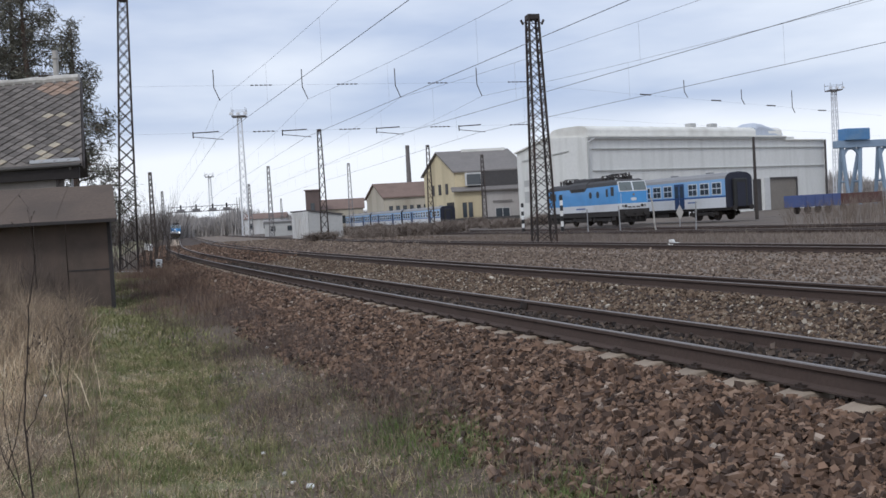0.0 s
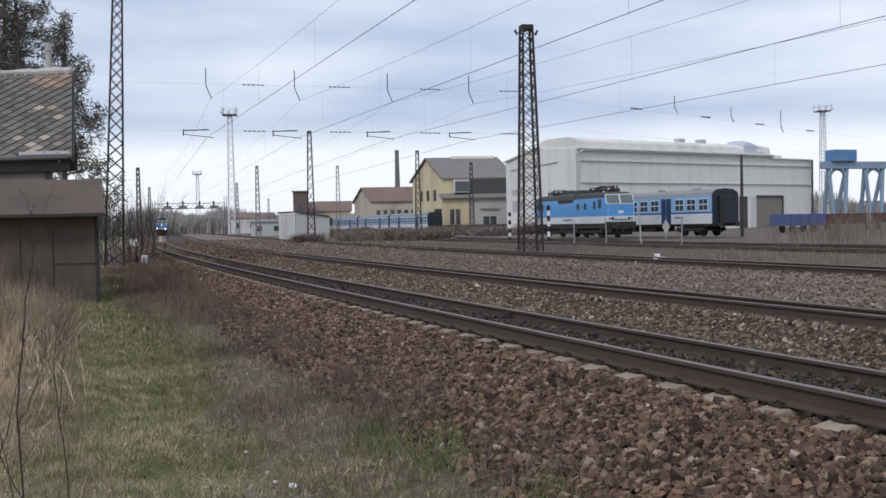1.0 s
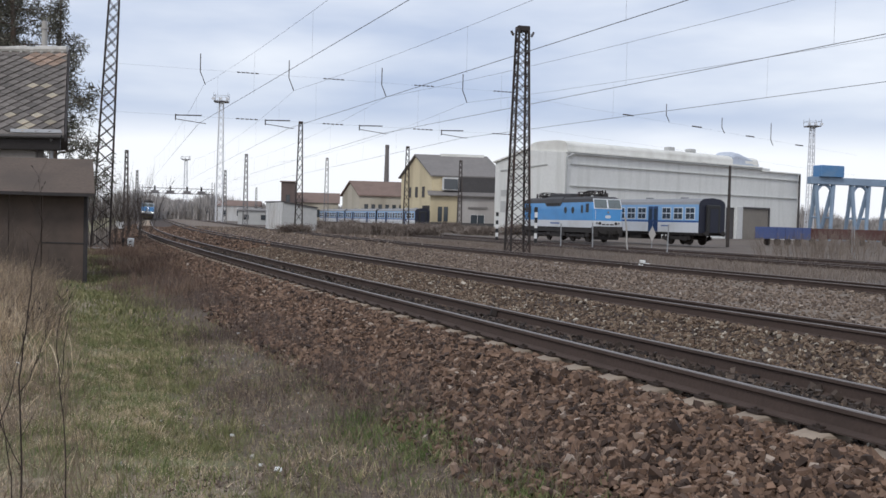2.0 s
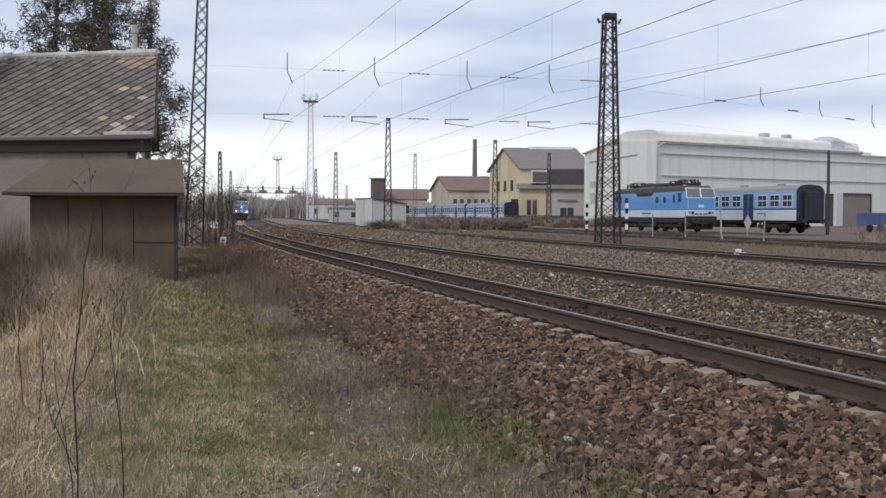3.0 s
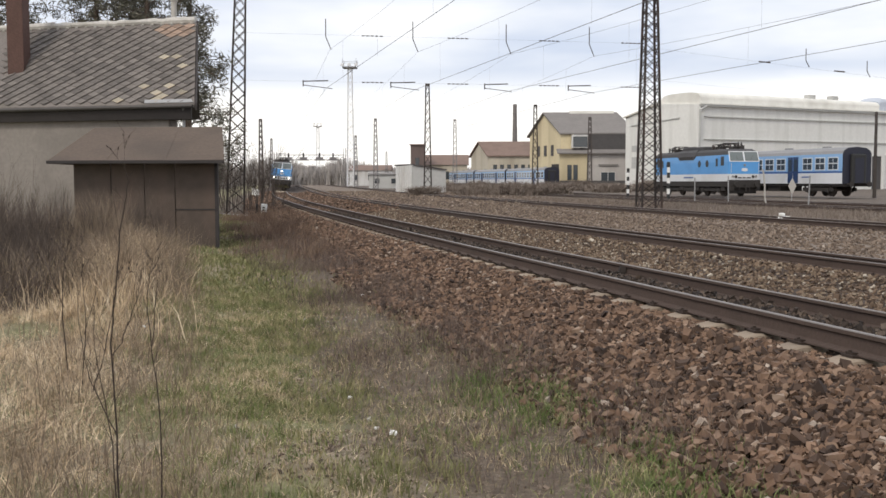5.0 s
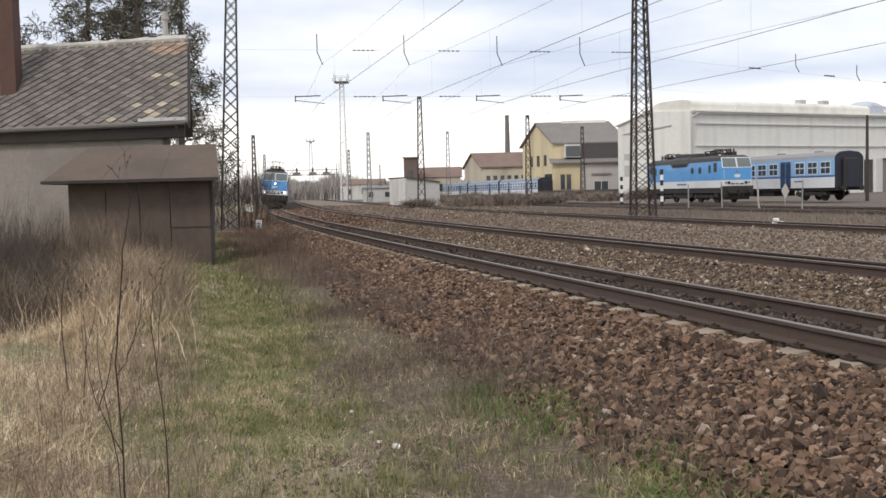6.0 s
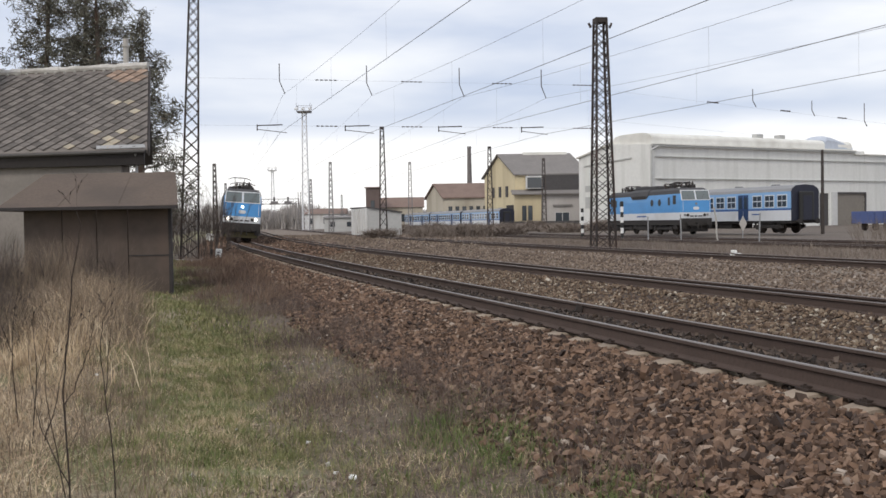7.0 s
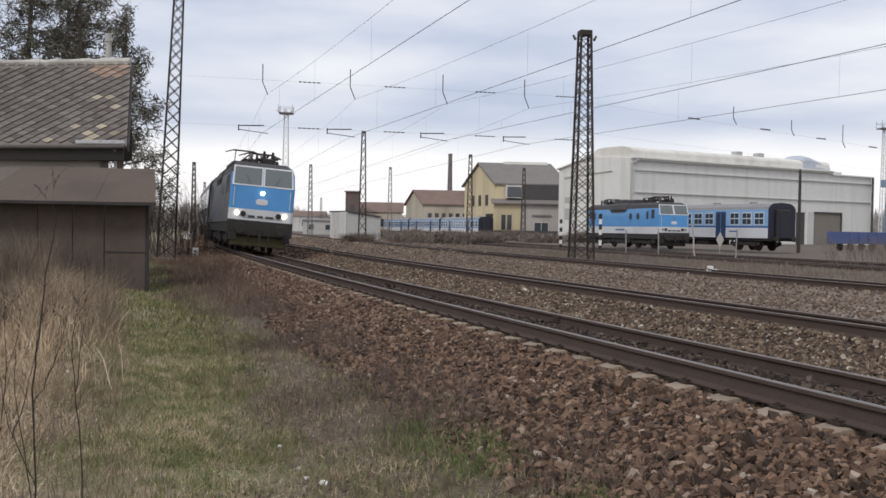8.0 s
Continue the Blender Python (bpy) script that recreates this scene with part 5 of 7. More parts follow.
part("yard_fence", bm, M["dark_storey"], yb, "low dark board fence")
bm = bmesh.new()
sweep(bm, [[(x, -2.4, 6.4), (x, -0.1, 7.2), (x, -0.1, 7.4), (x, -2.4, 6.6)] for x in (-1.0, 13.2)])
part("canopy", bm, M["roof_grey"], yb, "grey lean-to roof")
bm = bmesh.new()
bevel_box(bm, 1.7, 4.9, -1.2, -0.5, 7.5, 9.9, 0.05)
box(bm, 2.0, 4.6, -1.27, -1.2, 7.7, 9.6, 1)
part("bay_window", bm, [M["white_wall"], M["glass"]], yb, "white framed bay window")
window(yb, 7.0, 9.7, -1.75, 0.3, 3.1, 2)
for x in (0.9, 2.0):
    window(yb, x, x + 0.8, -1.75, 1.6, 4.4, 1, "dark_storey")
bm = bmesh.new()
box(bm, 4.6, 4.8, -1.85, -1.7, 0, 6.4)
part("downpipe", bm, M["zinc"], yb)
# no opening is cut: a near-black panel paints the gateway's dark inside
bm = bmesh.new()
sweep(bm, [[(bx, by - 0.02, z) for bx, by, z in ((-0.35, 0.6, 0), (-1.45, 4.3, 0), (-1.45, 4.3, 4.6), (-0.35, 0.6, 4.6))], [(bx - 0.1, by - 0.02, z) for bx, by, z in ((-0.35, 0.6, 0), (-1.45, 4.3, 0), (-1.45, 4.3, 4.6), (-0.35, 0.6, 4.6))]])
part("gate", bm, M["wood_dark"], yb, "dark panel standing for the shade in an open gateway")
for k in range(3):
    t = 0.25 + 0.22 * k
    bm = bmesh.new()
    cx, cy = -4.9 * t - 0.2, 15 * t
    sweep(bm, [[(cx + d * 0.31 + q, cy - d, z) for d, z in ((-0.5, 6.2), (0.5, 6.2), (0.5, 8.2), (-0.5, 8.2))] for q in (-0.12, 0.05)])
    part("window", bm, M["dark_storey"], yb)
bm = bmesh.new()
box(bm, 2.0, 10.5, 6.9, 8.1, 14.3, 14.8)
part("ridge_light", bm, M["hall_roof"], yb, "pale ridge skylight strip")

y2 = gabled("works_building", (3.6, 235), 14.0, (-0.3, 246), 7.0, 10.1, "yellow_pale", "roof_brown", "low pale ochre gabled workshop")
for k in range(8):
    window(y2, 1.0 + 1.6 * k, 1.9 + 1.6 * k, -0.16, 2.6, 5.2, 1, "dark_storey")


def block(name, x0, x1, y0, y1, top, wall, roof, label, pitch=0.0, windows=0):
    b = thing(name, pose(x0, y0, -0.35), label, "industrial building", "works buildings")
    w, d, h = x1 - x0, y1 - y0, top + 0.35
    for nm, args in (("front_wall", (0, w, 0, 0.3, 0, h)), ("side_wall", (0, 0.3, 0.3, d, 0, h)), ("side_wall", (w - 0.3, w, 0.3, d, 0, h)), ("rear_wall", (0.3, w - 0.3, d - 0.3, d, 0, h))):
        bm = bmesh.new()
        box(bm, *args)
        part(nm, bm, M[wall], b)
    bm = bmesh.new()
    sweep(bm, [[(x, -0.4, h), (x, d + 0.4, h), (x, d / 2, h + 0.2 + pitch)] for x in (-0.4, w + 0.4)])
    part("roof", bm, M[roof], b)
    for k in range(windows):
        x = w * (k + 0.5) / windows
        window(b, x - 0.5, x + 0.5, -0.03, h * 0.35, h * 0.7, 1, "dark_storey")
    return b


block("works_building", -13.5, -1.5, 255, 266, 5.2, "yellow_pale", "roof_brown", "long low workshop with a brown pitched roof", 2.4, 6)
block("brick_tower", -15.3, -12.0, 250, 254, 10.0, "old_brick", "roof_brown", "square dark brick tower above the roofs", 0.1, 1)
block("works_building", -22.0, -15.0, 215, 224, 2.6, "hall_trim", "roof_grey", "low grey flat-roofed store", 0.2, 2)
block("works_building", -40.0, -27.0, 330, 340, 4.6, "white_wall", "roof_brown", "far low white-walled building", 1.6, 3)
block("works_building", -52.0, -43.0, 420, 430, 5.0, "hall_trim", "roof_brown", "far grey trackside building", 1.8, 2)
block("works_building", 17.0, 40.0, 262, 272, 8.0, "yellow_pale", "roof_grey", "long workshop seen behind the yellow buildings", 2.0, 6)

ws = thing("store_hut", pose(-7.6, 128, -0.35, 0, 0, 12), "small whitewashed store hut with a ribbed front", "hut")
bm = bmesh.new()
sweep(bm, [[(0, 0, 0), (4.3, 0.2, 0), (4.3, 0.2, 2.9), (0, 0, 3.55)], [(0, 0.3, 0), (4.3, 0.5, 0), (4.3, 0.5, 2.9), (0, 0.3, 3.55)]])
part("side_wall", bm, M["hall_trim"], ws)
bm = bmesh.new()
sweep(bm, [[(-0.05, 0, 0), (-1.75, 2.3, 0), (-1.75, 2.3, 3.45), (-0.05, 0, 3.55)], [(-0.05, 0.4, 0), (-1.75, 2.7, 0), (-1.75, 2.7, 3.45), (-0.05, 0.4, 3.55)]])
fw = part("front_wall", bm, M["white_wall"], ws, "white ribbed front wall")
for k in range(1, 7):
    t = k / 7
    bm = bmesh.new()
    box(bm, -1.75 * t - 0.1, -1.75 * t + 0.06, 2.3 * t - 0.12, 2.3 * t + 0.1, 0, 3.4)
    part("rib", bm, M["white_wall"], fw)
bm = bmesh.new()
sweep(bm, [[(0.1, -0.2, 3.55 + k), (4.4, 0.0, 2.9 + k), (2.0, 4.2, 3.0 + k), (-1.95, 2.4, 3.5 + k)] for k in (0, 0.14)])
part("roof", bm, M["dark_storey"], ws)

bm = bmesh.new()
sweep(bm, [[(r * math.cos(a), r * math.sin(a), z) for a in np.linspace(0, 2 * math.pi, 17)[:-1]] for z, r in ((-0.5, 0.95), (8, 0.8), (16, 0.66), (22.2, 0.55), (22.3, 0.59), (23.1, 0.59))])
simple("factory_chimney", bm, M["chimney"], "tall dark brick factory chimney stack", "chimney", pose(11.8, 290, -0.4))


# gantry crane behind the hall
crane = thing("gantry_crane", pose(84, 176, -0.3, 0, 0, 12), "blue gantry crane standing beside the works hall", "crane")
bm = bmesh.new()
bevel_box(bm, -1.0, 20, -0.6, 0.6, 10.2, 11.5, 0.08)
part("girder", bm, M["crane_pale"], crane, "pale blue crane girder")
bm = bmesh.new()
bevel_box(bm, 0.6, 5.6, -1.2, 1.2, 11.5, 13.6, 0.12)
part("winch_house", bm, M["crane"], crane, "blue winch house on the girder")
for x, d in ((0.4, 0.8), (4.2, -0.8), (8.2, 0.9), (12.0, -0.8), (16.0, 0.8)):
    bm = bmesh.new()
    tube(bm, (x, 0, 10.3), (x + d, -0.6, 0), 0.42, 8, 0.3)
    tube(bm, (x, 0, 10.3), (x + d, 2.6, 0), 0.42, 8, 0.3)
    tube(bm, (x + d * 0.6, -0.3, 4.2), (x + d * 0.6, 1.6, 4.2), 0.18, 6)
    part("leg", bm, M["crane_pale"], crane)
for x in (2.3, 10.1):
    bm = bmesh.new()
    for k in range(9):
        a0, a1 = math.pi * k / 9, math.pi * (k + 1) / 9
        tube(bm, (x - 1.7 * math.cos(a0), 0, 8.2 + 2.0 * math.sin(a0)), (x - 1.7 * math.cos(a1), 0, 8.2 + 2.0 * math.sin(a1)), 0.3, 6)
    part("arch_brace", bm, M["crane_pale"], crane)


# ---- far woods ----
def wood_mass(name, label, stems, rng_seed, key="far_wood", fine=1.0):
    """Bare far trees: many thin crossing twigs, taller in the middle of each clump. stems: (x, y, radius, height)."""
    r = np.random.default_rng(rng_seed)
    V = []
    for x, y, rad, h in stems:
        n = int(420 * max(1, rad / 4) / fine ** 0.5)
        a, q = r.uniform(0, 2 * np.pi, n), np.sqrt(r.random(n)) * rad
        px, py = x + q * np.cos(a), y + q * np.sin(a)
        top = h * (1 - 0.45 * (q / rad) ** 2) * r.uniform(0.6, 1.05, n)
        z0 = np.where(r.random(n) < 0.45, -0.4, top * r.uniform(0.1, 0.6, n))
        w = (0.10 + 0.0006 * y) * fine
        dx, dy = r.normal(0, 0.9, n), r.normal(0, 0.9, n)
        ang = r.uniform(0, np.pi, n)
        wx, wy = w * np.cos(ang), w * np.sin(ang)
        V.append(np.stack([np.stack([px - wx, py - wy, z0], -1), np.stack([px + wx, py + wy, z0], -1), np.stack([px + dx, py + dy, top], -1)], 1))
    V = np.concatenate(V).reshape(-1, 3)
    return tagged(soup(name, V, np.arange(len(V)).reshape(-1, 3), M[key]), label, "woods", kind="stuff")


rr = random.Random(3)
stems = [(-24 - 0.187 * (y - 60) + rr.uniform(-7, 1) - 2.5, y + rr.uniform(-4, 4), rr.uniform(2.5, 4.5), 2.5 + rr.uniform(3.0, 5.5)) for y in range(72, 330, 6)]
# the far woods' pale colour carries the haze
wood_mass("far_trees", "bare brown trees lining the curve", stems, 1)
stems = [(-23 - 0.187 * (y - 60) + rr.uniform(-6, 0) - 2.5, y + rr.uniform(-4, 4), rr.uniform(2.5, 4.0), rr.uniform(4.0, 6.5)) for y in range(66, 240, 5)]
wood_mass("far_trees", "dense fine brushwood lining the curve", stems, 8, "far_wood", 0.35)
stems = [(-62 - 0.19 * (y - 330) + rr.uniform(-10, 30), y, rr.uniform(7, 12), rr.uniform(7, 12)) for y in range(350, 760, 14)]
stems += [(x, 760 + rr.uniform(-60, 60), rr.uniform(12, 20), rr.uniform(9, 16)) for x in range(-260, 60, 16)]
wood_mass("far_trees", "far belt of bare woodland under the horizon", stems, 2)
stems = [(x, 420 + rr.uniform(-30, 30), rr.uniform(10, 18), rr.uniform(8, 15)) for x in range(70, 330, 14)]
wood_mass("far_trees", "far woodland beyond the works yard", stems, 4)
stems = [(x + rr.uniform(-2, 2), 150 + rr.uniform(-12, 14) - 0.6 * x, rr.uniform(2.0, 3.5), rr.uniform(0.9, 1.8)) for x in range(-4, 34, 3)]
stems += [(x + rr.uniform(-2, 2), 108 + rr.uniform(-6, 6), rr.uniform(1.5, 2.5), rr.uniform(0.8, 1.5)) for x in range(-3, 12, 3)]
wood_mass("scrub", "low brown scrub along the works yard", stems, 6, "scrub", 0.3)


# ---- rail vehicles (local: y runs back from the front buffers, x to the line's right, z over the rails) ----
def footprint(hw, y0, y1, r, z, nose=0.0):
    pts = []
    for cx, cy, a0 in ((hw - r, y1 - r, 0), (-hw + r, y1 - r, 90), (-hw + r, y0 + r, 180), (hw - r, y0 + r, 270)):
        for k in range(4):
            a = radians(a0 + 30 * k)
            pts.append(Vector((cx + r * math.cos(a), cy + r * math.sin(a), z)))
    return pts


def layer_shell(levels, cap=True):
    """levels: (z, half width, y0, y1, material index up to the next level)."""
    bm = bmesh.new()
    for (a, b) in zip(levels, levels[1:]):
        sweep(bm, [footprint(a[1], a[2], a[3], 0.16, a[0]), footprint(b[1], b[2], b[3], 0.16, b[0])], closed_ends=False, mi=a[4])
    bmesh.ops.remove_doubles(bm, verts=bm.verts, dist=0.0005)
    if cap:
        for z in (levels[0][0], levels[-1][0]):
            ring = [v for v in bm.verts if abs(v.co.z - z) < 1e-5]
            c = sum((v.co for v in ring), Vector()) / len(ring)
            ring.sort(key=lambda v: math.atan2(v.co.y - c.y, v.co.x - c.x))
            bm.faces.new(ring).material_index = levels[-1][4] if z == levels[-1][0] else levels[0][4]
    return bm


def bogie(parent, yc, axles, gauge=GAUGE):
    bm = bmesh.new()
    for sx in (-1, 1):
        bevel_box(bm, sx * 1.12 - 0.09, sx * 1.12 + 0.09, yc - 1.9, yc + 1.9, 0.42, 0.72, 0.03)
        for ya in axles:
            bevel_box(bm, sx * 1.2 - 0.1, sx * 1.2 + 0.1, yc + ya - 0.2, yc + ya + 0.2, 0.32, 0.66, 0.03)
            for d in (-0.38, 0.38):
                tube(bm, (sx * 1.15, yc + ya + d, 0.66), (sx * 1.15, yc + ya + d, 0.95), 0.09, 8)
    bevel_box(bm, -1.0, 1.0, yc - 0.35, yc + 0.35, 0.5, 0.95, 0.03)
    b = part("bogie", bm, M["frame_dark"], parent, "grimy dark bogie frame")
    for ya in axles:
        bm = bmesh.new()
        for sx in (-1, 1):
            x = sx * gauge / 2
            tube(bm, (x - 0.065, yc + ya, 0.53), (x + 0.065, yc + ya, 0.53), 0.53, 20)
            tube(bm, (x - sx * 0.07, yc + ya, 0.53), (x - sx * 0.10, yc + ya, 0.53), 0.555, 20)
        tube(bm, (-0.7, yc + ya, 0.53), (0.7, yc + ya, 0.53), 0.09, 8)
        part("wheelset", bm, M["wheel"], b)




def pantograph(parent, yc, raised):
    bm = bmesh.new()
    z0 = 4.12
    for sx in (-1, 1):
        tube(bm, (sx * 0.75, yc - 0.7, z0), (sx * 0.75, yc + 0.7, z0), 0.04, 6)
    for y in (-0.7, 0.7):
        tube(bm, (-0.75, yc + y, z0), (0.75, yc + y, z0), 0.04, 6)
    for x in (-0.75, 0.75):
        for y in (-0.7, 0.7):
            tube(bm, (x, yc + y, 3.85), (x, yc + y, z0), 0.07, 8)
    if raised:
        knee, top = (yc + 0.95, z0 + 0.62), (yc - 0.1, z0 + 1.15)
    else:
        knee, top = (yc + 1.25, z0 + 0.14), (yc - 0.25, z0 + 0.30)
    for sx in (-0.45, 0.45):
        tube(bm, (sx, yc - 0.6, z0), (sx * 0.8, knee[0], knee[1]), 0.035, 6)
        tube(bm, (sx * 0.8, knee[0], knee[1]), (sx * 0.9, top[0], top[1]), 0.025, 6)
    tube(bm, (-0.36, *knee), (0.36, *knee), 0.03, 6)
    for dy in (-0.17, 0.17):
        tube(bm, (-0.55, top[0] + dy, top[1] + 0.03), (0.55, top[0] + dy, top[1] + 0.03), 0.03, 6)
        for sx in (-1, 1):
            tube(bm, (sx * 0.55, top[0] + dy, top[1] + 0.03), (sx * 0.95, top[0] + dy, top[1] - 0.12), 0.022, 6)
    part("pantograph", bm, M["frame_dark"], parent, "dark raised pantograph" if raised else "folded dark pantograph")


def locomotive(m, label, lit, raised):
    loco = thing("electric_locomotive", m, label, "locomotive", "electric locomotives")
    hw = 1.40
    f, b = 0.62, 16.18
    bm = layer_shell([(1.25, hw, f + 0.03, b - 0.03, 0), (1.86, hw, f, b, 1), (2.86, hw, f + 0.02, b - 0.02, 1), (3.42, hw - 0.03, f + 0.22, b - 0.22, 2), (3.72, hw - 0.10, f + 0.34, b - 0.34, 2), (3.92, hw - 0.32, f + 0.75, b - 0.75, 2)])
    # side faces swap blue and white for a grey that paints their shade
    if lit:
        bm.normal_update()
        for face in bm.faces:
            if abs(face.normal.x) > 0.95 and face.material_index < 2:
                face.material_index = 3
    part("body", bm, [M["white"], M["blue"], M["roof_dark"], M["loco_side"]], loco, "light blue body above a white lower band" if not lit else "light blue cab front, sides coloured grey for shade")
    bm = bmesh.new()
    bevel_box(bm, -1.36, 1.36, f + 0.15, b - 0.15, 0.80, 1.25, 0.03)
    for y0, y1 in ((1.5, 2.2), (6.4, 7.2), (9.6, 10.4), (14.6, 15.3)):
        bevel_box(bm, -1.3, 1.3, y0, y1, 0.45, 0.85, 0.03)
    part("underframe", bm, M["frame_dark"], loco)
    for yc in (4.25, 12.55):
        bogie(loco, yc, (-1.6, 1.6))
    bm = bmesh.new()
    bevel_box(bm, -1.25, 1.25, 7.0, 9.8, 0.35, 0.9, 0.06)
    part("transformer_box", bm, M["frame_dark"], loco)
    for end, sy in ((f, 1), (b, -1)):
        bm = bmesh.new()
        bevel_box(bm, -1.40, 1.40, min(end - 0.06 * sy, end + 0.25 * sy), max(end - 0.06 * sy, end + 0.25 * sy), 0.72, 1.38, 0.04)
        bevel_box(bm, -1.2, 1.2, min(end + 0.25 * sy, end + 0.4 * sy), max(end + 0.25 * sy, end + 0.4 * sy), 0.26, 0.72, 0.03, 1)
        part("buffer_beam", bm, [M["frame_dark"], M["yellow_paint" if lit else "frame_dark"]], loco, "dark buffer beam with a dirty plough")
        for sx in (-0.875, 0.875):
            bm = bmesh.new()
            tube(bm, (sx, end + 0.05 * sy, 1.02), (sx, end - 0.45 * sy, 1.02), 0.10, 10)
            tube(bm, (sx, end - 0.45 * sy, 1.02), (sx, end - 0.52 * sy, 1.02), 0.24, 16, 0.22)
            part("buffer", bm, M["frame_dark"], loco)
            bm = bmesh.new()
            bevel_box(bm, sx * 1.3 - 0.16, sx * 1.3 + 0.16, min(end - 0.02 * sy, end - 0.22 * sy), max(end - 0.02 * sy, end - 0.22 * sy), 0.50, 0.78, 0.03)
            part("step", bm, M["frame_dark"], loco)
        bm = bmesh.new()
        tube(bm, (0, end, 1.0), (0, end - 0.35 * sy, 0.98), 0.06, 8)
        tube(bm, (0, end - 0.3 * sy, 0.98), (0, end - 0.32 * sy, 0.5), 0.05, 8)
        part("coupling", bm, M["frame_dark"], loco)
        for sx in (-0.45, 0.4):
            bm = bmesh.new()
            tube(bm, (sx, end - 0.05 * sy, 0.9), (sx, end - 0.18 * sy, 0.45), 0.03, 6)
            part("brake_hose", bm, M["frame_dark"], loco)
        # cab windows lie on the raked upper front
        for sx in (-1, 1):
            pts = [(sx * 0.07, 2.92), (sx * 1.24, 2.92), (sx * 1.21, 3.66), (sx * 0.07, 3.66)]
            frame_pts = [(sx * 0.01, 2.86), (sx * 1.31, 2.86), (sx * 1.27, 3.72), (sx * 0.01, 3.72)]

            def at(x, z, out):
                t = (z - 2.86) / (3.42 - 2.86)
                yy = 0.02 + 0.20 * min(t, 1) + (0.12 * (z - 3.42) / 0.30 if z > 3.42 else 0)
                return Vector((x, end + sy * (yy - out), z))

            bm = bmesh.new()
            sweep(bm, [[at(x, z, o) for x, z in frame_pts] for o in (-0.06, 0.022)])
            w = part("cab_window", bm, M["white"], loco, "white framed cab window")
            bm = bmesh.new()
            sweep(bm, [[at(x, z, o) for x, z in pts] for o in (0.0, 0.034)])
            part("pane", bm, M["cab_glass"], w)
            bm = bmesh.new()
            tube(bm, at(sx * 0.5, 2.92, 0.05), at(sx * 0.75, 3.35, 0.06), 0.008, 4)
            part("wiper", bm, M["black_paint"], w)
        on = M["lamp"] if (lit and sy > 0) else M["lamp_off"]
        for sx in (-1.02, 1.02):
            bm = bmesh.new()
            tube(bm, (sx, end + 0.05 * sy, 1.66), (sx, end - 0.05 * sy, 1.66), 0.092, 16)
            part("headlight", bm, on, loco, "lit headlight" if lit and sy > 0 else "")
            bm = bmesh.new()
            tube(bm, (sx * 0.74, end + 0.05 * sy, 1.64), (sx * 0.74, end - 0.045 * sy, 1.64), 0.12, 16)
            part("tail_light", bm, M["frame_dark"], loco)
        bm = bmesh.new()
        tube(bm, (0, end + 0.06 * sy, 2.58), (0, end - 0.06 * sy, 2.58), 0.09, 16)
        part("top_headlight", bm, on, loco)
        bm = bmesh.new()
        ring = [(0.26 * math.copysign(abs(math.cos(a)) ** 0.6, math.cos(a)), 2.2 + 0.13 * math.copysign(abs(math.sin(a)) ** 0.6, math.sin(a))) for a in (2 * math.pi * (k + 0.5) / 16 for k in range(16))]
        sweep(bm, [[(x, end - out * sy, z) for x, z in ring] for out in (-0.01, 0.014)])
        part("emblem", bm, M["white"], loco, "plain pale emblem plate")
        bm = bmesh.new()
        for k, (a, c) in enumerate(((-0.55, -0.25), (-0.15, 0.1), (0.2, 0.55))):
            box(bm, a, c, min(end, end - 0.014 * sy), max(end, end - 0.014 * sy), 1.5, 1.6)
        part("number_bar", bm, M["roof_dark"], loco)
        for sx in (-1.2, 1.2):
            bm = bmesh.new()
            tube(bm, (sx, end - 0.06 * sy, 1.95), (sx, end - 0.06 * sy, 2.75), 0.016, 6)
            part("handrail", bm, M["white"], loco)
    for sx in (-1, 1):
        x = sx * (hw + 0.005)
        for y, w, z0, z1 in ((1.75, 0.55, 2.55, 3.3), (15.05, 0.55, 2.55, 3.3), (2.75, 0.62, 1.90, 3.3), (14.05, 0.62, 1.90, 3.3)):
            bm = bmesh.new()
            bevel_box(bm, x - 0.012, x + 0.012, y - w / 2, y + w / 2, z0, z1, 0.004)
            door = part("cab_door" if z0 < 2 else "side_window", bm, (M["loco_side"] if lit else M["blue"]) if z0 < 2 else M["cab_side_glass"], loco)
            if z0 < 2:
                bm = bmesh.new()
                bevel_box(bm, x - 0.018, x + 0.018, y - 0.2, y + 0.2, 2.5, 3.15, 0.004)
                part("pane", bm, M["cab_side_glass"], door)
        for y in (4.6, 6.1, 12.9):
            bm = bmesh.new()
            tube(bm, (x - 0.01, y, 2.75), (x + 0.012 * sx + 0.004, y, 2.75), 0.30, 18)
            part("porthole", bm, M["cab_side_glass"], loco, "round dark engine-room window")
        # dark raised grille panel under the roof edge
        bm = bmesh.new()
        sweep(bm, [[(x + sx * 0.02, y, 3.12 + d), (x + sx * 0.02, y, 3.42), (x - sx * 0.08, y, 3.78), (x - sx * 0.30, y, 3.98), (x - sx * 0.30, y, 3.12 + d)] for y, d in ((6.9, 0.25), (7.3, 0.0), (10.2, 0.0), (10.6, 0.25))])
        grille = part("grille_panel", bm, M["roof_dark"], loco, "dark ventilation grille panel")
        for k in range(6):
            bm = bmesh.new()
            box(bm, x - 0.03, x + 0.03, 7.45 + k * 0.46, 7.78 + k * 0.46, 3.17, 3.40)
            part("louvre", bm, M["frame_dark"], grille)
        bm = bmesh.new()
        box(bm, x - 0.006, x + 0.004, 7.3, 9.3, 1.52, 1.64)
        part("lettering_bar", bm, M["blue_deep"], loco)
    bm = bmesh.new()
    bevel_box(bm, -1.0, 1.0, 6.1, 10.6, 3.85, 4.25, 0.08)
    for k in range(9):
        box(bm, -1.02, 1.02, 6.3 + k * 0.48, 6.42 + k * 0.48, 3.95, 4.2)
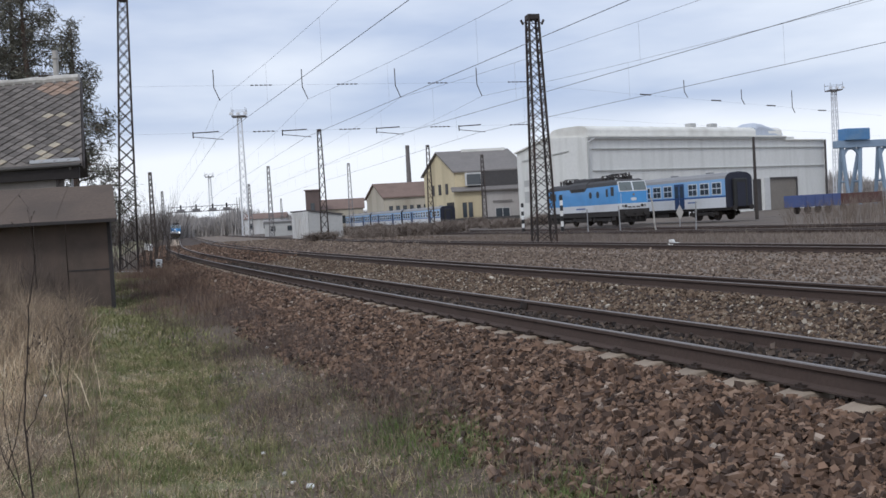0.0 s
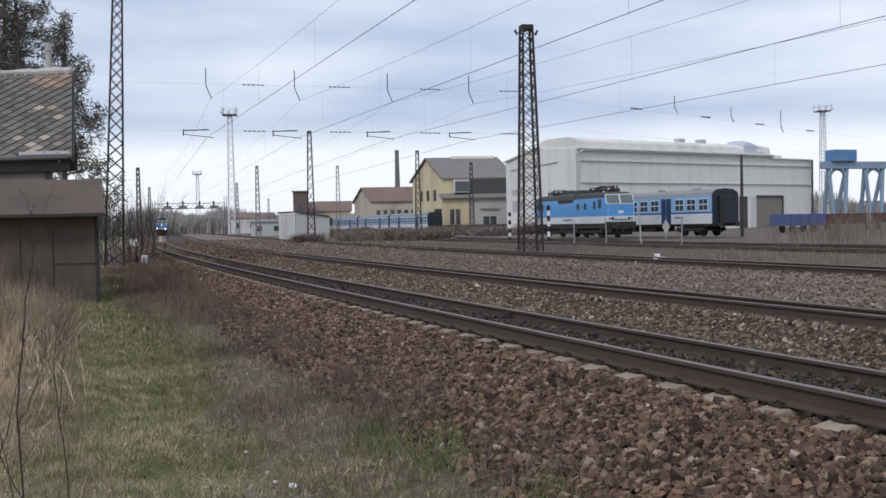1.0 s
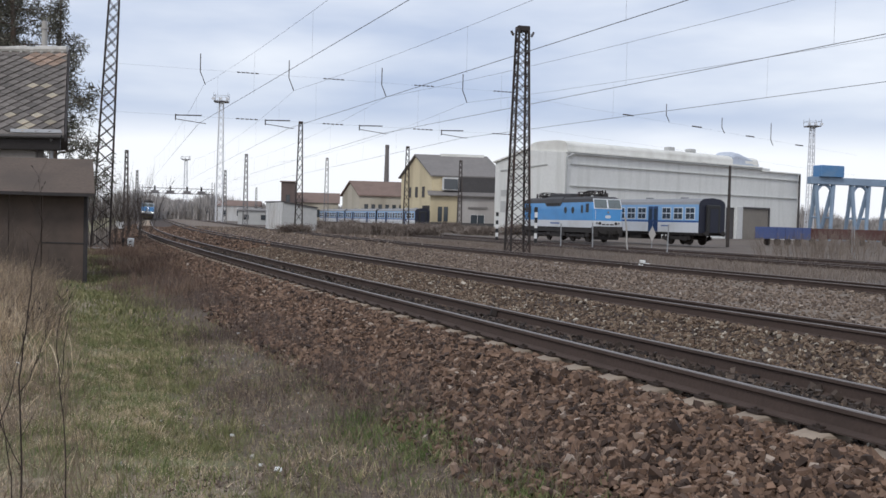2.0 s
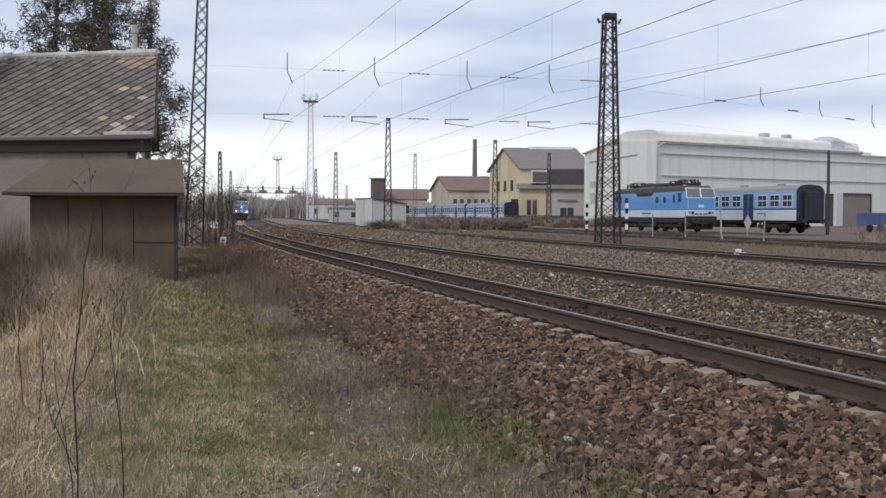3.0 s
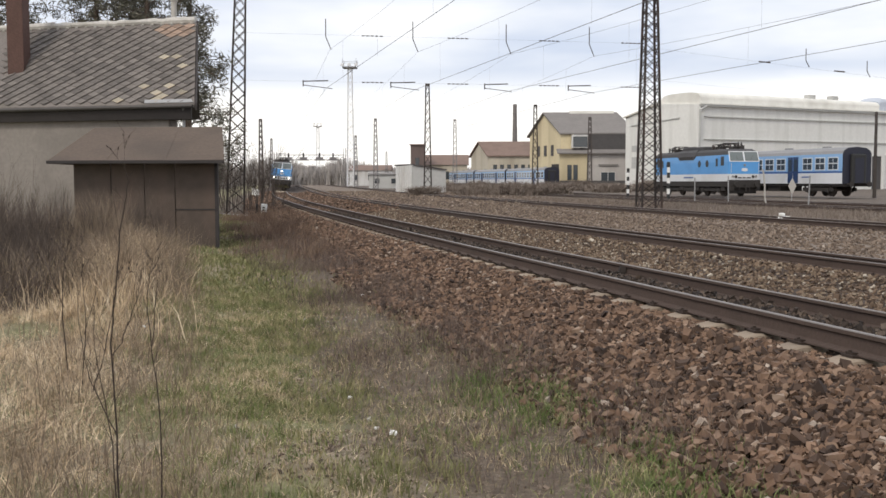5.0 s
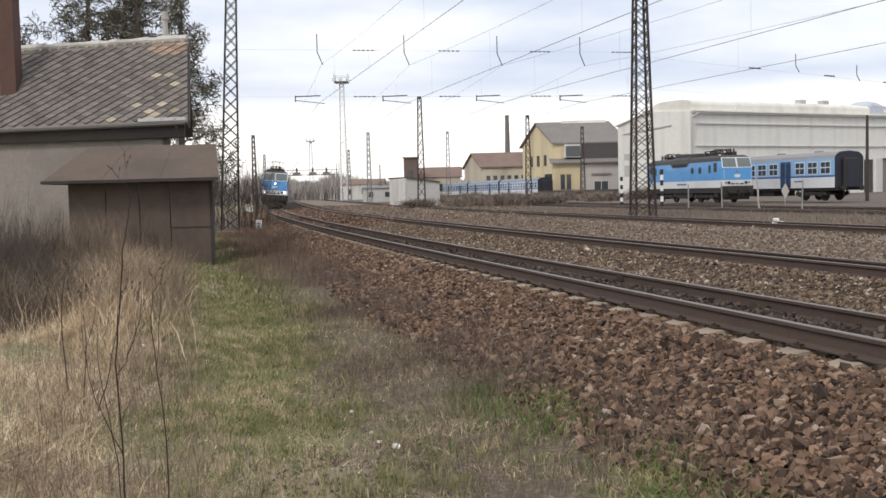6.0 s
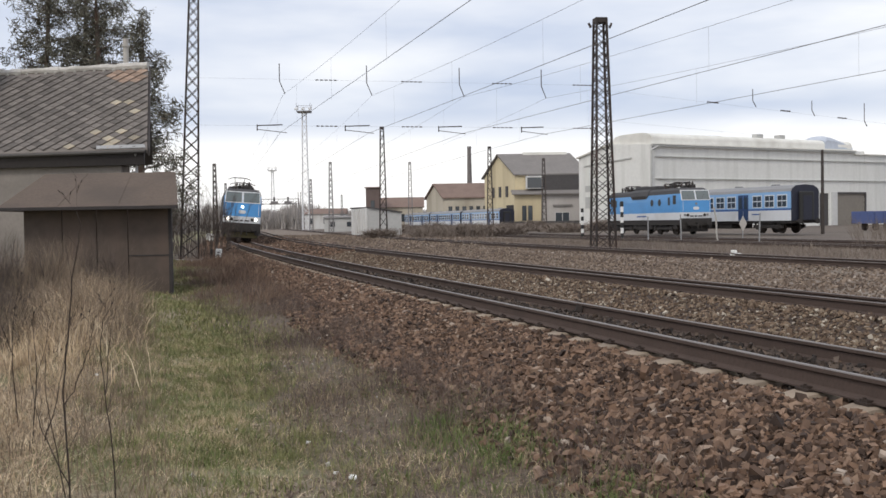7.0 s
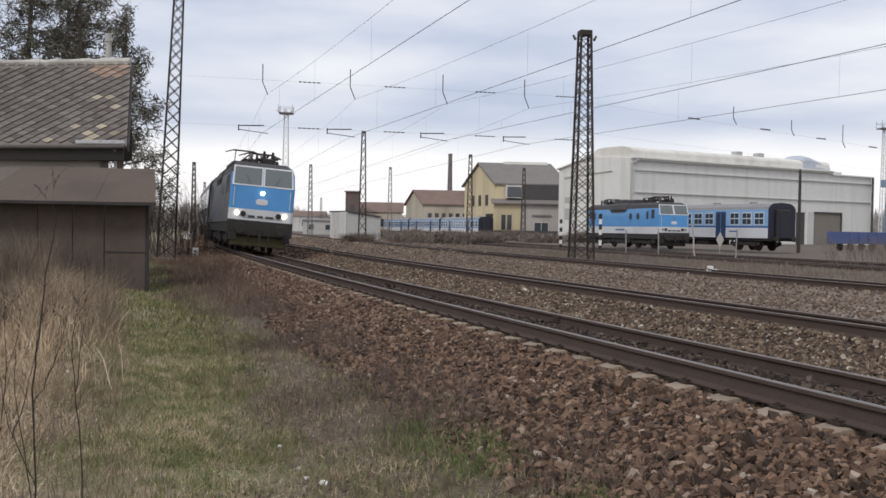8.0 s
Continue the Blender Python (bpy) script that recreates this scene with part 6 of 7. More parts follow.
    part("roof_housing", bm, M["roof_dark"], loco, "dark louvred roof housing")
    for y in (5.4, 11.3, 2.2, 14.6):
        for x in (-0.5, 0.0, 0.5):
            bm = bmesh.new()
            for k in range(4):
                tube(bm, (x, y, 3.88 + k * 0.12), (x, y, 4.0 + k * 0.12), 0.12, 8, 0.06)
            part("roof_insulator", bm, M["insulator"], loco)
    for y0, y1, x in ((2.2, 6.2, 0.3), (10.5, 14.6, 0.3), (2.2, 5.4, -0.5)):
        bm = bmesh.new()
        tube(bm, (x, y0, 4.36), (x, y1, 4.36), 0.035, 6)
        part("busbar", bm, M["frame_dark"], loco)
    for x, y in ((0.25, 1.9), (0.5, 15.0)):
        bm = bmesh.new()
        bevel_box(bm, x - 0.24, x + 0.24, y - 0.3, y + 0.4, 3.8, 4.16, 0.06)
        tube(bm, (x - 0.5, y + 0.1, 4.12), (x + 0.45, y + 0.2, 4.2), 0.05, 6)
        tube(bm, (x - 0.5, y + 0.1, 3.85), (x - 0.5, y + 0.1, 4.34), 0.08, 8, 0.05)
        tube(bm, (x - 0.2, y, 4.1), (x - 0.2, y, 4.5), 0.09, 8, 0.05)
        tube(bm, (x + 0.2, y + 0.2, 4.2), (x + 0.2, y + 0.2, 4.5), 0.09, 8, 0.05)
        part("breaker", bm, M["frame_dark"], loco, "dark roof circuit breaker")
    bm = bmesh.new()
    tube(bm, (-0.6, 1.5, 3.95), (-0.6, 2.1, 4.0), 0.1, 8)
    part("horn", bm, M["frame_dark"], loco)
    for x, y, h in ((-0.5, 5.2, 0.30), (0.25, 5.0, 0.42), (0.65, 5.5, 0.36), (0.05, 6.0, 0.28)):
        bm = bmesh.new()
        tube(bm, (x, y, 3.9), (x, y, 3.95 + h), 0.10, 8, 0.07)
        for k in range(4):
            tube(bm, (x, y, 4.0 + k * h * 0.22), (x, y, 4.03 + k * h * 0.22), 0.15, 8)
        tube(bm, (x, y, 3.95 + h), (x + 0.25, y + 0.35, 3.9 + h), 0.04, 6)
        part("roof_insulator", bm, M["insulator"], loco)
    pantograph(loco, 3.5, False)
    pantograph(loco, 13.3, raised)
    return loco


def coach(m, label, upper="coach_pale", lower="white", stripe="blue_deep", length=24.5):
    car = thing("passenger_coach", m, label, "railway coach", "passenger coaches")
    hw = 1.42
    f, b = 0.35, length - 0.35
    prof = [(-hw, 1.05), (hw, 1.05), (hw, 1.92), (hw, 2.06), (hw, 3.45), (hw - 0.12, 3.70), (hw - 0.5, 3.93), (0, 4.03), (-hw + 0.5, 3.93), (-hw + 0.12, 3.70), (-hw, 3.45), (-hw, 2.06), (-hw, 1.92)]
    bands = [0, 0, 1, 2, 3, 3, 3, 3, 3, 3, 2, 1, 0]
    bm = bmesh.new()
    sweep(bm, [[Vector((x, y, z)) for x, z in prof] for y in (f, length / 2, b)], bands=bands, mi=4)
    part("body", bm, [M[lower], M[stripe], M[upper], M["roof_coach"], M["coach_dark"]], car, "coach body with a grey rounded roof")
    bm = bmesh.new()
    bevel_box(bm, -1.3, 1.3, 0.4, length - 0.4, 0.82, 1.05, 0.02)
    for y in (9.5, 12.5, 15.2):
        bevel_box(bm, -1.15, 1.15, y - 0.9, y + 0.9, 0.38, 0.85, 0.04)
    part("underframe", bm, M["frame_dark"], car)
    for yc in (3.6, length - 3.6):
        bogie(car, yc, (-1.25, 1.25))
    for end, sy in ((f, 1), (b, -1)):
        bm = bmesh.new()
        bevel_box(bm, -0.72, 0.72, min(end, end - 0.3 * sy), max(end, end - 0.3 * sy), 1.0, 3.45, 0.12)
        g = part("gangway", bm, M["black_paint"], car, "dark rubber gangway")
        bm = bmesh.new()
        bevel_box(bm, -0.42, 0.42, min(end - 0.3 * sy, end - 0.32 * sy), max(end - 0.3 * sy, end - 0.32 * sy), 1.1, 3.1, 0.008)
        part("gangway_door", bm, M["coach_dark"], g)
        for sx in (-0.875, 0.875):
            bm = bmesh.new()
            tube(bm, (sx, end, 1.0), (sx, end - 0.42 * sy, 1.0), 0.09, 8)
            tube(bm, (sx, end - 0.42 * sy, 1.0), (sx, end - 0.48 * sy, 1.0), 0.23, 14)
            part("buffer", bm, M["frame_dark"], car)
    wins = [1.45, 3.05, 4.65] + [8.2 + 1.62 * k for k in range(6)] + [length - 4.65, length - 3.05, length - 1.45]
    for sx in (-1, 1):
        x = sx * hw
        for y in wins:
            bm = bmesh.new()
            bevel_box(bm, x - 0.02, x + 0.02, y - 0.62, y + 0.62, 2.14, 3.22, 0.006)
            w = part("window", bm, M["white"], car, "white framed coach window")
            for z0, z1 in ((2.22, 2.66), (2.74, 3.14)):
                bm = bmesh.new()
                box(bm, x - 0.026, x + 0.026, y - 0.54, y - 0.03, z0, z1)
                box(bm, x - 0.026, x + 0.026, y + 0.03, y + 0.54, z0, z1)
                part("pane", bm, M["glass"], w)
        for y in (6.55, length - 6.55):
            for d in (-0.36, 0.36):
                bm = bmesh.new()
                bevel_box(bm, x - 0.024, x + 0.024, y + d - 0.33, y + d + 0.33, 1.08, 3.3, 0.006)
                door = part("door", bm, M["coach_door"], car, "dark blue folding door leaf")
                bm = bmesh.new()
                box(bm, x - 0.03, x + 0.03, y + d - 0.2, y + d + 0.2, 2.1, 3.1)
                part("pane", bm, M["glass"], door)
        bm = bmesh.new()
        box(bm, x - 0.006, x + 0.006, 4.2, 5.4, 1.55, 1.65)
        part("lettering_bar", bm, M["blue_deep"], car)
    for y in (4, 9, 15, 20.5):
        bm = bmesh.new()
        bevel_box(bm, -0.25, 0.25, y - 0.3, y + 0.3, 3.95, 4.15, 0.05)
        part("roof_vent", bm, M["roof_coach"], car)
    return car


# parked in the yard
locomotive(pose(22.3, 83.5, -0.12, 0, 0, 12.5), "parked light blue and white electric locomotive", False, False)
coach(pose(31.1, 83.1, -0.12, 0, 0, 20.0), "parked blue and white passenger coach with a dark end")
for x, y in ((14.1, 182.0), (7.8, 206.2), (1.5, 230.4)):
    copy_thing(bpy.data.objects["passenger_coach"], pose(x, y, -0.4, 0, 0, 14.6))

# the oncoming train
TRAIN = [(locomotive(Matrix(), "oncoming light blue electric locomotive with lit headlights", True, True), 0.0, 16.8)]
at = 16.8
lead = coach(Matrix(), "grey-sided passenger coach behind the locomotive", "grey_side", "grey_side", "roof_dark")
TRAIN.append((lead, at, 24.5))
for k in range(3):
    at += 24.5
    TRAIN.append((copy_thing(lead, Matrix()), at, 24.5))


def run_train():
    """The whole train rolls in along the first track at a steady speed."""
    speed, s_end = 32.7, 43.6
    for ob, behind, length in TRAIN:
        rows = []
        for k in range(33):
            t = k * 0.25
            s = s_end + speed * (8.0 - t) + behind
            x0, y0 = line(s + length * 0.22, GAUGE / 2)
            x1, y1 = line(s + length * 0.78, GAUGE / 2)
            d = Vector((float(x1 - x0), float(y1 - y0), 0)).normalized()
            head = math.atan2(-d.x, d.y)
            c = Vector((float(x0 + x1) / 2, float(y0 + y1) / 2, CANT / 2)) - d * (length / 2)
            rows.append((t, Matrix.Translation(c) @ Matrix.Rotation(head, 4, "Z") @ Matrix.Rotation(TILT, 4, "Y")))
        walk(ob, rows)


# ---- small yard things ----
def striped_post(m, h=2.6):
    p = thing("barrier_post", m, "white and black striped post at the crossing", "barrier post", "striped posts")
    n = 7
    for k in range(n):
        bm = bmesh.new()
        tube(bm, (0, 0, h * k / n - (0.3 if k == 0 else 0)), (0, 0, h * (k + 1) / n), 0.13, 10)
        part("band", bm, M["white_paint"] if k % 2 else M["black_paint"], p)
    return p


striped_post(pose(15.6, 82.0, -0.3), 3.0)
striped_post(pose(13.9, 92.0, -0.3), 2.6)
for x, y, h in ((14.9, 69, 1.7), (16.4, 66, 1.8), (20.2, 62, 1.8), (31.5, 60, 2.0), (36.5, 70, 2.1)):
    post(pose(x, y, -0.3, 0, random.uniform(-3, 3), 0), h, 0.045, M["zinc"], "thin grey yard post", "post", 0.9, "yard_post")
bm = bmesh.new()
sweep(bm, [[(0.055 * math.cos(a) + 0.10 * math.sin(z * 1.6) + 0.35 * max(0, 0.8 - z) ** 2, 0.055 * math.sin(a), z) for a in (0, 1.57, 3.14, 4.71)] for z in (-0.2, 0.2, 0.6, 1.0, 1.4, 1.8, 2.2)])
simple("bent_pipe", bm, M["concrete"], "pale bent pipe sticking up from the yard", "pipe", pose(17.9, 63.5, -0.3))
sign = thing("diamond_sign", pose(22.9, 74, -0.3), "grey diamond sign on a short post", "sign")
bm = bmesh.new()
tube(bm, (0, 0, -0.2), (0, 0, 1.2), 0.04, 8)
part("post", bm, M["zinc"], sign)
bm = bmesh.new()
sweep(bm, [[(0, y, 0.52), (0.29, y, 1.1), (0, y, 1.68), (-0.29, y, 1.1)] for y in (-0.08, -0.05)])
part("panel", bm, M["concrete"], sign, "pale grey diamond panel")


def wagon(m, key, length, label):
    w = thing("open_wagon", m, label, "wagon", "open wagons")
    for nm, a in (("side", (0, length, -1.4, -1.3, 0.9, 2.0)), ("side", (0, length, 1.3, 1.4, 0.9, 2.0)), ("end_board", (0, 0.1, -1.3, 1.3, 0.9, 2.0)), ("end_board", (length - 0.1, length, -1.3, 1.3, 0.9, 2.0)), ("floor", (0, length, -1.4, 1.4, 0.75, 0.9))):
        bm = bmesh.new()
        bevel_box(bm, *a, 0.02)
        if nm == "side":
            for k in range(int(length / 1.2)):
                box(bm, 0.4 + k * 1.2, 0.52 + k * 1.2, a[2] - 0.07, a[3] + 0.07, 0.9, 2.0)
        part(nm, bm, M[key], w)
    for x in (length * 0.22, length * 0.78):
        for y in (-0.75, 0.75):
            bm = bmesh.new()
            tube(bm, (x, y - 0.06, 0.45), (x, y + 0.06, 0.45), 0.45, 16)
            part("wheel", bm, M["wheel"], w)
    return w


wagon(pose(44.4, 104, -0.32, 0, 0, 20), "wagon", 5.2, "low dark blue open wagon in the yard")
wagon(pose(54.0, 116, -0.32, 0, 0, 20), "wagon_red", 12.0, "rust-red open wagon standing in the yard")
wagon(pose(66.0, 121, -0.32, 0, 0, 20), "wagon_red", 12.0, "rust-red open wagon standing in the yard")


# ---- vegetation ----
def blades(name, n, area, h_rng, width, material, label, seed, clump=0.0, lean=0.5, keep=None):
    """Bent two-piece blades scattered over a stretch (s0, s1, o0, o1) of the plan."""
    r = np.random.default_rng(seed)
    s = r.uniform(area[0], area[1], n)
    o = r.uniform(area[2], area[3], n)
    if clump:
        cs, co = r.uniform(area[0], area[1], max(4, n // 40)), r.uniform(area[2], area[3], max(4, n // 40))
        pick = r.integers(0, len(cs), n)
        s = np.where(r.random(n) < 0.8, cs[pick] + r.normal(0, clump, n), s)
        o = np.where(r.random(n) < 0.8, co[pick] + r.normal(0, clump, n), o)
    if keep is not None:
        k = r.random(n) < keep(s, o)
        s, o = s[k], o[k]
    n = len(s)
    x, y = line(s, o)
    z = ground_z(s, o) - 0.02
    h = r.uniform(*h_rng, n) * r.uniform(0.7, 1.1, n)
    a = r.uniform(0, 2 * np.pi, n)
    l = r.uniform(0.1, lean, n) * h
    b = r.uniform(0, np.pi, n)
    w = width * r.uniform(0.6, 1.4, n)
    base = np.stack([x, y, z], -1)
    wv = np.stack([np.cos(b) * w, np.sin(b) * w, 0 * w], -1)
    mid = base + np.stack([np.cos(a) * l * 0.35, np.sin(a) * l * 0.35, h * 0.6], -1)
    tip = base + np.stack([np.cos(a) * l, np.sin(a) * l, h], -1)
    v = np.stack([base - wv, base + wv, mid + wv * 0.7, mid - wv * 0.7, tip], 1)
    f0 = np.arange(n)[:, None] * 5
    tri = np.stack([np.stack([f0[:, 0], f0[:, 0] + 1, f0[:, 0] + 2], -1), np.stack([f0[:, 0], f0[:, 0] + 2, f0[:, 0] + 3], -1), np.stack([f0[:, 0] + 3, f0[:, 0] + 2, f0[:, 0] + 4], -1)], 1).reshape(-1, 3)
    return tagged(soup(name, v.reshape(-1, 3), tri, M[material]), label, "grass", kind="stuff")


def patchy(lo, hi, scale, seed):
    """A keep function that leaves drifts and bare gaps."""
    def keep(s, o):
        q = np.sin(s * scale + seed) + np.sin(o * scale * 1.7 + seed * 2.1 + 0.6 * np.sin(s * scale * 0.8)) + 0.7 * np.sin((s - o) * scale * 2.3 + seed)
        return np.clip((q - lo) / (hi - lo), 0.03, 1)
    return keep


def foot_keep(s, o):
    return patchy(-0.2, 1.2, 0.9, 2.0)(s, o)


def turf_edge(s):
    """Offset at which the turf gives way to the trodden dirt."""
    return np.interp(s, [0, 4, 7, 10, 14, 25], [-4.4, -4.2, -3.85, -3.45, -3.0, -2.95])


def turf_keep(s, o):
    wob = 0.22 * np.sin(s * 1.9) + 0.15 * np.sin(s * 4.3 + 1.0)
    return np.clip((turf_edge(s) + 0.25 + wob - o) / 0.9, 0.10 + 0.24 * np.clip((11.5 - s) / 4.0, 0, 1) * (np.sin(s * 2.1 + 2.0 * o) + np.sin(o * 3.7 + s) > -0.3), 1) * np.clip((o + 5.5 + 0.3 * np.sin(s * 2.7)) / 0.9, 0.08, 1)


def green_keep(s, o):
    return turf_keep(s, o) * patchy(-0.6, 1.4, 1.9, 0.7)(s, o)


def straw_keep(s, o):
    return np.clip((-4.75 + 0.22 * np.sin(s * 2.3) + 0.12 * np.sin(s * 5.9) - o) / 0.9, 0.0, 1) * patchy(-1.8, 0.6, 2.1, 1.2)(s, o) * np.clip((-5.0 - o) / 0.6, 0.3, 1) * (1 - 0.9 * np.clip((-6.1 - o) / 0.6, 0, 1) * np.clip((s - 11.2) / 1.5, 0, 1))


def dirt_keep(s, o):
    return np.clip((o - turf_edge(s) + 0.2) / 0.3, 0.02, 1) * patchy(-0.8, 1.5, 1.6, 3.1)(s, o)


blades("grass", 130000, (0.5, 16, -5.6, -2.2), (0.03, 0.12), 0.0032, "grass", "short mixed green and dry spring grass", 1, 0.06, 1.1, turf_keep)
blades("green_grass", 55000, (0.5, 16, -5.4, -2.2), (0.03, 0.11), 0.0032, "green", "drifts of fresh green grass", 14, 0.07, 1.0, green_keep)
blades("dry_grass", 60000, (0.5, 15, -5.3, -2.2), (0.02, 0.07), 0.0028, "straw", "flattened dry straw in the grass", 4, 0.10, 3.5, turf_keep)
blades("grass", 50000, (14, 50, -12, -3.0), (0.05, 0.13), 0.009, "grass", "verge grass further along the line", 2, 0.3, 0.9)
blades("green_grass", 30000, (14, 48, -5.4, -3.0), (0.05, 0.15), 0.010, "green", "fresh green grass by the mast", 15, 0.3, 0.9, patchy(-0.6, 1.0, 0.35, 1.7))
blades("dry_grass", 190000, (0.8, 17, -12, -4.7), (0.04, 0.16), 0.0026, "straw", "pale matted dry grass bank", 3, 0.16, 4.5, straw_keep)
blades("dry_grass", 30000, (0.8, 17, -12, -4.8), (0.10, 0.30), 0.0026, "straw", "tangled dry grass tussocks on the bank", 23, 0.13, 2.4, straw_keep)
blades("dead_weeds", 9500, (1.0, 20, -6.2, -4.7), (0.05, 0.32), 0.0024, "weed", "thin brown weed stems edging the dry grass", 21, 0.22, 0.9)
blades("dead_weeds", 1500, (1.5, 18, -10, -5.4), (0.20, 0.55), 0.0028, "weed", "thin brown weed stems in the dry grass", 22, 0.4, 0.6)
blades("dead_weeds", 9000, (13, 22, -7.2, -4.8), (0.2, 0.85), 0.0032, "weed", "brown weed stems standing through the dry grass", 57, 0.14, 0.7)
blades("dry_grass", 42000, (10, 23, -7.8, -4.7), (0.08, 0.60), 0.0034, "straw", "tan dry grass before the shed", 16, 0.16, 1.2, lambda s, o: np.clip(1.4 * np.exp(-((o + 5.7) / 0.8) ** 2 - ((s - 17.0) / 4.5) ** 2), 0, 1) * patchy(-1.6, 0.9, 2.6, 0.8)(s, o))
blades("dead_weeds", 22000, (12.2, 21, -11, -6.4), (0.15, 0.75), 0.0042, "twig", "dense brown dead stems of the thicket", 24, 0.30, 1.4)
blades("dead_weeds", 1600, (17, 24, -11.5, -8.4), (0.9, 2.1), 0.0045, "weed", "tall tan reeds before the house wall", 55, 0.35, 0.35)
blades("dead_weeds", 14000, (21, 50, -3.5, -1.5), (0.12, 0.5), 0.006, "weed_red", "reddish-brown dead weeds by the mast", 56, 0.35, 0.7, patchy(-1.2, 0.8, 0.6, 1.1))
blades("dead_weeds", 12000, (6, 40, -3.2, -1.9), (0.03, 0.15), 0.0042, "weed", "grey-brown dead weeds along the ballast edge", 5, 0.25, 0.9)
blades("dead_weeds", 7000, (4.0, 15, -3.7, -1.9), (0.03, 0.14), 0.0026, "weed", "dark clumps of dead weeds on the dirt", 41, 0.07, 0.9, patchy(-0.4, 1.3, 2.2, 0.9))
blades("dry_grass", 36000, (1.0, 12, -4.7, -2.1), (0.008, 0.03), 0.0026, "weed", "matted dead litter on the trodden dirt", 33, 0.08, 5.0)
blades("dead_weeds", 44000, (5.0, 34, -3.5, -1.65), (0.05, 0.32), 0.0023, "weed_dark", "dark wiry dead weeds veiling the ballast foot", 51, 0.12, 0.8, patchy(-1.0, 1.2, 1.3, 2.4))
blades("dead_weeds", 3200, (2.0, 13, -5.7, -4.6), (0.06, 0.36), 0.0019, "weed", "brown wiry weeds along the dry grass", 52, 0.16, 0.7, patchy(-1.2, 1.0, 1.5, 0.4))
blades("dead_weeds", 7000, (18.0, 22.0, -8.8, -6.0), (0.5, 1.35), 0.0032, "weed", "tan weed stems before the shed wall", 53, 0.22, 0.6)
blades("green_grass", 14000, (3.0, 15, -4.6, -3.3), (0.05, 0.16), 0.0034, "green", "taller tufts of green grass", 54, 0.05, 0.8, patchy(0.3, 1.6, 2.4, 1.9))
blades("dry_grass", 9000, (1.0, 9, -4.7, -2.1), (0.01, 0.035), 0.0024, "straw", "scattered straw on the trodden dirt", 34, 0.12, 5.0)
scatter_stones("litter", 9000, (1.0, 11), (-4.5, -2.0), 0.012, M["ballast_far"], "fine grit on the trodden dirt", 0, 1.0, 0.3)
blades("dead_weeds", 22000, (1.0, 12, -4.6, -1.9), (0.012, 0.05), 0.0028, "weed", "thin dead weeds in the trodden dirt", 6, 0.15, 2.0, dirt_keep)
blades("green_grass", 36000, (1.0, 9.0, -3.1, -1.6), (0.04, 0.14), 0.0034, "lush", "tufts of green grass at the ballast foot", 7, 0.12, 0.9, lambda s, o: np.clip(1.4 * np.exp(-((o + 2.35) / 0.35) ** 2), 0, 1) * patchy(-1.4, 0.6, 1.9, 0.3)(s, o))
blades("dead_weeds", 22000, (25, 80, 17.2, 25.5), (0.06, 0.34), 0.010, "scrub", "brown weeds between the old track and the yard", 8, 0.9, 0.7)
blades("dead_weeds", 12000, (15, 120, 19.0, 33.0), (0.04, 0.2), 0.018, "scrub", "thin dead growth over the yard ground", 9, 1.4, 0.9)
blades("grass", 16000, (-12, 1, -10, -2.9), (0.03, 0.09), 0.005, "grass", "short grass behind the viewer", 31, 0.12, 1.2)
scatter_stones("litter", 36, (3, 14), (-4.6, -2.2), 0.022, M["concrete"], "pale stray stones on the trodden ground", 0, 1.0, 0.4)
scatter_stones("litter", 3000, (0.8, 14), (-4.3, -2.0), 0.017, M["ballast_far"], "stray stones lying in the grass edge", 0, 1.0, 0.3)


def twig_bush(name, m, radius, height, count, material, label, seed, thick=0.009):
    """A thicket of bare forking stems."""
    r = random.Random(seed)
    bm = bmesh.new()

    def grow(p, d, length, rad, depth):
        q = p + d * length
        tube(bm, p, q, rad, 3, rad * 0.6)
        if depth:
            for _ in range(r.choice((2, 3, 3))):
                nd = (d + Vector((r.uniform(-0.45, 0.45), r.uniform(-0.45, 0.45), r.uniform(0.0, 0.4)))).normalized()
                grow(p.lerp(q, r.uniform(0.45, 1.0)), nd, length * r.uniform(0.5, 0.8), rad * 0.55, depth - 1)

    for _ in range(count):
        a, q = r.uniform(0, 6.283), radius * math.sqrt(r.random())
        p = Vector((q * math.cos(a), q * math.sin(a), -0.1))
        d = Vector((0.2 * math.cos(a) * q / radius + r.uniform(-0.15, 0.15), 0.2 * math.sin(a) * q / radius + r.uniform(-0.15, 0.15), 1)).normalized()
        grow(p, d, height * r.uniform(0.35, 0.6), thick, 3)
    return simple(name, bm, material, label, "bush", m, "bushes")


def at_line(s, o):
    x, y = line(s, o)
    return pose(float(x), float(y), float(ground_z(np.array(s), np.array(o))))


for x, y, rad, h, n, seed, words in ((-6.7, 13.9, 1.0, 0.85, 200, 1, "tangled bare grey-brown thicket in dry grass"), (-8.0, 15.3, 1.4, 1.2, 240, 2, "tangled bare brown thicket beside the shed"),
                                     (-9.9, 18.6, 1.6, 1.7, 150, 3, "tangled bare brown thicket beside the shed"), (-7.6, 17.6, 1.1, 1.25, 140, 4, "loose bare brown bush before the shed"),
                                     (-7.2, 21.6, 0.8, 1.35, 45, 10, "thin bare shrub growing before the shed wall")):
    twig_bush("bush", pose(x, y, -0.35), rad, h, n, M["twig"], words, seed, 0.0085)
twig_bush("bush", pose(1.0, 95, -0.35), 4.5, 1.3, 60, M["scrub"], "low brown scrub before the works", 5, 0.03)
twig_bush("bush", pose(24.5, 52, -0.35), 2.6, 1.5, 120, M["scrub"], "brown bare scrub beside the yard tracks", 6, 0.012)
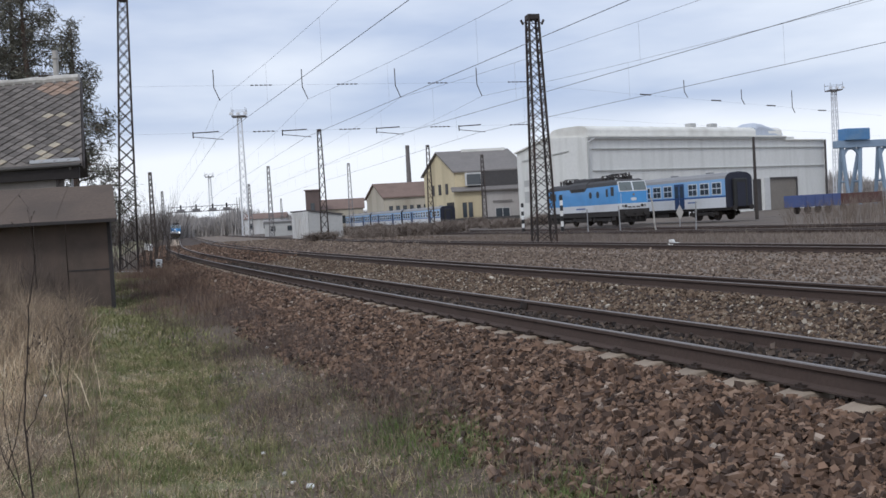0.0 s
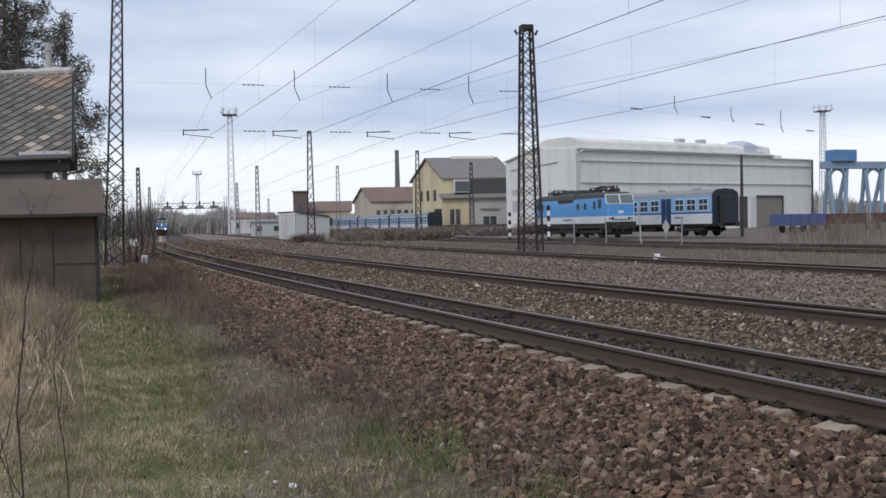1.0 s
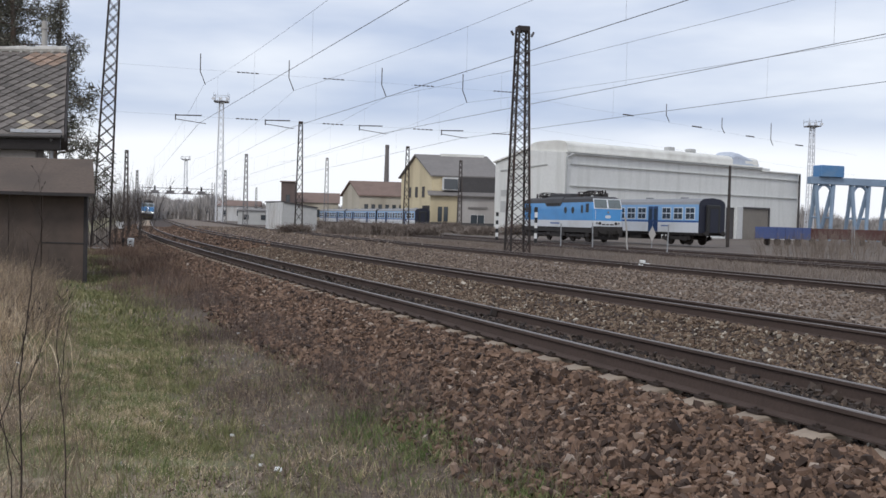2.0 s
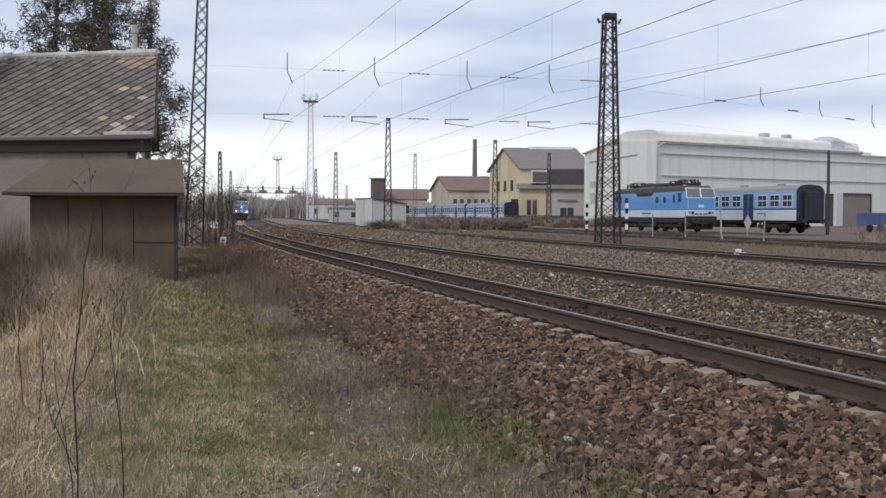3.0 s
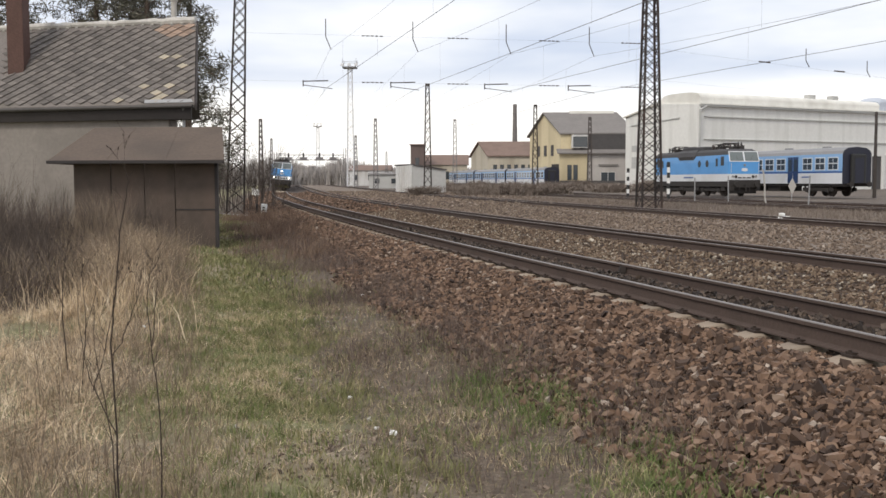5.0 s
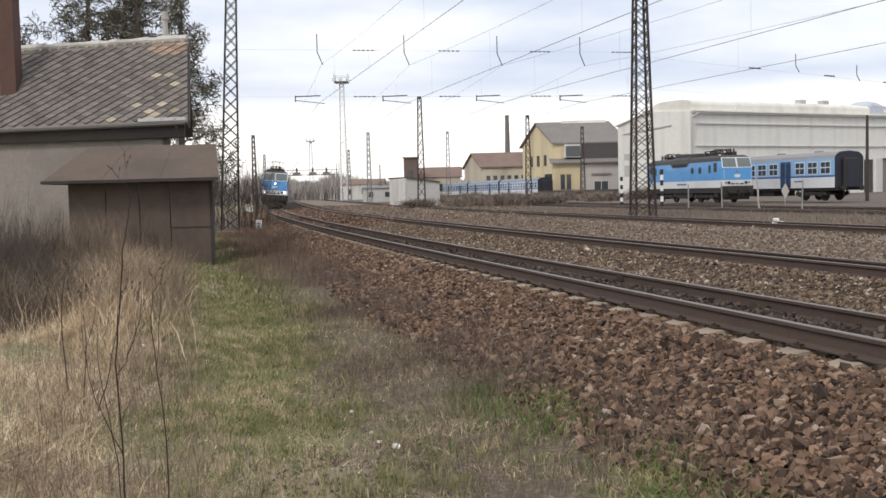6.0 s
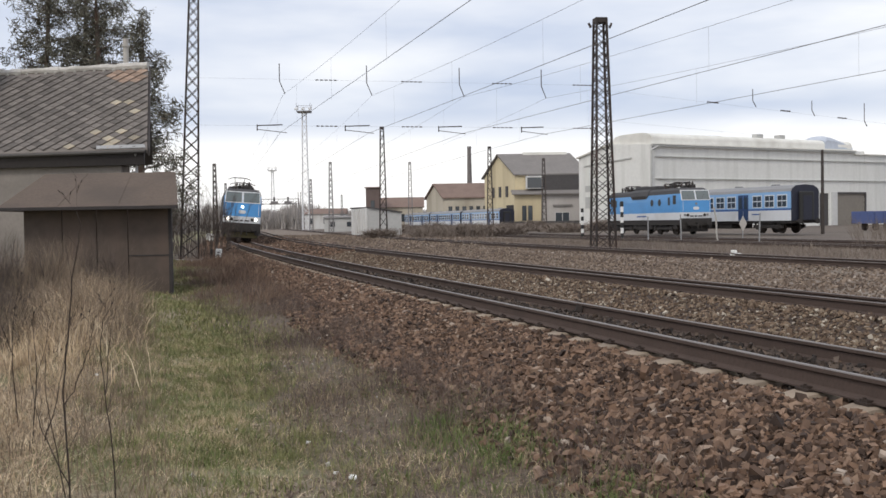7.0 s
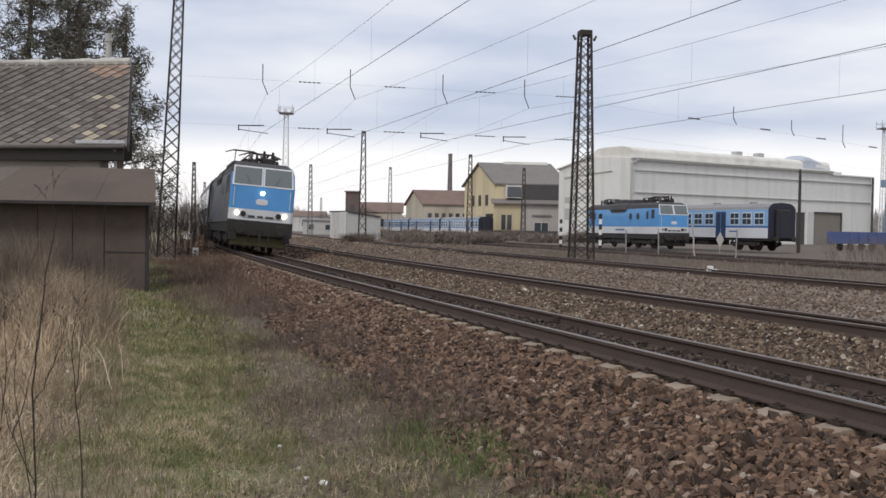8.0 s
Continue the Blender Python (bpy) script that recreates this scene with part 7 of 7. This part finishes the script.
twig_bush("bush", pose(28.5, 55, -0.35), 2.8, 1.8, 120, M["scrub"], "brown bare scrub beside the yard tracks", 7, 0.012)
twig_bush("bush", pose(-12.5, 56, -0.35), 2.4, 3.2, 60, M["twig"], "bare brushwood behind the mast", 8, 0.02)
twig_bush("bush", pose(-15.5, 63, -0.35), 2.6, 4.2, 60, M["twig"], "bare brushwood behind the mast", 9, 0.022)


def stalk(m, stems, r0, seed, label, heads=3):
    """A dead weed: each stem runs through a few bends (x, z) and carries wiry side twigs."""
    r = random.Random(seed)
    plant = thing("dead_stalk", m, label, "weed", "dead stalks")
    for j, bends in enumerate(stems):
        pts = [Vector((x, 0.06 * j * k / len(bends), z)) for k, (x, z) in enumerate(bends)]
        way = []
        for k in range(len(pts) - 1):
            before, after = pts[max(k - 1, 0)], pts[min(k + 2, len(pts) - 1)]
            for u in (0, 0.25, 0.5, 0.75):
                way.append(0.5 * (2 * pts[k] + (pts[k + 1] - before) * u + (2 * before - 5 * pts[k] + 4 * pts[k + 1] - after) * u * u + (3 * pts[k] - before - 3 * pts[k + 1] + after) * u ** 3))
        way = [p + Vector((r.gauss(0, 0.0035), r.gauss(0, 0.004), 0)) if k else p for k, p in enumerate(way)] + [pts[-1]]
        rad = r0 * (1.0 if j == 0 else 0.6)
        size = [rad * (1 - 0.72 * k / (len(way) - 1)) for k in range(len(way))]
        bm = bmesh.new()
        sweep(bm, [[p + Vector((q * math.cos(a), q * math.sin(a), 0)) for a in (0, 1.26, 2.51, 3.77, 5.03)] for p, q in zip(way, size)])
        stem = part("stem", bm, M["stem"], plant)
        for k in range(3, len(way)):
            if r.random() < 0.6:
                e = Vector((r.uniform(-0.5, 0.5), r.uniform(-0.4, 0.4), 0.8)).normalized()
                l = r.uniform(0.04, 0.15)
                bm = bmesh.new()
                tube(bm, way[k], way[k] + e * l, size[k] * 0.45, 4, size[k] * 0.2)
                for _ in range(r.choice((0, 1, 2)) + (heads if k > len(way) - 4 else 0)):
                    e2 = (e + Vector((r.uniform(-0.8, 0.8), r.uniform(-0.8, 0.8), 0.3))).normalized()
                    u = r.uniform(0.4, 1.0)
                    tip = way[k] + e * l * u + e2 * r.uniform(0.02, 0.06)
                    tube(bm, way[k] + e * l * u, tip, r0 * 0.16, 4, r0 * 0.1)
                    if k > len(way) - 4:
                        tube(bm, tip, tip + e2 * 0.012, r0 * 0.5, 5, r0 * 0.3)
                part("twig", bm, M["stem"], stem)
    return plant


stalk(pose(-1.37, 3.9, 0), [[(0.0, -0.45), (-0.006, 0.10), (-0.022, 0.60), (0.0, 0.85), (0.028, 1.08), (0.052, 1.2), (0.045, 1.3)],
                            [(-0.008, 0.22), (-0.098, 0.40), (-0.152, 0.60), (-0.172, 0.83)], [(-0.10, 0.41), (-0.054, 0.62), (-0.022, 0.84)],
                            [(-0.02, 0.55), (0.012, 0.62), (0.05, 0.76), (0.056, 0.86)]], 0.0045, 1, "tall forked dark dead weed stalk")
stalk(pose(-1.21, 3.9, 0), [[(-0.012, -0.45), (0.006, 0.28), (-0.02, 0.58), (0.004, 0.85)], [(-0.02, 0.52), (-0.045, 0.79), (-0.004, 0.93), (0.045, 1.02)]], 0.0037, 2, "thin dark dead weed stalk with a leaning twig")
stalk(pose(-1.55, 4.3, 0), [[(0.04, -0.45), (0.0, 0.1), (-0.05, 0.45), (-0.06, 0.7)]], 0.0034, 3, "short thin dead weed stalk")
stalk(pose(-2.9, 7.4, 0), [[(0.0, -0.45), (0.05, 0.2), (0.03, 0.55)], [(0.04, 0.1), (0.12, 0.4), (0.14, 0.6)]], 0.005, 4, "forked dark dead weed stalk in dry grass")
stalk(pose(-3.3, 8.2, 0), [[(0.0, -0.45), (-0.05, 0.3), (0.02, 0.75)], [(-0.03, 0.2), (-0.15, 0.5), (-0.16, 0.7)]], 0.006, 5, "forked dark dead weed stalk in dry grass")


# pale scraps lying about
def scrap(x, y, z, size, seed):
    r = random.Random(seed)
    bm = bmesh.new()
    bevel_box(bm, -size, size, -size * 0.6, size * 0.6, 0.0, size * 0.9, size * 0.25)
    for v in bm.verts:
        v.co += Vector((r.uniform(-0.2, 0.2), r.uniform(-0.2, 0.2), r.uniform(-0.2, 0.2))) * size
    simple("litter_scrap", bm, M["white_paint"], "small crumpled pale scrap on the ground", "litter", pose(x, y, z, r.uniform(-15, 15), r.uniform(-15, 15), r.uniform(0, 180)), "litter scraps")


for k, (x, y) in enumerate(((-3.2, 9.8), (-0.49, 6.36), (-0.62, 6.64), (-1.56, 14.4), (-0.95, 7.9), (-0.35, 11.8))):
    o_at = min(np.arange(-6, 0, 0.1), key=lambda o: abs(np.hypot(*np.subtract(line(np.arange(0, 20, 0.1), o), [[x], [y]])).min()))
    s_at = float(np.arange(0, 20, 0.1)[np.argmin(np.hypot(*np.subtract(line(np.arange(0, 20, 0.1), o_at), [[x], [y]])))])
    scrap(x, y, float(ground_z(np.array(s_at), np.array(o_at))) + (0.02 if k else 0.15), 0.016 + 0.007 * (k % 2), k)


def pine(m, height, crown_from, spread, seed, label):
    """Straight trunk, drooping limbs and needle tufts with gaps between them."""
    r = np.random.default_rng(seed)
    tree = thing("pine_tree", m, label, "tree", "pines behind the house")
    bm = bmesh.new()
    pts = [Vector((0.12 * math.sin(z * 0.5 + seed), 0.1 * math.cos(z * 0.4), z)) for z in np.linspace(-0.3, height, 9)]
    ring = lambda p, rad: [p + Vector((rad * math.cos(a), rad * math.sin(a), 0)) for a in np.linspace(0, 2 * math.pi, 9)[:-1]]
    sweep(bm, [ring(p, 0.26 * (1 - 0.9 * k / 8)) for k, p in enumerate(pts)])
    part("trunk", bm, M["bark"], tree)
    tufts = []
    n = int((height - crown_from) * 7)
    for k in range(n):
        z = crown_from + (height - crown_from) * (k + r.random()) / n
        t = (z - crown_from) / (height - crown_from)
        reach = spread * (1 - t) ** 0.7 * (0.55 + 0.45 * min(1, t * 5)) * r.uniform(0.5, 1.1)
        a = r.uniform(0, 2 * np.pi)
        base = Vector((0, 0, z))
        end = base + Vector((math.cos(a) * reach, math.sin(a) * reach, r.uniform(-0.5, 0.6)))
        limb = bmesh.new()
        tube(limb, base, end, 0.05 * (1 - 0.6 * t), 4, 0.012)
        for _ in range(int(3 + reach * 2.6)):
            u = r.uniform(0.25, 1.05)
            c = np.array(base.lerp(end, u)) + r.normal(0, 0.16 + 0.06 * reach, 3)
            tufts.append(c)
            if r.random() < 0.3:
                tube(limb, base.lerp(end, min(u, 1) * 0.9), Vector(c), 0.012, 3, 0.006)
        part("limb", limb, M["bark"], tree)
    tufts = np.array(tufts)
    per = 22
    c = np.repeat(tufts, per, 0) + r.normal(0, 0.15, (len(tufts) * per, 3))
    d1 = r.normal(size=c.shape)
    d1 /= np.linalg.norm(d1, axis=1)[:, None]
    d2 = np.cross(d1, r.normal(size=c.shape))
    d2 /= np.linalg.norm(d2, axis=1)[:, None]
    L = r.uniform(0.08, 0.20, len(c))[:, None]
    v = np.stack([c - d1 * L, c + d2 * L * 0.16, c + d1 * L, c - d2 * L * 0.16], 1)
    ob = soup("crown", v.reshape(-1, 3), np.arange(len(v) * 4).reshape(-1, 4), M["needles"])
    ob.parent = tree
    tagged(ob, kind="stuff")
    return tree


pine(pose(-17.6, 48, -0.3), 15.5, 4.0, 4.6, 1, "tall dark pine standing behind the house")
pine(pose(-16.6, 50, -0.3), 16.5, 4.5, 4.6, 2, "tall dark pine standing behind the house")
pine(pose(-12.2, 44, -0.3), 10.5, 1.6, 3.1, 3, "dense dark pine at the house corner")
pine(pose(-21.5, 46, -0.3), 13.5, 4.5, 4.0, 4, "dark pine with open branches behind the house")
pine(pose(-14.9, 47, -0.3), 14.5, 3.0, 3.6, 5, "tall dark pine between the others behind the house")


def motions():
    """Everything that moves."""
    run_train()


motions()
